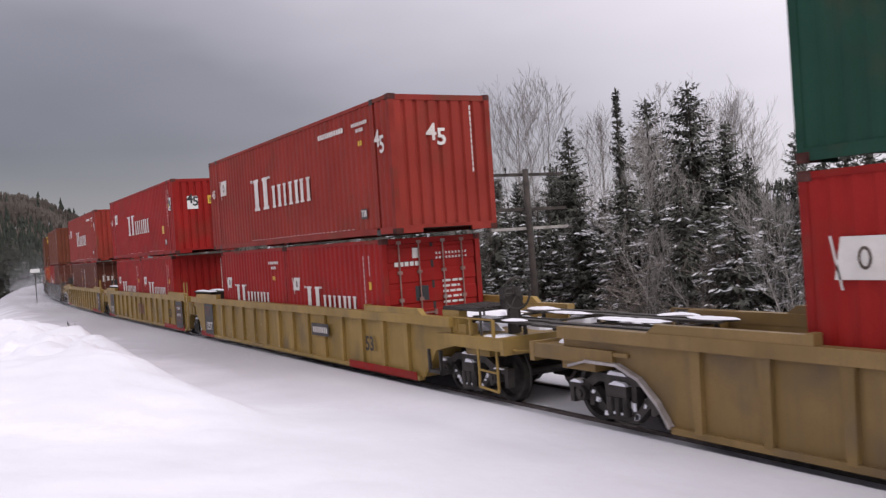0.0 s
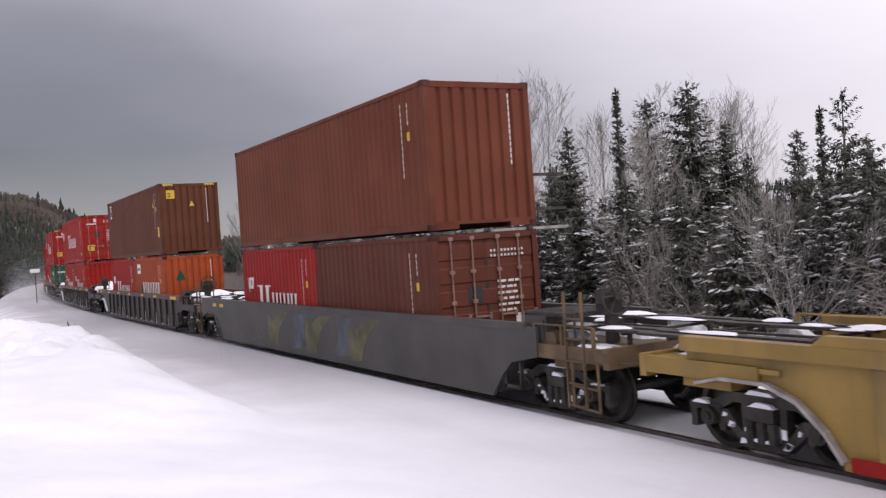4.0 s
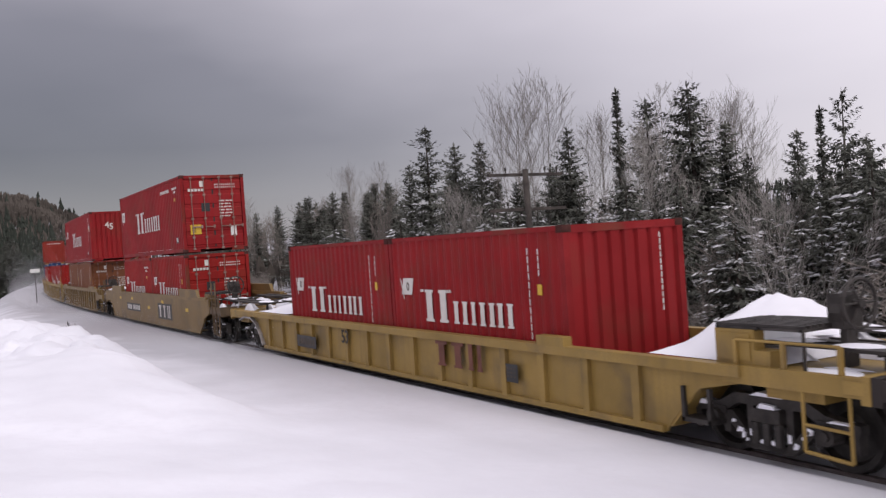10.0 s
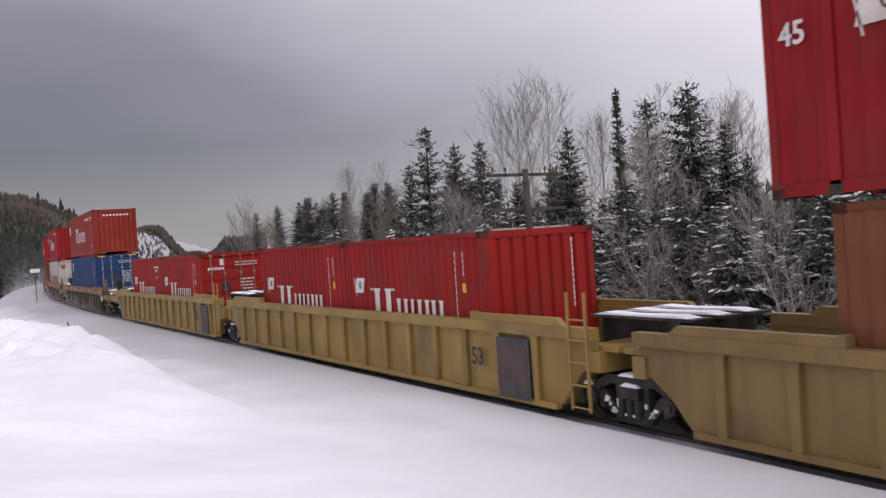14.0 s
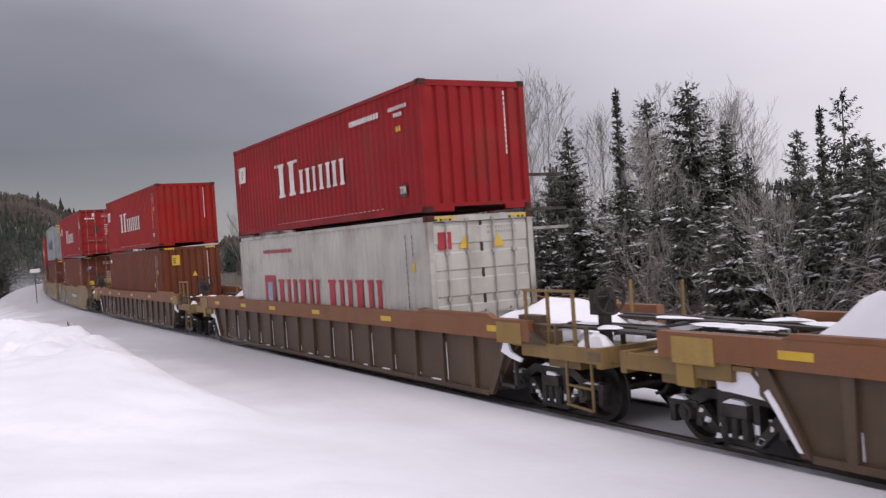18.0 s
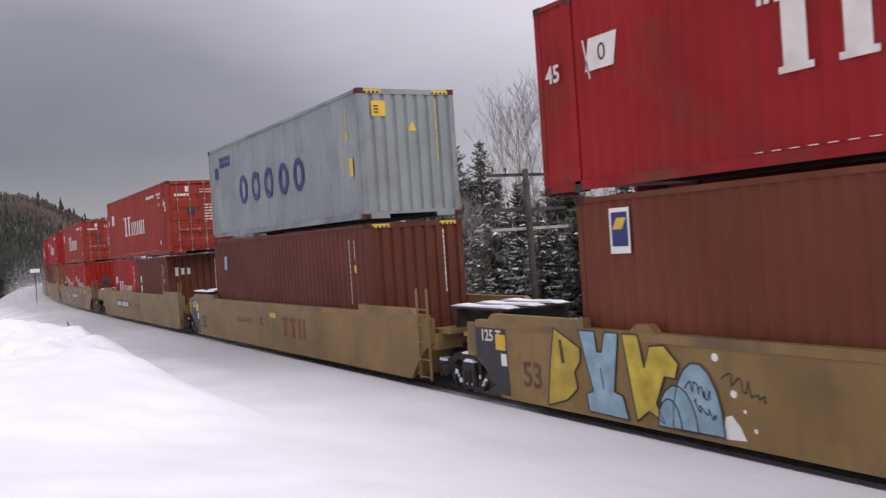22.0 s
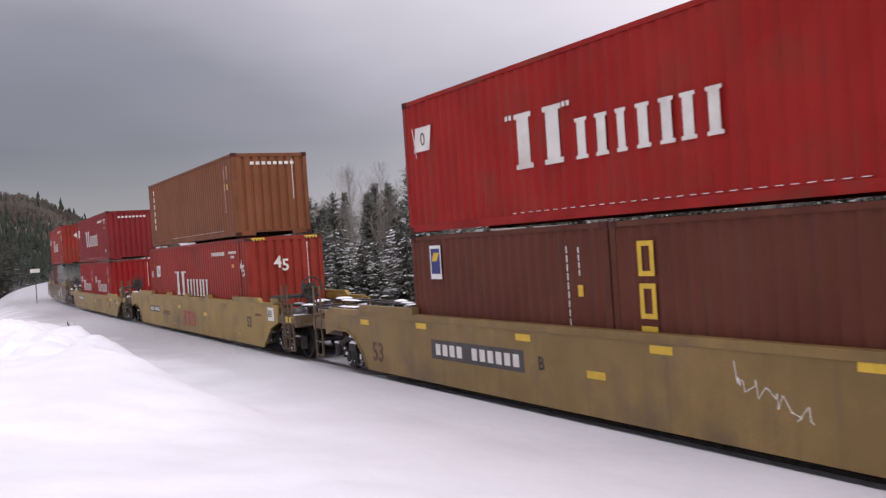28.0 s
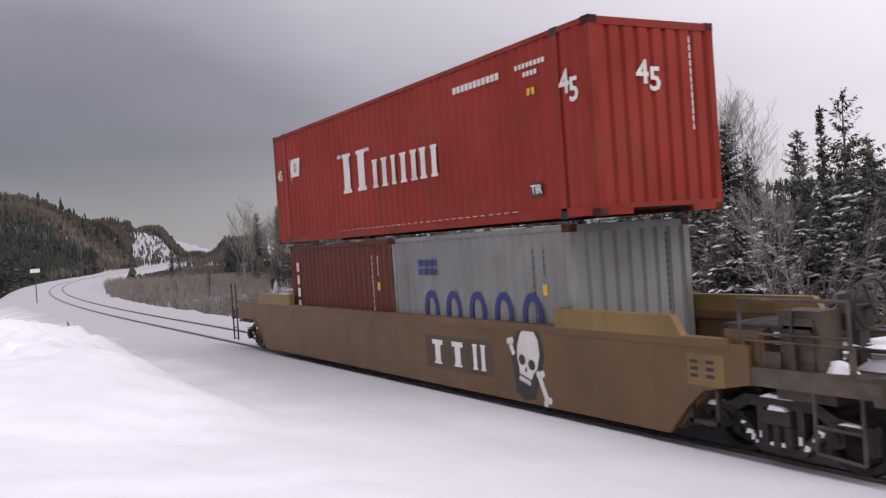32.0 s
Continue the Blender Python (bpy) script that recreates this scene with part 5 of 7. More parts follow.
    part("web_line", "webb", b_bars(17, 1, 2.3, 0.15, 0.35), M_REDMARK, k, (-2.7, -CW - 0.002, 2.45))
    mark("emblem", "ymd", b_plate(0.3, 0.34, 0, 0.005), M_REDMARK, k, -0.85, CUBE - 0.5, CUBE, "door", L40)
    for y in (-0.4, 0.38):
        mark("caution_mark", "tri2", lambda bm: prism(bm, ((-0.14, -0.12), (0.14, -0.12), (0, 0.14)), -0.005, 0), M_YELLOW, k, y, CUBE - 0.55, CUBE, "door", L40)
    hazard_stripes(k, L40, CUBE)
    load(k, u, 0, FLOOR_Z + 0.16)
    k = k_box(L40, STD, "crimson", horizontal=True, end_row=False)
    upper(k, u, CUBE)
    u = -332.1
    k = plain_box(L40, CUBE, "rust", "forty-foot rust-red corrugated container with yellow caution labels")
    part("name_line", "docg", b_bars(3, 1, 0.42, 0.2, 0.15), M_WHITE, k, (-5.55, -CW - 0.002, 2.5))
    caution(k, L40, CUBE, -0.6, CUBE - 0.55, 0.32, 0.42)
    mark("caution_mark", "tri", lambda bm: prism(bm, ((-0.11, -0.1), (0.11, -0.1), (0, 0.12)), -0.004, 0), M_YELLOW, k, 0.15, 1.75, CUBE, "end", L40)
    mark("caution_mark", "tri", lambda bm: prism(bm, ((-0.11, -0.1), (0.11, -0.1), (0, 0.12)), -0.004, 0), M_YELLOW, k, 4.75, 1.35, CUBE)
    hazard_stripes(k, L40, CUBE)
    load(k, u, 0, FLOOR_Z + 0.16)
    upper(k_box(L40, STD, "red"), u, CUBE)
    # 16 to 18: three linked tan cars
    cars = [car(u, "plain", "tan", "cjj"[i], "jjc"[i], ("tan smooth-sided well car with sprayed graffiti", "tan smooth-sided well car with a brown owner's mark", "tan smooth-sided well car with a number board")[i]) for i, u in enumerate((-355.8, -375.5, -394.8))]
    graffiti(cars[0])
    for x in (-4.6, 0.4, 4.9):
        part("lift_lug", "lug", lambda bm: prism(bm, ((-0.28, 0), (0.28, 0), (0.14, 0.12), (-0.1, 0.12)), -0.03, 0.10), CAR["tan"], cars[0], (x, -HW + 0.01, 1.495))
    board(cars[0], 2.2, 0.92, 3.05, 0.36, 11)
    stencil(cars[0], "53", 0.56, M_STENCIL, -7.25, 0.66)
    trade_mark(cars[1], 1.55, 0.9, 0.52, M_RUSTMARK, 0.63)
    stencil(cars[1], "53", 0.56, M_STENCIL, -7.3, 0.66)
    stencil(cars[1], "C", 0.28, M_IRON, -1.07, 0.95)
    part("print_line", "pl17", b_bars(11, 2, 1.5, 0.15, 0.35), M_RUSTMARK, cars[1], (-2.7, -HW - 0.002, 0.95))
    part("reflector_patch", "rp17", b_plate(0.5, 0.13, 0, 0.003), M_YELLOW, cars[1], (-0.05, -HW - 0.002, 1.17))
    board(cars[2], -3.25, 0.9, 3.05, 0.36, 11)
    stencil(cars[2], "A", 0.34, M_IRON, -1.16, 0.94)
    part("print_line", "pl18", b_bars(9, 2, 1.5, 0.16, 0.3), M_RUSTMARK, cars[2], (0.45, -HW - 0.002, 0.92))
    stencil(cars[2], "53", 0.56, M_STENCIL, -7.5, 0.62)
    for c in cars[:2]:
        part("black_panel", "p125", lambda bm: prism(bm, ((-8.93, 1.40), (-8.93, 0.89), (-8.62, 0.66), (-8.24, 0.27), (-7.92, 0.27), (-7.98, 1.40)), -0.003, 0), M_BLACK, c, (0, -HW - 0.001, 0), label="black-painted end panel")
        stencil(c, "125 T", 0.27, M_WHITE, -8.44, 1.24)
        part("reflector_patch", "rp125", b_plate(0.30, 0.26, 0, 0.003), M_YELLOW, c, (-8.14, -HW - 0.004, 1.15))
        part("data_plate", "dp125", b_plate(0.16, 0.20, 0, 0.003), M_SIGN, c, (-8.06, -HW - 0.004, 0.86))
    u = -355.8
    k = plain_box(L40, CUBE, "rust", "forty-foot rust-red container with a blue and yellow emblem, doors forward", True)
    florens(k, L40, CUBE)
    mark("emblem", "fl_d", b_plate(0.34, 0.42, 0, 0.004), M_NAVY, k, -0.75, CUBE - 0.75, CUBE, "door", L40)
    mark("emblem", "fl_d2", b_plate(0.2, 0.18, 0.05, 0.007), M_YELLOW, k, -0.75, CUBE - 0.7, CUBE, "door", L40)
    caution(k, L40, CUBE, -0.7, 1.1, 0.34, 0.5, "door")
    mark("caution_mark", "tri", lambda bm: prism(bm, ((-0.11, -0.1), (0.11, -0.1), (0, 0.12)), -0.004, 0), M_YELLOW, k, 4.75, 1.9, CUBE)
    hazard_stripes(k, L40, CUBE)
    load(k, u, 0, FLOOR_Z + 0.16)
    k = k_box(L45, CUBE, "crimson", True)
    numbers45(k, end=False)
    upper(k, u, CUBE)
    u = -375.5
    k = plain_box(L40, CUBE, "maroon", "forty-foot maroon corrugated container with a pale blue emblem")
    part("emblem", "beml", b_plate(0.3, 0.42, 0.02, 0.003), M_SKYBLUE, k, (-4.85, -CW - 0.001, 2.15))
    hazard_stripes(k, L40, CUBE)
    load(k, u, 0, FLOOR_Z + 0.16)
    k = plain_box(L40, CUBE, "grey", "forty-foot pale grey container with a navy blue name", ink=M_YELLOW)
    for x in (-2.5, -1.3, -0.15, 1.05, 2.2):
        part("name_shape", "cos", b_ring(0.37, 0.43, 0.16), M_NAVY, k, (x, -CW - 0.002, 1.36))
    part("emblem", "cosl", b_bars(3, 1, 0.4, 0.6, 0.4), M_NAVY, k, (-5.2, -CW - 0.002, 2.2))
    part("name_line", "cosn", b_bars(4, 2, 1.2, 0.36, 0.25), M_NAVY, k, (-4.25, -CW - 0.002, 2.4))
    caution(k, L40, CUBE, -0.72)
    caution(k, L40, CUBE, 5.55, 1.2, 0.2, 0.42, "side")
    mark("caution_mark", "tri", lambda bm: prism(bm, ((-0.11, -0.1), (0.11, -0.1), (0, 0.12)), -0.004, 0), M_YELLOW, k, 0.1, 2.05, CUBE, "end", L40)
    hazard_stripes(k, L40, CUBE)
    upper(k, u, CUBE)
    u = -394.8
    b = plain_box(L20, STD, "maroon", "twenty-foot maroon container with a white vertical name")
    column_name(b, -2.2, 1.3, 3, 0.32)
    for i in range(3):
        part("name_stroke", ("tx", i), b_stem(0.12, 0.34 if i == 0 else 0.25), M_WHITE, b, (L20 / 2 - 0.008, -0.85 + i * 0.24, 1.95), 90)
    pair20(u, k_box(L20, STD, "red", small=True), b)
    k = k_box(L45, CUBE, "faded", True, True, tone="faded orange-red")
    numbers45(k, end=False)
    upper(k, u)
    # 19 to 21: three linked cars
    cars = [car(u, "plain", ("drab", "tan", "tan")[i], "cjj"[i], "jjc"[i], ("drab tan smooth-sided well car with white scrawls", "tan smooth-sided well car with yellow patches", "tan smooth-sided well car with a number board")[i]) for i, u in enumerate((-417.9, -437.2, -456.9))]
    scrawl(cars[0], -5.2)
    for x, z, w, h in ((6.45, 1.25, 0.36, 0.26), (8.1, 1.0, 0.44, 0.12)):
        part("reflector_patch", ("rp19", w), b_plate(w, h, 0, 0.003), M_YELLOW, cars[0], (x, -HW - 0.002, z))
    part("data_plate", "dp19", b_plate(0.17, 0.22, 0, 0.003), M_SIGN, cars[0], (8.8, -HW - 0.002, 0.76))
    part("print_line", "pl19", b_bars(7, 1, 0.7, 0.09, 0.3), M_RUSTMARK, cars[0], (7.1, -HW - 0.002, 1.02))
    part("plate_frame", "pf19", b_plate(0.50, 0.44, 0, 0.003), M_PALE, cars[0], (8.98, -HW - 0.001, 1.18))
    for x in (8.875, 9.085):
        for z, h in ((1.10, 0.18), (1.29, 0.16)):
            part("plate_panel", ("pp19", h), b_plate(0.18, h, 0, 0.003), M_IRON if z > 1.2 else CAR["drab"], cars[0], (x, -HW - 0.005, z))
    board(cars[0], 0.9, 0.92, 3.05, 0.36, 11)
    stencil(cars[0], "53", 0.56, M_STENCIL, -7.6, 0.62)
    part("mark_panel", "tpanel2", b_plate(1.2, 0.42, 0, 0.001), M_BLACK, cars[1], (-4.5, -HW, 1.0))
    trade_mark(cars[1], -4.5, 1.0, 0.3, M_WHITE)
    board(cars[2], -3.63, 0.88, 3.1, 0.36, 11)
    scrawl(cars[2], 2.3, 1.2, 0.28, 0.30)
    stencil(cars[2], "53", 0.56, M_STENCIL, -7.6, 0.62)
    stencil(cars[2], "B", 0.3, M_IRON, -1.6, 0.88)
    for c in cars:
        for x, z in ((-8.2, 1.25), (-5.56, 1.29), (-2.07, 1.27), (1.13, 1.29), (-0.25, 0.83), (4.26, 1.33), (6.8, 1.3)):
            part("reflector_patch", "rp9b", b_plate(0.42, 0.11, 0, 0.003), M_YELLOW, c, (x, -HW - 0.001, z))
    u = -417.9
    k20s(u)
    upper(k_box(L40, STD, "faded", True, True, tone="faded orange-red"), u)
    u = -437.2
    b = plain_box(L20, STD, "triton", "twenty-foot red-brown container with a white vertical name")
    column_name(b, -2.2, 1.45, 6, 0.2)
    pair20(u, plain_box(L20, STD, "maroon", "twenty-foot dark maroon container"), b)
    upper(k_box(L40, STD, "crimson", horizontal=True), u)
    u = -456.9
    a = plain_box(L20, STD, "maroon", "twenty-foot maroon container with a small emblem")
    florens(a, L20, STD)
    b = plain_box(L20, STD, "maroon", "twenty-foot maroon container with a yellow vertical name, doors forward", True)
    for i in range(3):
        part("name_shape", "goldbox", lambda bm: [box(bm, -0.16, -0.08, -0.004, 0, -0.24, 0.24), box(bm, 0.08, 0.16, -0.004, 0, -0.24, 0.24), box(bm, -0.08, 0.08, -0.004, 0, 0.17, 0.24), box(bm, -0.08, 0.08, -0.004, 0, -0.24, -0.17)], M_YELLOW, b, (-2.3, -CW - 0.002, 2.05 - i * 0.58))
    pair20(u, a, b)
    k = k_box(L40, STD, "red", True)
    mark("caution_mark", "tri", lambda bm: prism(bm, ((-0.11, -0.1), (0.11, -0.1), (0, 0.12)), -0.004, 0), M_YELLOW, k, -0.75, 1.75, STD, "door", L40)
    upper(k, u)
    # 22
    u = -480.8
    c = car(u, "plain", "yellow", "c", "c", "mustard smooth-sided well car with a red owner's mark")
    trade_mark(c, 0.2, 0.72, 0.52, M_REDMARK, 0.62)
    board(c, -5.5, 0.9, 1.8, 0.24, 11)
    for x, z in ((2.46, 0.95), (-1.2, 1.1)):
        part("reflector_patch", "rp9b", b_plate(0.42, 0.11, 0, 0.003), M_YELLOW, c, (x, -HW - 0.001, z))
    for x in (-2.9, 0.0, 2.9):
        part("lift_lug", "lug", lambda bm: prism(bm, ((-0.28, 0), (0.28, 0), (0.14, 0.12), (-0.1, 0.12)), -0.03, 0.10), CAR["yellow"], c, (x, -HW + 0.01, 1.495))
    stencil(c, "53", 0.44, M_IRON, 7.4, 0.88)
    part("print_line", "pl22", b_bars(6, 1, 0.6, 0.10, 0.3), M_RUSTMARK, c, (8.3, -HW - 0.002, 1.15))
    part("print_line", "pl22b", b_bars(9, 2, 1.4, 0.16, 0.35), M_RUSTMARK, c, (-3.4, -HW - 0.002, 0.82))
    board(c, 9.4, 1.22, 0.5, 0.42, 1, 1, M_SIGN, M_BLACK)
    part("number_line", "nb22", b_bars(3, 3, 0.3, 0.2, 0.4), M_WHITE, c, (9.42, -HW - 0.008, 1.24))
    k = k_box(L45, CUBE, "faded", horizontal=True, end_row=False, tone="faded orange-red")
    numbers45(k)
    hazard_stripes(k, L45, CUBE)
    load(k, u, 0.15, FLOOR_Z + 0.16)
    k = plain_box(L40, STD, "triton", "forty-foot red-brown corrugated container with a white vertical name")
    column_name(k, -5.12, 1.53, 6, 0.21)
    mark("number_line", "endrow", b_bars(8, 1, 1.5, 0.15), M_WHITE, k, 0.1, STD - 0.3, STD, "end", L40)
    part("weld_line", ("weld", L40), b_bars(36, 1, L40 * 0.6, 0.025, 0.45), M_WHITE, k, (1.2, -CW - 0.001, 0.23), label="row of pale scuffs along the lower rail")
    upper(k, u, CUBE, 0.05)
    # 23
    u = -504.0
    c = car(u, "plain", "yellow", "c", "c", "mustard smooth-sided well car with a brown owner's mark", top=1.20)
    trade_mark(c, 2.65, 0.67, 0.56, M_FADEDMARK, 0.68)
    board(c, -4.92, 0.86, 1.96, 0.24, 11)
    part("reflector_patch", "rp9b", b_plate(0.42, 0.11, 0, 0.003), M_YELLOW, c, (1.27, -HW - 0.001, 0.82))
    stencil(c, "53", 0.42, M_STENCIL, 6.4, 0.72)
    board(c, 7.35, 0.80, 0.46, 0.28, 3, 3, M_PALE, M_IRON)
    for x, z in ((6.9, 1.02), (8.9, 0.92)):
        part("reflector_patch", "rp23", b_plate(0.5, 0.13, 0, 0.003), M_YELLOW, c, (x, -HW - 0.001, z))
    part("print_line", "pl23", b_bars(6, 1, 0.55, 0.09, 0.3), M_RUSTMARK, c, (8.1, -HW - 0.002, 0.97))
    part("print_line", "pl23b", b_bars(5, 2, 0.5, 0.2, 0.4), M_RUSTMARK, c, (5.75, -HW - 0.002, 1.06))
    part("plate_panel", "pp23", b_plate(0.4, 0.24, 0, 0.003), M_RUSTMARK, c, (9.35, -HW - 0.002, 1.02))
    part("data_plate", "dp23", b_plate(0.17, 0.22, 0, 0.003), M_PALE, c, (9.72, -HW - 0.002, 0.90))
    k20s(u, "crimson")
    upper(k_box(L40, STD, "rose", horizontal=True, tone="dull crimson"), u)
    # 24
    u = -527.7
    c = car(u, "plain", "dusty", "c", "c", "brown-tan smooth-sided well car with a white painted skull")
    part("mark_panel", "tpanel24", b_plate(2.4, 0.62, 0, 0.001), CAR["umber"], c, (2.8, -HW, 0.84))
    trade_mark(c, 2.8, 0.84, 0.45, M_SIGN, 0.74)
    skull(c, 5.0)
    board(c, 8.9, 1.1, 0.62, 0.4, 2, 3, CAR["tan"], M_BLACK)
    b = plain_box(L20, STD, "weathered", "twenty-foot weathered white container with a navy name", ink=M_IRON)
    for i in range(5):
        part("name_shape", "cos20", b_ring(0.29, 0.38, 0.13), M_NAVY, b, (-1.45 + i * 0.85, -CW - 0.002, 1.16))
    part("name_line", "cosn2", b_bars(4, 2, 0.8, 0.34, 0.25), M_NAVY, b, (-1.5, -CW - 0.002, 2.0))
    a = plain_box(L20, STD, "maroon", "twenty-foot maroon container with a white vertical name")
    column_name(a, -2.5, 1.6, 4, 0.24)
    pair20(u, a, b)
    k = k_box(L45, CUBE, "faded", horizontal=True, end_row=False, tone="weathered orange-red")
    numbers45(k)
    upper(k, u)


def graffiti(c):
    """Sprayed bubble shapes in yellow and pale blue with black edges, a tag and pale spots."""
    fills = (("yellow_left", M_SPRAY, ((-6.85, 0.26), (-6.35, 0.40), (-6.08, 0.60), (-6.14, 0.84), (-5.99, 1.0), (-5.97, 1.2), (-6.46, 1.41), (-6.6, 1.47), (-6.72, 1.0))),
             ("blue_mid", M_SKYBLUE, ((-5.83, 0.30), (-4.97, 0.28), (-5.07, 0.60), (-5.25, 0.64), (-5.1, 1.47), (-5.4, 1.47), (-5.48, 1.18), (-5.58, 1.18), (-5.62, 1.47), (-5.99, 1.47), (-5.71, 0.6), (-5.87, 0.55))),
             ("yellow_mid", M_SPRAY, ((-4.8, 0.29), (-4.55, 0.46), (-4.25, 0.33), (-4.4, 0.58), (-4.22, 0.95), (-4.02, 0.94), (-3.95, 1.14), (-4.2, 1.36), (-4.48, 1.33), (-4.6, 1.03), (-4.7, 1.47), (-5.02, 1.47))),
             ("blue_dome", M_SKYBLUE, [(-3.66 + 0.44 * math.cos(0.349 * i), 0.30 + 0.88 * math.sin(0.349 * i)) for i in range(10)]),
             ("blue_arc", M_SKYBLUE, [(-4.02 + 0.36 * math.cos(0.349 * i), 0.29 + 0.57 * math.sin(0.349 * i)) for i in range(10)]),
             ("blue_core", M_SKYBLUE, [(-4.16 + 0.22 * math.cos(0.349 * i), 0.29 + 0.38 * math.sin(0.349 * i)) for i in range(10)]))
    for i, (key, m, pts) in enumerate(fills):
        y = -HW - 0.010 - 0.002 * i
        part("spray_shape", ("gr", key), lambda bm: prism(bm, pts, -0.006, 0), m, c, (0, y, 0))
        ring = [(px, y - 0.006, pz) for px, pz in pts]
        part("spray_line", ("gro", key), lambda bm: tube(bm, ring + ring[:1], 0.011, 4), M_BLACK, c)
    part("spray_line", "grin", lambda bm: [tube(bm, ((-5.52, -HW - 0.02, 0.95), (-5.47, -HW - 0.02, 0.66)), 0.010, 4), tube(bm, ((-6.45, -HW - 0.02, 1.3), (-6.4, -HW - 0.02, 0.95)), 0.03, 4)], M_DECK, c)
    rnd = random.Random(4)
    for q, w, z, high in ((-3.85, 0.42, 0.92, 0.09), (-3.72, 0.38, 0.68, 0.09), (-3.22, 0.68, 1.02, 0.10)):
        pts = [(q + w * i / 17 + rnd.uniform(-0.03, 0.03), -HW - (0.024 if q < -3.5 else 0.003), z - 0.14 * i / 17 + rnd.uniform(-high, high)) for i in range(18)]
        part("spray_line", ("grl", q), lambda bm: tube(bm, pts, 0.009, 4), M_BLACK, c)
    part("bare_patch", "grp", lambda bm: prism(bm, ((-3.33, 0.28), (-2.9, 0.31), (-2.98, 0.46), (-3.11, 0.59), (-3.2, 0.56)), -0.003, 0), M_SIGN, c, (0, -HW - 0.001, 0), label="pale patch where paint has flaked off")
    for px, pz, r in ((-3.33, 1.27, 0.055), (-3.06, 0.85, 0.05), (-2.9, 0.66, 0.025), (-2.75, 0.45, 0.03)):
        part("paint_spot", ("grs", px), lambda bm: prism(bm, [(px + r * math.cos(0.785 * i), pz + r * math.sin(0.785 * i)) for i in range(8)], -0.003, 0), M_SIGN, c, (0, -HW - 0.001, 0))


def scrawl(c, x, length=1.8, fall=0.2, high=0.26):
    """Thin looping pale lines, falling towards the front."""
    rnd = random.Random(int(x * 10))
    pts = []
    for i in range(26):
        f = i / 25
        pts.append((x + f * length + rnd.uniform(-0.08, 0.08), -HW + 0.002, 1.12 - fall * f * 1.5 + rnd.uniform(-0.5, 0.5) * high))
    part("spray_line", ("scr", x), lambda bm: tube(bm, pts, 0.007, 4), M_SIGN, c)


def skull(c, x):
    """Plain pale shapes in the form of a skull on a dark patch, with bones."""
    def oval(cx, cz, rx, rz, n=18):
        return [(cx + rx * math.cos(6.2832 * i / n), cz + rz * math.sin(6.2832 * i / n)) for i in range(n)]
    def slant(pts, deg=-14):
        c, q = math.cos(radians(deg)), math.sin(radians(deg))
        return [(px * c - pz * q, px * q + pz * c) for px, pz in pts]

    def shape(name, key, pts, mat, lift):
        part(name, key, lambda bm: prism(bm, slant(pts), -0.003, 0), mat, c, (x, -HW - lift, 0.86))
    shape("skull_patch", "sk0", [(-0.40, 0.30), (-0.44, -0.02), (-0.30, -0.34), (-0.22, -0.56), (0.05, -0.62), (0.30, -0.50), (0.42, -0.10), (0.44, 0.28), (0.28, 0.56), (0.0, 0.66), (-0.26, 0.56)], M_BLACK, 0.0)
    shape("skull_shape", "sk1", [(-0.30, 0.22), (-0.27, 0.0), (-0.19, -0.12), (-0.17, -0.22), (0.17, -0.22), (0.20, -0.12), (0.29, 0.0), (0.32, 0.24), (0.24, 0.46), (0.08, 0.58), (-0.10, 0.57), (-0.24, 0.44)], M_WHITE, 0.003)
    for dx in (-0.13, 0.14):
        shape("eye_shape", ("sk2", dx), oval(dx, 0.02, 0.095, 0.085, 12), M_BLACK, 0.006)
    shape("nose_shape", "sk3", [(-0.035, -0.14), (0.04, -0.14), (0.0, -0.05)], M_BLACK, 0.006)
    for i in range(6):
        shape("tooth_shape", ("sk4", i), [(-0.16 + i * 0.055, -0.33), (-0.12 + i * 0.055, -0.33), (-0.12 + i * 0.055, -0.25), (-0.16 + i * 0.055, -0.25)], M_WHITE, 0.003)
    for key, pts in (("sk5", [(0.34, -0.14), (0.42, -0.08), (0.66, -0.36), (0.58, -0.43)]), ("sk6", [(-0.52, 0.12), (-0.46, 0.20), (-0.34, 0.06), (-0.40, 0.0)])):
        shape("bone_shape", key, pts, M_WHITE, 0.003)
    for i, (ex, ez) in enumerate(((0.34, -0.07), (0.44, -0.03), (0.60, -0.46), (0.69, -0.38), (-0.55, 0.20), (-0.47, 0.24))):
        shape("bone_end", ("sk7", i), oval(ex, ez, 0.06, 0.06, 10), M_WHITE, 0.0035)


build_train()


def add_snow(u, x, L, W, H, z, seed):
    ob = new("snow_drift", mesh_of(("snow", L, W, H, seed), snow_pile(L, W, H, seed), M_SNOW, True))
    tagged(ob, "wind-blown drift of snow lying in the end of a well car", "snow drift", "snow drifts on the train")
    load(ob, u, x, z)


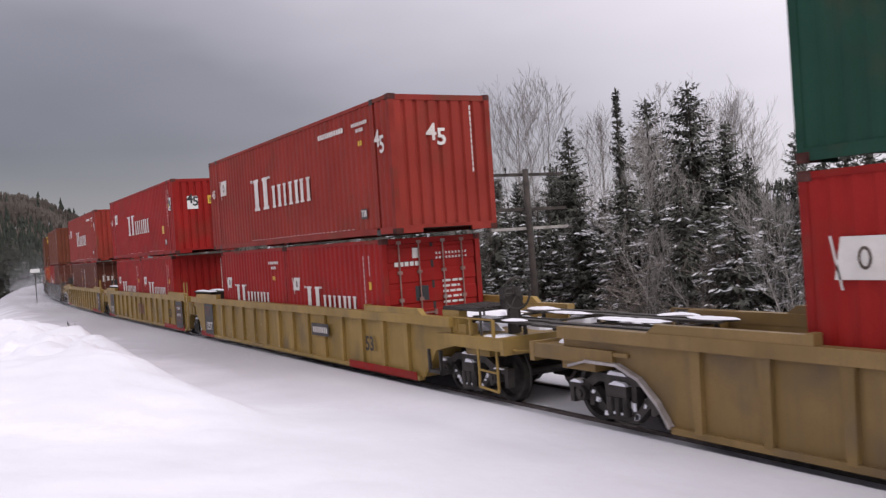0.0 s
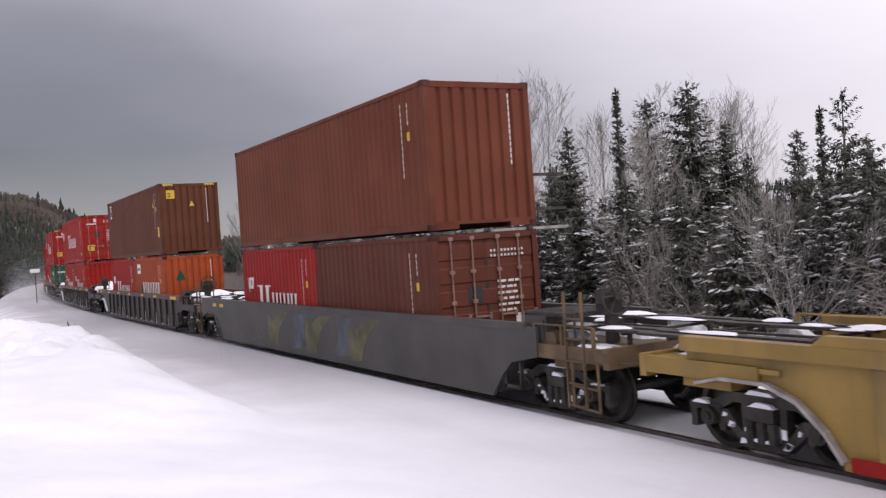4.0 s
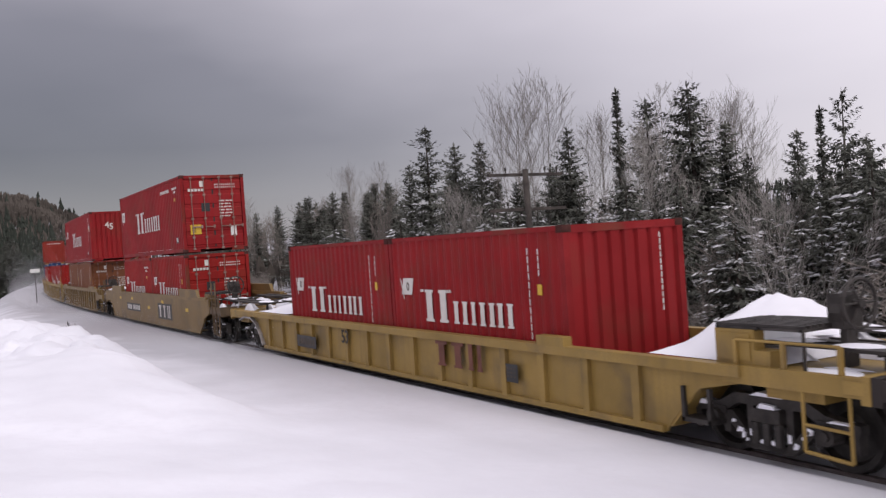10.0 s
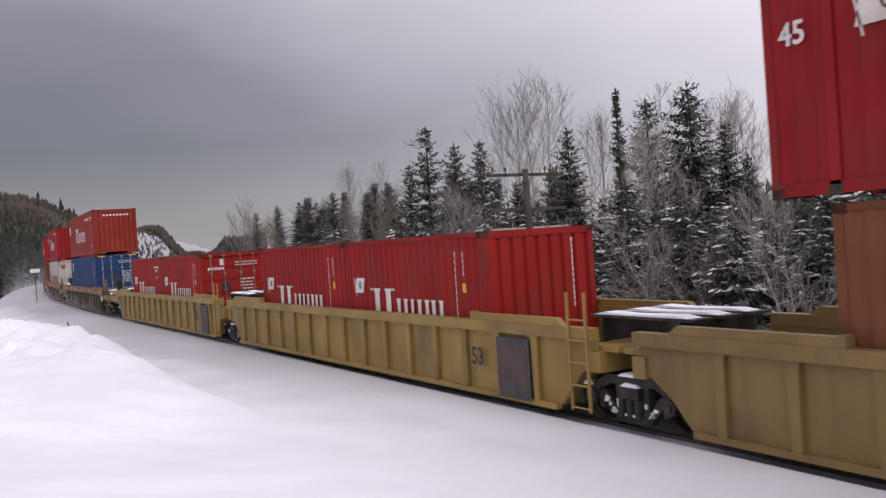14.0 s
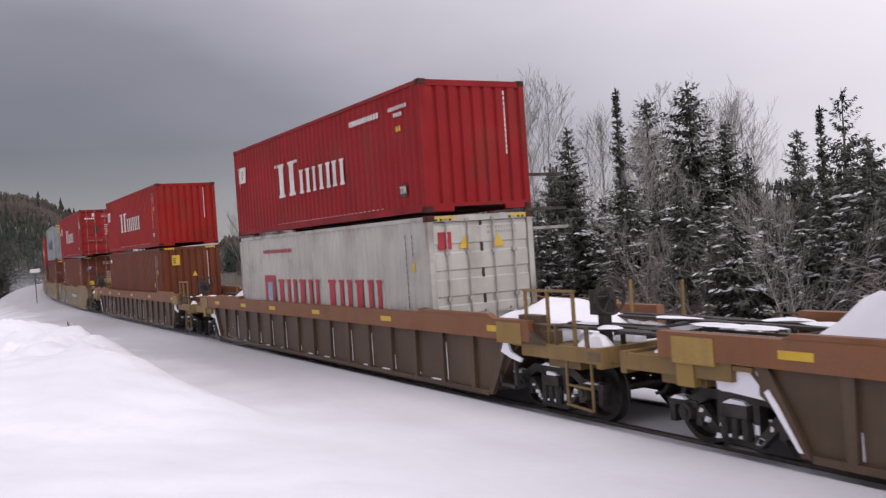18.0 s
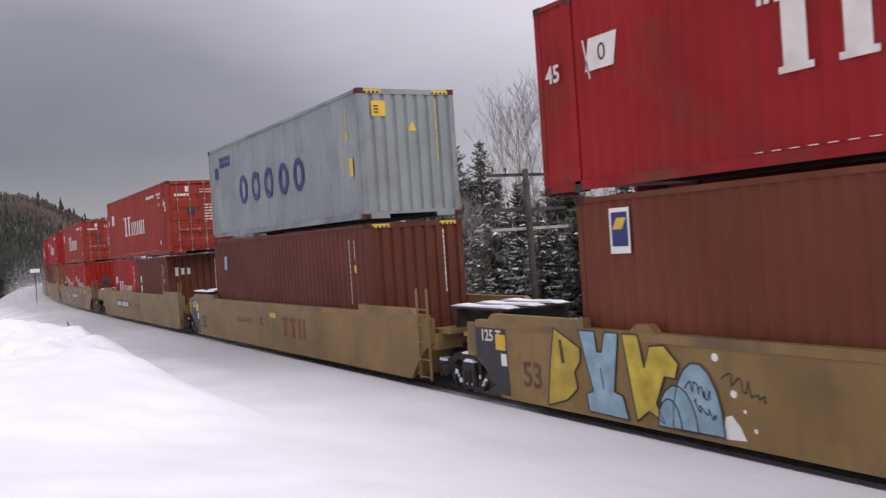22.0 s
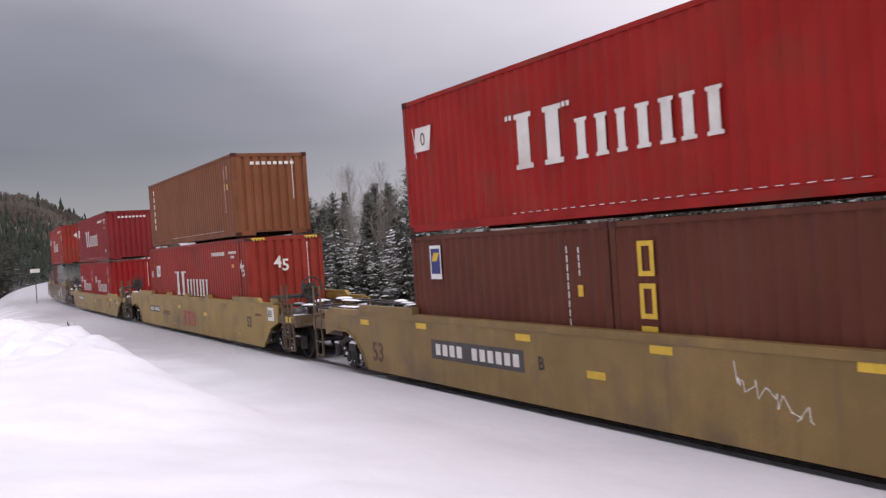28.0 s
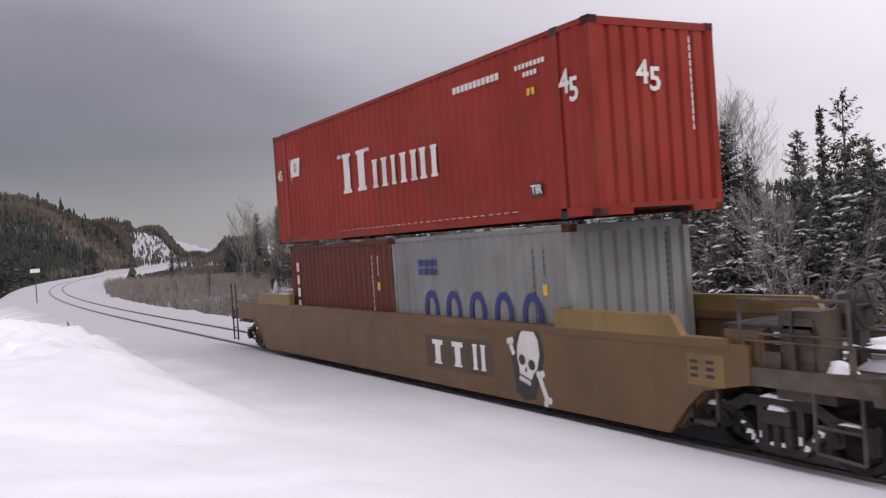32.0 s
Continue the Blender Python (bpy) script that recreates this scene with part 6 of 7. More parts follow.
for u, x, L, W, H, z, seed in ((-176.95, 8.85, 2.2, 2.3, 0.80, 1.19, 1), (-176.95, -8.0, 2.4, 2.3, 0.32, 1.19, 2), (-154.3, 8.1, 2.8, 2.3, 0.75, 1.19, 3), (-154.3, -8.0, 2.8, 2.3, 0.6, 1.19, 4),
                               (-131.2, 8.0, 2.6, 2.3, 0.65, 1.19, 5), (-131.2, -8.0, 2.6, 2.3, 0.6, 1.19, 6), (-108.35, 8.35, 2.0, 2.3, 0.48, 1.19, 7), (-108.35, -8.0, 2.4, 2.3, 0.45, 1.19, 8),
                               (-285.8, 8.0, 2.4, 2.2, 0.16, 1.19, 9), (-285.8, -8.0, 2.8, 2.3, 0.75, 1.19, 10), (-308.85, 8.3, 3.2, 2.4, 0.62, 1.19, 11), (-308.85, -8.0, 2.8, 2.3, 0.8, 1.19, 12),
                               (-332.1, -8.0, 2.6, 2.3, 0.7, 1.19, 13), (-24.3, 8.2, 2.4, 2.2, 0.35, 1.19, 14), (-223.8, 8.2, 2.4, 2.2, 0.35, 1.19, 15), (-394.8, -8.0, 2.6, 2.2, 0.4, 1.19, 16)):
    add_snow(u, x, L, W, H, z, seed)


# ---- woods ----
def flat_mesh(name, verts, faces, mat, shade=False):
    me = bpy.data.meshes.new(name)
    me.from_pydata(verts, [], faces)
    me.materials.append(mat)
    if shade:
        me.polygons.foreach_set("use_smooth", [True] * len(me.polygons))
    return me


def spruce_meshes(seed, height, width, thin=0.0, frost=0.5, gap=0.24, snow_top=0.6, power=0.66):
    """Trunk, needles and snow of a spruce: uneven whorls of boughs, each a spine hung with short pointed sprays."""
    rnd = random.Random(seed)
    bm = bmesh.new()
    rod(bm, (0, 0, -0.4), (0, 0, height * 0.5), 0.014 * height, 7, 0.009 * height)
    rod(bm, (0, 0, height * 0.5), (0, 0, height), 0.009 * height, 6, 0.006)
    trunk = bpy.data.meshes.new("trunk")
    bm.to_mesh(trunk)
    bm.free()
    trunk.materials.append(M_BARK)
    nv, nf, sv, sf = [], [], [], []

    def spray(p, way, side, length, wide):
        k = len(nv)
        q, m = p + way * length, p + way * length * 0.45
        for c in (p, m + side * wide, q, m - side * wide):
            nv.append((c.x, c.y, c.z))
        nf.append((k, k + 1, k + 2, k + 3))

    def clump(p, way, side, length, wide):
        """A low lumpy cushion of snow on a bough."""
        k = len(sv)
        top = p + way * length * 0.5
        sv.append((top.x, top.y, top.z + 0.035 + 0.1 * wide))
        for i in range(6):
            a = 6.283 * i / 6
            c = p + way * length * (0.5 + 0.55 * math.cos(a) * rnd.uniform(0.7, 1.1)) + side * wide * math.sin(a) * rnd.uniform(0.6, 1.1)
            sv.append((c.x, c.y, c.z + rnd.uniform(-0.03, 0.03)))
        for i in range(6):
            sf.append((k, k + 1 + i, k + 1 + (i + 1) % 6))

    z = height * rnd.uniform(0.05, 0.10)
    lop = rnd.uniform(0, 6.28)
    while z < height * 0.975:
        f = z / height
        reach = width * ((1 - f) ** power) + 0.06
        reach *= rnd.uniform(0.72, 1.15)
        if rnd.random() < thin:
            reach *= 0.55
        n = rnd.randint(5, 8) if f < 0.8 else rnd.randint(3, 5)
        a0 = rnd.uniform(0, 6.28)
        for i in range(n):
            a = a0 + 6.283 * i / n + rnd.uniform(-0.45, 0.45)
            r = reach * rnd.uniform(0.45, 1.2) * (1 + 0.15 * math.cos(a - lop))
            out = Vector((math.cos(a), math.sin(a), 0))
            side = Vector((-math.sin(a), math.cos(a), 0))
            rise = rnd.uniform(-0.38, -0.02) + 0.75 * max(0.0, f - 0.45)
            base = Vector((0, 0, z + rnd.uniform(-0.14, 0.14)))
            steps = max(3, int(r / 0.125))
            for j in range(steps):
                u = (j + 0.6) / steps
                # the spine droops, then lifts towards its tip
                p = base + out * (r * u) + Vector((0, 0, r * (rise * u + 0.22 * u * u)))
                w = (0.15 + 0.13 * r) * (1.1 - 0.75 * u)
                for sgn in (-1, 1):
                    way = (out * rnd.uniform(0.35, 0.9) + side * sgn * rnd.uniform(0.5, 1.0) + Vector((0, 0, rnd.uniform(-0.65, 0.12)))).normalized()
                    flat = Vector((-way.y, way.x, rnd.uniform(-0.8, 0.8)))
                    spray(p, way, flat, w * rnd.uniform(0.7, 1.4) + 0.05, 0.032 + 0.05 * w)
                if rnd.random() < 0.55:
                    way = (out * 0.5 + Vector((rnd.uniform(-0.3, 0.3), rnd.uniform(-0.3, 0.3), -0.9))).normalized()
                    spray(p, way, side, w * rnd.uniform(0.6, 1.0) + 0.07, 0.05)
            tip = base + out * (r * 0.9) + Vector((0, 0, r * (rise * 0.9 + 0.18)))
            spray(tip, (out + Vector((0, 0, 0.25))).normalized(), side, 0.16 + 0.05 * r, 0.045)
            if f < snow_top and rnd.random() < frost * (1.25 - f / snow_top):
                for _ in range(rnd.randint(2, 5)):
                    u = rnd.uniform(0.3, 1.0)
                    p = base + out * (r * u) + Vector((0, 0, r * (rise * u + 0.22 * u * u) + 0.02))
                    clump(p, (out + side * rnd.uniform(-0.9, 0.9) + Vector((0, 0, -0.2))).normalized(), side, rnd.uniform(0.12, 0.42), rnd.uniform(0.02, 0.06))
        z += gap * rnd.uniform(0.6, 1.4) * (1.0 - 0.45 * f)
    for _ in range(7):
        spray(Vector((0, 0, height * rnd.uniform(0.93, 0.975))), Vector((rnd.uniform(-0.5, 0.5), rnd.uniform(-0.5, 0.5), 1)).normalized(), Vector((1, 0, 0)), 0.24, 0.04)
    return trunk, flat_mesh("crown", nv, nf, M_NEEDLE), (flat_mesh("snow_load", sv, sf, M_FROST) if sv else None)


def aspen_meshes(seed, height, mat, crown=0.30, leaders=2, clear=0.38):
    """A tall leafless tree: straight forking stems, rising limbs curved upwards, and a rounded crown of fine twigs."""
    rnd = random.Random(seed)
    tv, tf, bv, bf = [], [], [], []

    def limb(vs, fs, a, b, r0, r1, n):
        q = (b - a).to_track_quat("Z", "Y")
        k = len(vs)
        for p, r in ((a, r0), (b, r1)):
            for i in range(n):
                vs.append(tuple(p + q @ Vector((r * math.cos(6.2832 * i / n), r * math.sin(6.2832 * i / n), 0))))
        for i in range(n):
            j = (i + 1) % n
            fs.append((k + i, k + j, k + n + j, k + n + i))

    def shoot(p, way, length, r, level, lift):
        steps = 5 if level == 2 else 3
        for s in range(steps):
            way = (way + Vector((rnd.uniform(-0.12, 0.12), rnd.uniform(-0.12, 0.12), lift))).normalized()
            q = p + way * (length / steps)
            r2 = max(0.005, r * 0.78)
            limb(bv, bf, p, q, r, r2, 3)
            p, r = q, r2
            if level and s:
                for _ in range(2 if level == 1 or rnd.random() < 0.35 else 1):
                    a = rnd.uniform(0, 6.283)
                    w = (way + Vector((math.cos(a), math.sin(a), rnd.uniform(-0.1, 0.3))) * rnd.uniform(0.45, 0.8)).normalized()
                    shoot(p, w, length * rnd.uniform(0.30, 0.50), max(0.0055, r * 0.6), level - 1, 0.10)

    base = Vector((0, 0, -0.4))
    fork = Vector((rnd.uniform(-0.1, 0.1), rnd.uniform(-0.1, 0.1), height * clear * 0.55))
    r0 = height * 0.0085
    limb(tv, tf, base, fork, r0 * 1.15, r0 * 0.92, 8)
    a0 = rnd.uniform(0, 6.283)
    for m in range(leaders):
        a = a0 + 6.283 * m / leaders
        off = Vector((math.cos(a), math.sin(a), 0)) * height * (0.055 if leaders > 1 else 0.0)
        peak = height * (1.0 if m == 0 else rnd.uniform(0.86, 0.96))
        p, r = fork, r0 * (0.9 if m == 0 else 0.66)
        n = 9
        for i in range(n):
            u = (i + 1) / n
            q = fork + off * (1.7 * u - 0.6 * u * u) + Vector((rnd.uniform(-0.05, 0.05), rnd.uniform(-0.05, 0.05), (peak - fork.z) * u))
            r2 = max(0.008, r * 0.80)
            limb(tv if u < 0.6 else bv, tf if u < 0.6 else bf, p, q, r, r2, 6 if u < 0.6 else 4)
            f = q.z / height
            if f > clear:
                env = math.sin(min(1.0, (1.06 - f) / (1.06 - clear)) * 2.3) ** 0.8
                for _ in range(3 if f < 0.9 else 6):
                    a = rnd.uniform(0, 6.283)
                    c = p.lerp(q, rnd.random())
                    tilt = rnd.uniform(0.45, 0.95)
                    shoot(c, Vector((math.cos(a) * tilt, math.sin(a) * tilt, 1.0)).normalized(), height * crown * rnd.uniform(0.55, 1.0) * max(0.25, env), max(0.012, r2 * 0.55), 2, 0.07)
            p, r = q, r2
    return flat_mesh("trunk", tv, tf, mat, True), flat_mesh("crown", bv, bf, mat, True), None


def bare_tree_meshes(seed, height, spread, mat, lean=0.0, levels=5, upright=0.55):
    """Trunk and crown of a leafless tree: forking tapered limbs down to fine twigs."""
    rnd = random.Random(seed)
    tv, tf, bv, bf = [], [], [], []

    def limb(vs, fs, a, b, r0, r1, n):
        q = (b - a).to_track_quat("Z", "Y")
        k = len(vs)
        for p, r in ((a, r0), (b, r1)):
            for i in range(n):
                vs.append(tuple(p + q @ Vector((r * math.cos(6.2832 * i / n), r * math.sin(6.2832 * i / n), 0))))
        for i in range(n):
            j = (i + 1) % n
            fs.append((k + i, k + j, k + n + j, k + n + i))

    def grow(p, way, length, r, level):
        steps = 3 if level > 1 else 2
        for s in range(steps):
            w = (way + Vector((rnd.uniform(-1, 1), rnd.uniform(-1, 1), rnd.uniform(-0.4, 0.9))) * 0.16).normalized()
            q = p + w * length / steps
            r2 = r * (1 - 0.25 / steps * 1.4)
            limb(bv, bf, p, q, r, r2, 4 if level > 2 else 3)
            p, way, r = q, w, r2
            if level > 0 and (s > 0 or level < levels):
                for _ in range(2 if level > 1 else 3):
                    a = rnd.uniform(0, 6.283)
                    out = Vector((math.cos(a), math.sin(a), 0))
                    w2 = (way * upright + out * rnd.uniform(0.35, 0.75) * spread + Vector((0, 0, 0.18))).normalized()
                    grow(p, w2, length * rnd.uniform(0.5, 0.72), max(0.011, r * 0.62), level - 1)

    p = Vector((0, 0, -0.4))
    way = Vector((lean, 0, 1)).normalized()
    r = height * 0.0085
    clear = height * 0.32
    for s in range(4):
        w = (way + Vector((rnd.uniform(-1, 1), rnd.uniform(-1, 1), 0)) * 0.035).normalized()
        q = p + w * (clear + 0.4) / 4
        limb(tv, tf, p, q, r, r * 0.94, 6)
        p, r = q, r * 0.94
    grow(p, way, height * 0.36, r, levels - 2)
    for _ in range(4):
        a = rnd.uniform(0, 6.283)
        grow(p - way * rnd.uniform(0, clear * 0.4), Vector((math.cos(a) * 0.5 * spread, math.sin(a) * 0.5 * spread, 0.8)).normalized(), height * 0.26, r * 0.5, levels - 3)
    return flat_mesh("trunk", tv, tf, mat, True), flat_mesh("crown", bv, bf, mat, True), None


SPRUCE = [spruce_meshes(11, 10.0, 2.5, frost=0.30, gap=0.20), spruce_meshes(12, 10.0, 2.15, frost=0.25, gap=0.20), spruce_meshes(13, 10.0, 2.4, 0.3, frost=0.25, gap=0.24), spruce_meshes(14, 10.0, 1.5, 0.2, frost=0.2, gap=0.2)]
SNOWY = [spruce_meshes(21, 6.0, 1.7, frost=0.75, snow_top=1.0), spruce_meshes(22, 6.0, 2.0, 0.25, frost=0.85, gap=0.30, snow_top=1.05), spruce_meshes(23, 6.0, 1.5, frost=0.4, snow_top=0.9)]
SPIRE = [spruce_meshes(31, 10.0, 0.80, 0.2, frost=0.1, gap=0.2, power=0.8)]
OPEN_SPRUCE = [spruce_meshes(15, 10.0, 2.9, 0.15, frost=0.2, gap=0.36)]
BARE = [bare_tree_meshes(41, 12.0, 0.75, M_TWIG), bare_tree_meshes(42, 12.0, 0.9, M_TWIG), bare_tree_meshes(43, 12.0, 0.6, M_TWIG)]
TALL_BARE = [aspen_meshes(44, 12.0, M_ASPEN, 0.34, 3), aspen_meshes(45, 12.0, M_ASPEN, 0.30, 2), aspen_meshes(46, 12.0, M_ASPEN, 0.27, 1)]
BIRCH = [aspen_meshes(51, 9.0, M_BIRCH, 0.22, 1, 0.45), aspen_meshes(52, 9.0, M_BIRCH, 0.25, 2, 0.3)]
SHRUB = [bare_tree_meshes(61, 4.0, 1.3, M_TWIG, levels=5, upright=0.4), bare_tree_meshes(62, 4.0, 1.5, M_TWIG, levels=5, upright=0.3)]


def tallness(meshes):
    return max(max(v.co.z for v in me.vertices) for me in meshes if me)


def plant(meshes, name, x, y, scale, label, category, group, turn, wide=1.0, lean=(0, 0), z=None):
    trunk, crown, snow = meshes
    t = new(name)
    tagged(t, label, category, group)
    t.matrix_basis = Matrix.LocRotScale((x, y, ground_z(x, y) if z is None else z), Euler((radians(lean[0]), radians(lean[1]), turn)), (scale * wide, scale * wide, scale))
    for n, me in (("trunk", trunk), ("crown", crown), ("snow_load", snow)):
        if me:
            ob = new(n, me)
            ob.parent = t
            if n == "snow_load":
                ob["kind"] = "stuff"
    return t


TALL = [tallness(m) for m in TALL_BARE]


def woods():
    rnd = random.Random(5)
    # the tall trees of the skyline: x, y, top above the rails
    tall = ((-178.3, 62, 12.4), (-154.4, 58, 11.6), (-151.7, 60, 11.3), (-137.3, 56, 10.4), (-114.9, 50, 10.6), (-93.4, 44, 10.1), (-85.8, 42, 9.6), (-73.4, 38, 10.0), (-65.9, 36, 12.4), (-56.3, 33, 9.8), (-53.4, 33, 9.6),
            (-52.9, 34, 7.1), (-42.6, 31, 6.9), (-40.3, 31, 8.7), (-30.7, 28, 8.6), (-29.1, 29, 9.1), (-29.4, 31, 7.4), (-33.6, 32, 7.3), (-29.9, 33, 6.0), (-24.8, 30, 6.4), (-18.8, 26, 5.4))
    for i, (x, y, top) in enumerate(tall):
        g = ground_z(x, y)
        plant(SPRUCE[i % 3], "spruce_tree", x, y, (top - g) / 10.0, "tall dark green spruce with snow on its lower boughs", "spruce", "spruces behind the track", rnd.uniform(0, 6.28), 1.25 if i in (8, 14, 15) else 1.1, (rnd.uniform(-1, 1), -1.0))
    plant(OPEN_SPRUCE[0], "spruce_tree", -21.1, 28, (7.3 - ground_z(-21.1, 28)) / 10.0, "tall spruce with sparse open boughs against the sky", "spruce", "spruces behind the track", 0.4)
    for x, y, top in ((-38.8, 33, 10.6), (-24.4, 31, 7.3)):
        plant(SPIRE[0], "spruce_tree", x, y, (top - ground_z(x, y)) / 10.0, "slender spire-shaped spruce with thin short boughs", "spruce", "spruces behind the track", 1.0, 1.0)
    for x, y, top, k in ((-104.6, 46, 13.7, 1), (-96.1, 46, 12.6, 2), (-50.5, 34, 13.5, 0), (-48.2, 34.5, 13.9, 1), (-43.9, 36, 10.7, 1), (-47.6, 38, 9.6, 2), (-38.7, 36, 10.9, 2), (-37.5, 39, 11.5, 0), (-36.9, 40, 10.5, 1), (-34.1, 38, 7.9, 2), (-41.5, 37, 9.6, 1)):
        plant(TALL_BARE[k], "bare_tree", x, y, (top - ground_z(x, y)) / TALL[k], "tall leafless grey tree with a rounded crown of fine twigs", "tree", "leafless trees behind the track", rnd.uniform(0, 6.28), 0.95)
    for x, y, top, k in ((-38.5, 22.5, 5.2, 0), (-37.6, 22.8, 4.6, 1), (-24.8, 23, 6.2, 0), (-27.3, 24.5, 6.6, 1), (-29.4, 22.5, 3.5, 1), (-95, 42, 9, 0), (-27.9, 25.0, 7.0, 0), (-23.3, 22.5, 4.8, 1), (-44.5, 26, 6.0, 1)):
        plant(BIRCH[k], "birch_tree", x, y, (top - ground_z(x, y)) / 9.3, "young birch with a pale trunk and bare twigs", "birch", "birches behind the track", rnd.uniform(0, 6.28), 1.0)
    # the wood behind them
    n = 0
    while n < 150:
        az, y = rnd.uniform(17, 64), rnd.uniform(30, 66)
        x = -y / math.tan(radians(az))
        if x < -190:
            continue
        n += 1
        top = min(0.105 * math.hypot(x, y) * rnd.uniform(0.5, 0.95), 9.5) + (0.6 if az > 20 else 0)
        if 46.5 < az < 50.3:
            top *= 0.5
        s = (top - ground_z(x, y))
        if rnd.random() < (0.72 if az > 27 else 0.45):
            plant(SPRUCE[rnd.randrange(4)], "spruce_tree", x, y, s / 10.0, "dark green spruce in the wood", "spruce", "spruces of the wood", rnd.uniform(0, 6.28), rnd.uniform(0.95, 1.35), (rnd.uniform(-2, 2), rnd.uniform(-2, 2)))
        else:
            plant(BARE[rnd.randrange(3)], "bare_tree", x, y, s / 11.5, "leafless grey-brown tree in the wood", "tree", "leafless trees of the wood", rnd.uniform(0, 6.28), rnd.uniform(0.8, 1.1))
    # snow-laden young growth at the wood's edge
    for i in range(175):
        az, y = rnd.uniform(22, 64), rnd.uniform(20.5, 31)
        x = -y / math.tan(radians(az))
        plant(SNOWY[rnd.randrange(3)], "young_spruce", x, y, rnd.uniform(0.6, 1.15) * (0.8 if 46 < az < 51 else 1.0), "young spruce with snow-laden boughs", "spruce", "young spruces at the wood's edge", rnd.uniform(0, 6.28), rnd.uniform(0.95, 1.35))
    for i in range(34):
        az, y = rnd.uniform(16, 64), rnd.uniform(19, 29)
        x = -y / math.tan(radians(az))
        plant(SHRUB[rnd.randrange(2)], "bare_shrub", x, y, rnd.uniform(0.5, 1.25), "leafless brown shrub standing in snow", "shrub", "shrubs at the wood's edge", rnd.uniform(0, 6.28), rnd.uniform(0.9, 1.3))
    for i in range(26):
        az, y = rnd.uniform(30, 63), rnd.uniform(19.5, 26)
        x = -y / math.tan(radians(az))
        plant(BIRCH[i % 2], "birch_tree", x, y, rnd.uniform(0.35, 0.75), "leaning pale birch stem at the wood's edge", "birch", "leaning birches", rnd.uniform(0, 6.28), 1.0, (rnd.uniform(-14, 14), rnd.choice((-1, 1)) * rnd.uniform(12, 48)))
    for i in range(9):
        az, y = rnd.uniform(30, 64), rnd.uniform(20, 25)
        x = -y / math.tan(radians(az))
        plant(BARE[rnd.randrange(3)], "bare_shrub", x, y, rnd.uniform(0.28, 0.5), "thicket of leafless grey-brown stems", "shrub", "thickets at the wood's edge", rnd.uniform(0, 6.28), rnd.uniform(1.0, 1.5))
    # scrub in the hollow inside the bend, and spruces along the outside of it
    for i in range(190):
        az, r = rnd.uniform(9.0, 18.5), rnd.uniform(75, 240)
        x, y = -r * math.cos(radians(az)), r * math.sin(radians(az))
        if -side_of(x, y)[0] < 6:
            continue
        plant(SHRUB[rnd.randrange(2)], "bare_shrub", x, y, min(rnd.uniform(0.4, 0.95), max(0.25, (5.0 - 0.0157 * r) / 4.2)), "leafless grey scrub in the hollow", "shrub", "scrub in the hollow", rnd.uniform(0, 6.28))
    for az, r, h in ((12.9, 190, 8), (13.3, 175, 7), (15.0, 120, 3.5)):
        x, y = -r * math.cos(radians(az)), r * math.sin(radians(az))
        plant(SPRUCE[rnd.randrange(4)], "spruce_tree", x, y, h / 10, "lone spruce in the hollow", "spruce", "spruces in the hollow", rnd.uniform(0, 6.28))
    for i in range(60):
        az, r = rnd.uniform(-1.5, 10.0), rnd.uniform(165, 240)
        x, y = -r * math.cos(radians(az)), r * math.sin(radians(az))
        if side_of(x, y)[0] < 12:
            continue
        plant(SPRUCE[rnd.randrange(4)], "spruce_tree", x, y, rnd.uniform(0.9, 1.4), "dark spruce at the foot of the hill", "spruce", "spruces below the hill", rnd.uniform(0, 6.28), 1.15)
    for i in range(110):
        s = rnd.uniform(-560, -105) if i % 2 else rnd.uniform(-300, -105)
        tx, ty, a = track(s)
        d = rnd.uniform(9, 34)
        x, y = tx - d * math.sin(a), ty - d * math.cos(a)
        plant(SPRUCE[rnd.randrange(4)], "spruce_tree", x, y, rnd.uniform(0.5, 1.15) * (0.5 if s < -230 else 1.0), "dark spruce on the outer side of the bend", "spruce", "spruces outside the bend", rnd.uniform(0, 6.28), 1.1)


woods()


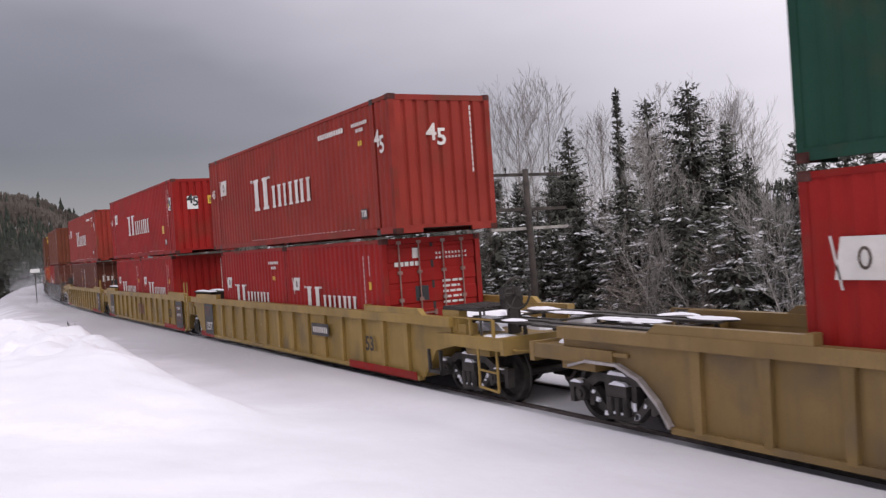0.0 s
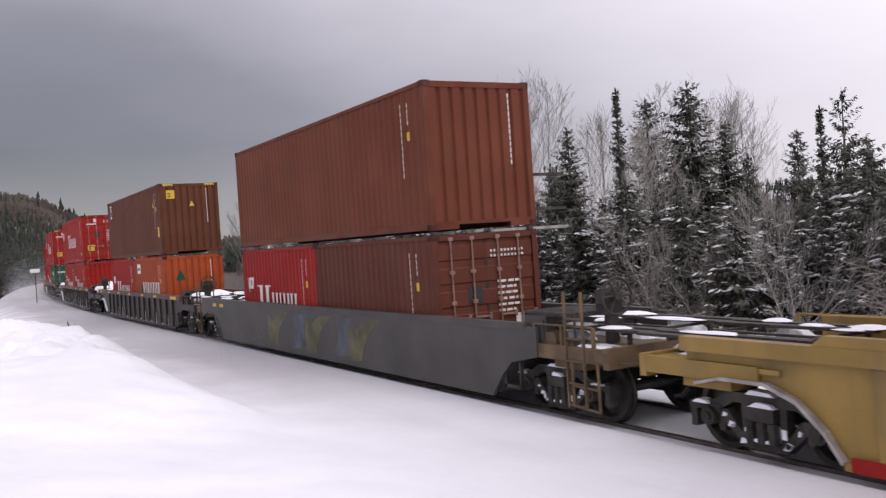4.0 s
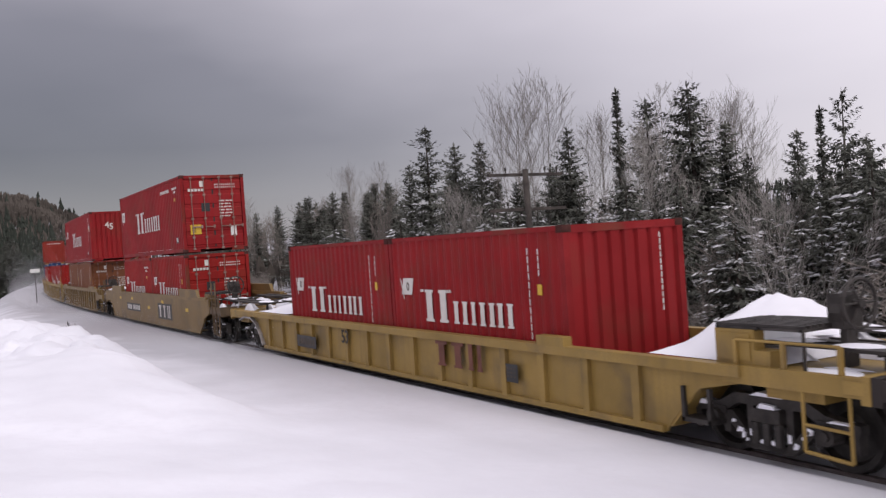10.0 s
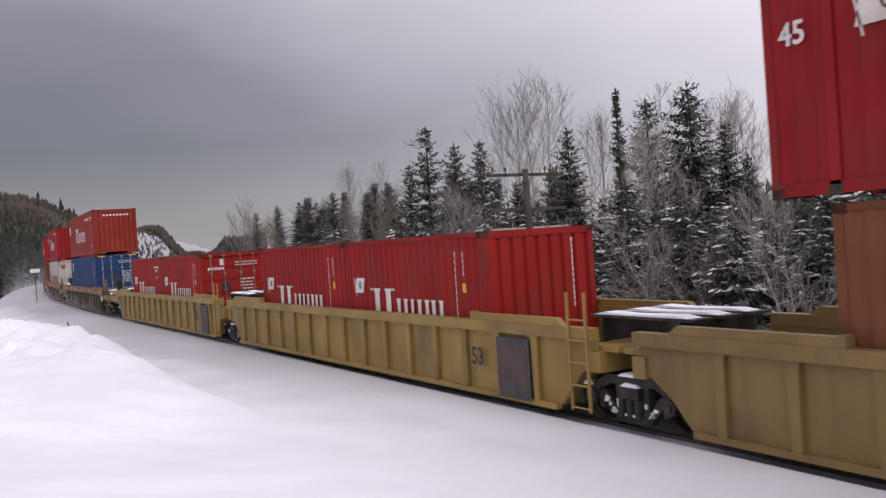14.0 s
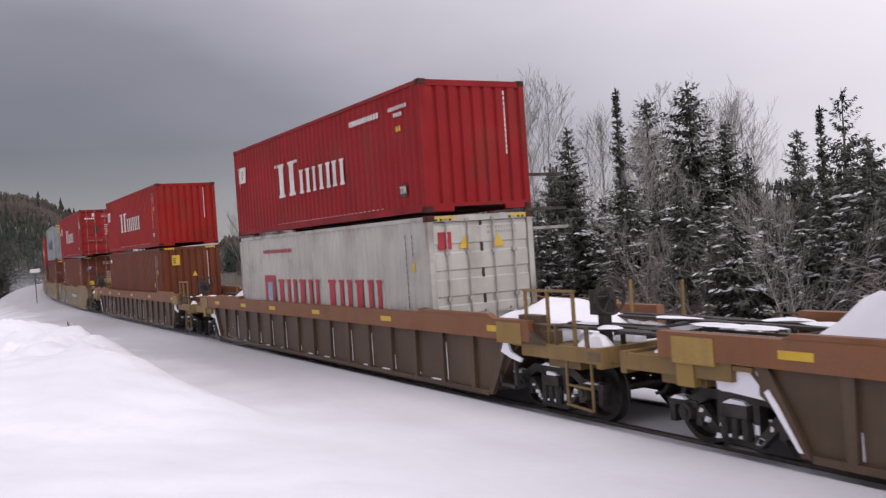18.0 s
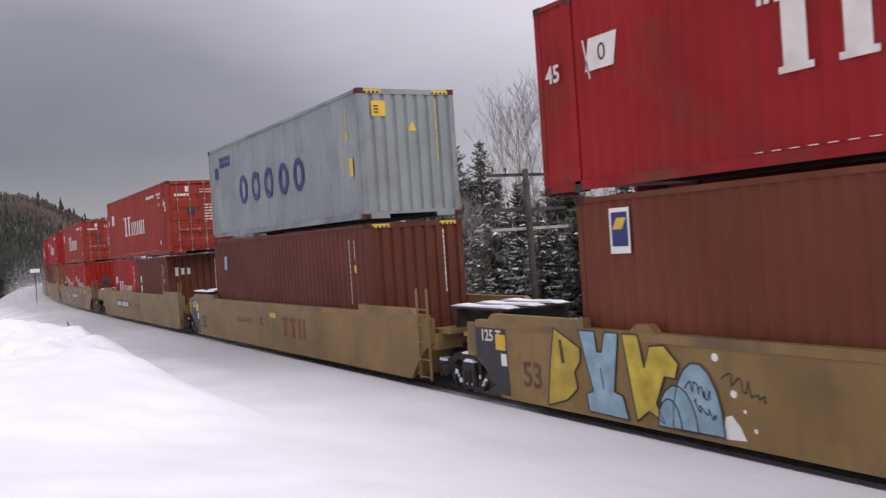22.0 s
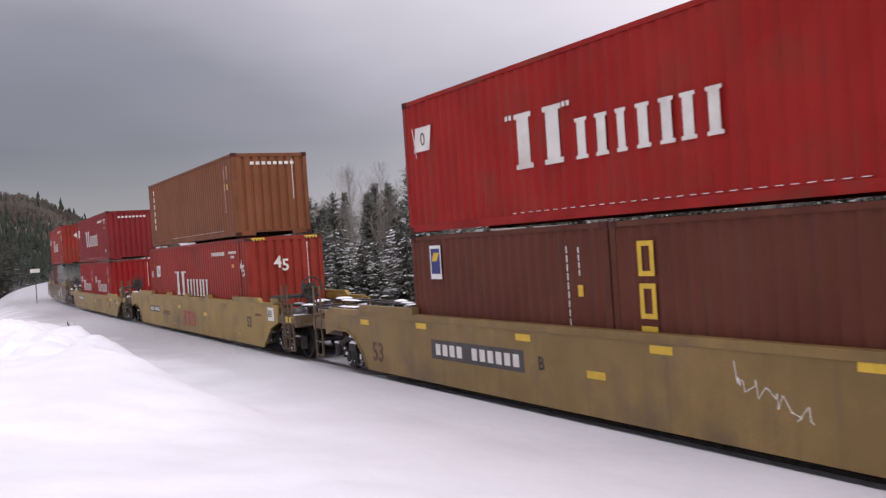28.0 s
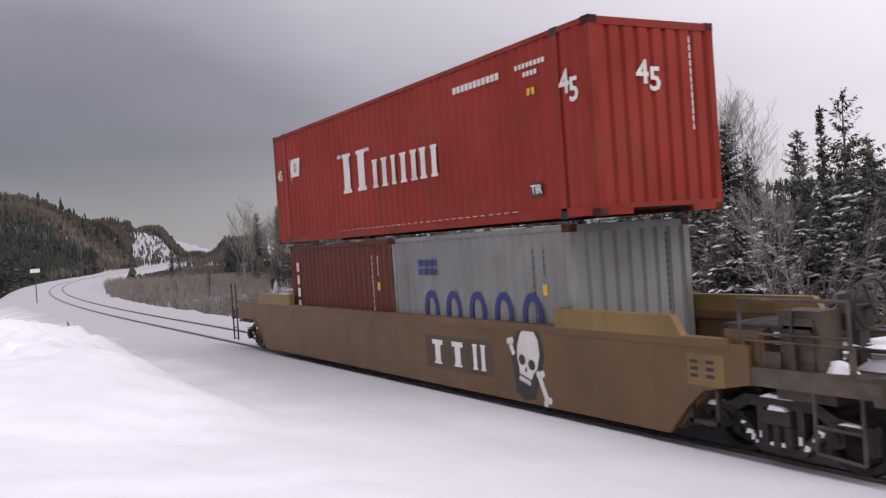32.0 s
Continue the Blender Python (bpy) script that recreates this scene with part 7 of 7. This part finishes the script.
def far_forest(name, label, count, mat, seed, shape, region, tall=(5, 10)):
    """Thousands of far trees in one mesh: ragged tiered cones or bare upright crowns."""
    rnd = random.Random(seed)
    verts, faces = [], []
    made = tries = 0
    while made < count and tries < count * 12:
        tries += 1
        az, r = rnd.uniform(*region[:2]), rnd.uniform(region[2], region[3])
        x, y = -r * math.cos(radians(az)), r * math.sin(radians(az))
        if abs(side_of(x, y)[0]) < 9 and r < 600:
            continue
        # a felled slope, snow-white with a few small trees left, and low scrub before it
        edge = noise.noise((x * 0.02, y * 0.02, 8.0))
        open_slope = 10.3 - 1.3 * edge + 0.5 * smooth(700, 450, r) < az < 16.0 + edge * 0.5
        if open_slope and 430 < r < 800 and (rnd.random() < 0.86 or edge > 0.3):
            continue
        made += 1
        g = ground_z(x, y) - 0.3
        h = rnd.uniform(*tall) if shape == "fir" else rnd.uniform(3, 5.5)
        if open_slope:
            h = rnd.uniform(1.2, 2.0) if r < 430 else rnd.uniform(2, 5) if r < 800 else rnd.uniform(6, 10)
        tiers = 4 if shape == "fir" else 2
        a0 = rnd.uniform(0, 6.28)
        for t in range(tiers):
            k = len(verts)
            n = 7 if shape == "fir" else 5
            if shape == "bare":
                # a rounded leafless crown between two points
                if t:
                    break
                w = h * rnd.uniform(0.09, 0.18)
                verts.append((x, y, g + h * rnd.uniform(0.85, 1.05)))
                for i in range(n):
                    q = w * rnd.uniform(0.5, 1.25)
                    verts.append((x + q * math.cos(a0 + 6.283 * i / n), y + q * math.sin(a0 + 6.283 * i / n), g + h * rnd.uniform(0.45, 0.85)))
                verts.append((x, y, g))
                for i in range(n):
                    j = (i + 1) % n
                    faces.append((k, k + 1 + i, k + 1 + j))
                    faces.append((k + n + 1, k + 1 + j, k + 1 + i))
                continue
            if shape == "fir":
                zb, zt = g + h * (0.06 + 0.22 * t), g + h * (0.42 + 0.2 * t)
                w = h * 0.20 * (1 - t / tiers) + 0.2
            else:
                zb, zt = g + h * (0.0 + 0.3 * t), g + h * (0.75 + 0.25 * t) * rnd.uniform(0.8, 1.05)
                w = h * 0.16 * rnd.uniform(0.7, 1.3)
            verts.append((x + rnd.uniform(-0.3, 0.3), y + rnd.uniform(-0.3, 0.3), zt))
            for i in range(n):
                q = w * rnd.uniform(0.45, 1.2)
                verts.append((x + q * math.cos(a0 + 6.283 * i / n), y + q * math.sin(a0 + 6.283 * i / n), zb + rnd.uniform(-0.06, 0.06) * h))
            for i in range(n):
                faces.append((k, k + 1 + i, k + 1 + (i + 1) % n))
    ob = new(name, flat_mesh(name, verts, faces, mat))
    return tagged(ob, label, "forest", kind="stuff")


far_forest("hill_spruce_forest", "dark spruce forest along the foot of the far hills", 1300, M_HILLFIR, 71, "fir", (-3, 18, 215, 330), (5, 9))
far_forest("hill_bare_forest", "bare brown forest covering the far hills", 36000, M_HILLWOOD, 72, "bare", (-3, 18.5, 240, 900))
far_forest("hill_spruce_scatter", "scattered dark spruces on the far hills", 400, M_HILLFIR, 73, "fir", (-3, 18.5, 380, 930))
far_forest("valley_forest", "bare forest behind the wood", 2500, M_HILLWOOD, 74, "bare", (16.5, 62, 130, 420))
far_forest("ridge_forest", "dark forest on the ridge behind the wood", 1500, M_HILLFIR, 75, "fir", (40, 60, 120, 800))


# ---- telegraph pole and track sign ----
def telegraph_pole(x, y):
    g = ground_z(x, y)
    p = new("telegraph_pole")
    p.matrix_basis = pose(x, y, 0, 0, -1.5, 0)
    tagged(p, "old wooden telegraph pole with three crossarms beside the wood", "telegraph pole")

    def shaft(bm):
        rod(bm, (0, 0, g - 0.5), (0, 0, 5.12), 0.13, 12, 0.10)
    part("shaft", "pole", shaft, M_WOOD, p, smooth=True)
    for z, ln, m in ((4.95, 3.0, M_WOOD), (3.78, 3.1, M_WOOD), (3.14, 3.1, M_BIRCH)):
        arm = part("crossarm", ("arm", ln), lambda bm: box(bm, -0.045, 0.045, -ln / 2, ln / 2, -0.05, 0.05), m, p, (-0.14, 0.1, z), label="weathered crossarm" if m is M_WOOD else "crossarm dusted with snow")
        for q in (-1.3, -0.8, 0.8, 1.3):
            part("insulator", "insul", lambda bm: [rod(bm, (0, 0, 0), (0, 0, 0.1), 0.015, 6), rod(bm, (0, 0, 0.08), (0, 0, 0.19), 0.045, 8, 0.03)], M_IRON, arm, (0, q, 0.06))


telegraph_pole(-25.5, 17.7)


def track_sign(x, y):
    s = new("track_sign")
    s.matrix_basis = pose(x, y, ground_z(x, y), 0, 0, 90)
    tagged(s, "white rectangular track sign on a thin steel post", "sign")
    part("post", "signpost", lambda bm: rod(bm, (0, 0, -0.3), (0, 0, 2.7), 0.035, 8), M_WOOD, s)
    part("sign_board", "signboard", lambda bm: box(bm, -0.36, 0.36, -0.09, -0.05, 2.42, 2.72), M_SIGN, s)


track_sign(-80.0, 7.6)


def brush():
    """Dense bare stems of low brush in the hollow inside the bend."""
    rnd = random.Random(19)
    verts, faces = [], []
    made = 0
    while made < 9000:
        az, r = rnd.uniform(8.2, 18.5), rnd.uniform(72, 250)
        x, y = -r * math.cos(radians(az)), r * math.sin(radians(az))
        if -side_of(x, y)[0] < 6.5 or noise.noise((x * 0.06, y * 0.06, 2.0)) < -0.12:
            made += 1
            continue
        made += 1
        z = ground_z(x, y)
        h = min(rnd.uniform(1.0, 3.2), 4.9 - 0.0157 * r + rnd.uniform(0, 0.4))
        w = rnd.uniform(0.02, 0.055)
        for _ in range(3):
            dx, dy = rnd.uniform(-0.45, 0.45), rnd.uniform(-0.45, 0.45)
            k = len(verts)
            verts.extend(((x - w, y - w, z - 0.1), (x + w, y + w, z - 0.1), (x + dx, y + dy, z + h * rnd.uniform(0.6, 1.0))))
            faces.append((k, k + 1, k + 2))
    tagged(new("hollow_brush", flat_mesh("hollow_brush", verts, faces, M_TWIG)), "dense leafless grey-brown brush in the hollow", "brush", kind="stuff")


brush()


def weeds():
    """Dry stalks that poke through the bank's snow."""
    rnd = random.Random(9)
    verts, faces = [], []
    for _ in range(60):
        cx, cy = rnd.choice(((-38, 4.4), (-41, 4.9), (-36, 5.2), (-44, 5.5)))
        x, y = cx + rnd.uniform(-0.7, 0.7), cy + rnd.uniform(-0.25, 0.25)
        z = ground_z(x, y)
        h = rnd.uniform(0.12, 0.38)
        dx, dy = rnd.uniform(-0.12, 0.12), rnd.uniform(-0.12, 0.12)
        k = len(verts)
        verts.extend(((x - 0.006, y, z - 0.02), (x + 0.006, y, z - 0.02), (x + dx, y + dy, z + h), (x, y + 0.008, z - 0.02)))
        faces.extend(((k, k + 1, k + 2), (k + 1, k + 3, k + 2), (k + 3, k, k + 2)))
    tagged(new("dry_weeds", flat_mesh("dry_weeds", verts, faces, M_TWIG)), "dry brown weed stalks poking through the snow", "weeds", kind="stuff")


weeds()


# ---- snow whirled up by the train ----
DRIFTING = []


def blown_snow(seed, s0, s1, count, size, low, high, near, far, thick, settle):
    """A rigid puff of loose flakes along a stretch of the track, thickest near the ground."""
    rnd = random.Random(seed)
    verts, faces = [], []
    for _ in range(count):
        x, y, a = track(rnd.uniform(s0, s1))
        d = rnd.uniform(near, far)
        z = low + min(high, rnd.expovariate(1.0 / thick))
        p = Vector((x - d * math.sin(a), y - d * math.cos(a), max(z, 0.02)))
        k = len(verts)
        q = size * rnd.uniform(0.6, 1.3)
        u = Vector((rnd.gauss(0, 1), rnd.gauss(0, 1), rnd.gauss(0, 1))).normalized()
        v = u.orthogonal().normalized()
        for c in (p, p + u * q, p + (u * 0.5 + v * 0.8) * q):
            verts.append(tuple(c))
        faces.append((k, k + 1, k + 2))
    ob = tagged(new("blown_snow", flat_mesh("blown_snow", verts, faces, M_FLAKE)), "loose powder snow whirled up beside the passing cars", "blown snow", kind="stuff")
    DRIFTING.append((ob, rnd.uniform(0, 6.28), settle))


for seed, s0, s1, count, size, low, high, near, far, thick, settle in (
        (2, -58, -98, 30000, 0.021, 0.05, 3.5, -2.0, 4.2, 0.6, 29.0), (3, -92, -142, 38000, 0.027, 0.05, 6.0, -3.0, 5.0, 1.1, 26.0), (4, -132, -195, 34000, 0.032, 0.05, 7.0, -4.0, 6.0, 1.7, 23.0),
        (6, -24, -62, 22000, 0.011, 0.05, 0.9, 1.35, 3.0, 0.16, 31.0)):
    blown_snow(seed, s0, s1, count, size, low, high, near, far, thick, settle)


# ---- dry weeds poking out of the bank ----
def dry_weed(x, y, seed):
    rnd = random.Random(seed)
    root = tagged(new("dry_weed"), "dead brown weed stalks poking out of the snowbank", "weed", "dry weeds on the bank")
    root.location = (x, y, ground_z(x, y) - 0.03)
    for _ in range(rnd.randint(4, 7)):
        bm = bmesh.new()
        a, h, lean = rnd.uniform(0, 6.28), rnd.uniform(0.10, 0.24), rnd.uniform(0.03, 0.12)
        tip = (lean * math.cos(a), lean * math.sin(a), h)
        mid = (tip[0] * 0.35, tip[1] * 0.35, h * 0.6)
        tube(bm, ((0.02 * math.cos(a), 0.02 * math.sin(a), 0), mid, tip), 0.006, 5)
        me = bpy.data.meshes.new("stalk")
        bm.to_mesh(me)
        bm.free()
        me.materials.append(M_WOOD)
        new("stalk", me).parent = root


for n, (x, y) in enumerate(((-34.6, 3.1), (-28.1, 3.1), (-27.6, 3.4))):
    dry_weed(x, y, 70 + n)


# ---- how the train moves ----
def motions():
    """The whole train runs at one speed; each car and each load follows the track."""
    paths = {}
    for thing, u, x, z in RIDERS:
        if u not in paths:
            times, t = [0.0], 0.0
            while t < 32.0:
                t += 1.0 if u + SPEED * t < -30 else 8.0
                times.append(min(t, 32.0))
            paths[u] = [(t, car_pose(u + SPEED * t)) for t in times]
        off = Matrix.Translation((x, 0, z))
        walk(thing, [(t, m @ off) for t, m in paths[u]])
    # the whirling snow sways along the line and settles once the last car has gone by
    for puff, phase, settle in DRIFTING:
        rows = []
        for i in range(41):
            t = i * 0.8
            fall = 7.5 * smooth(settle, settle + 3.5, t)
            rows.append((t, pose(1.1 * math.sin(phase + i * 0.9), 0.25 * math.sin(phase + i * 0.6), 0.02 * math.sin(phase * 2 + i) - fall)))
        walk(puff, rows)
    # the wheels roll while they pass along the straight before the camera
    for wheel, u, dx in WHEELS:
        first = max(0.0, (-75.0 - u) / SPEED)
        last = min(32.0, (2.0 - u) / SPEED)
        if last <= first:
            walk(wheel, [(0.0, pose(dx, 0, 0.48)), (32.0, pose(dx, 0, 0.48))])
            continue
        a, b = round(first * FPS), round(last * FPS)
        rows = [(0.0, pose(dx, 0, 0.48))] if a > 0 else []
        rows += [(i / FPS, pose(dx, 0, 0.48, 0, math.degrees(SPEED * (i - a) / FPS / 0.48), 0)) for i in range(a, b + 1)]
        if b < 960:
            rows.append((32.0, rows[-1][1]))
        walk(wheel, rows)


motions()
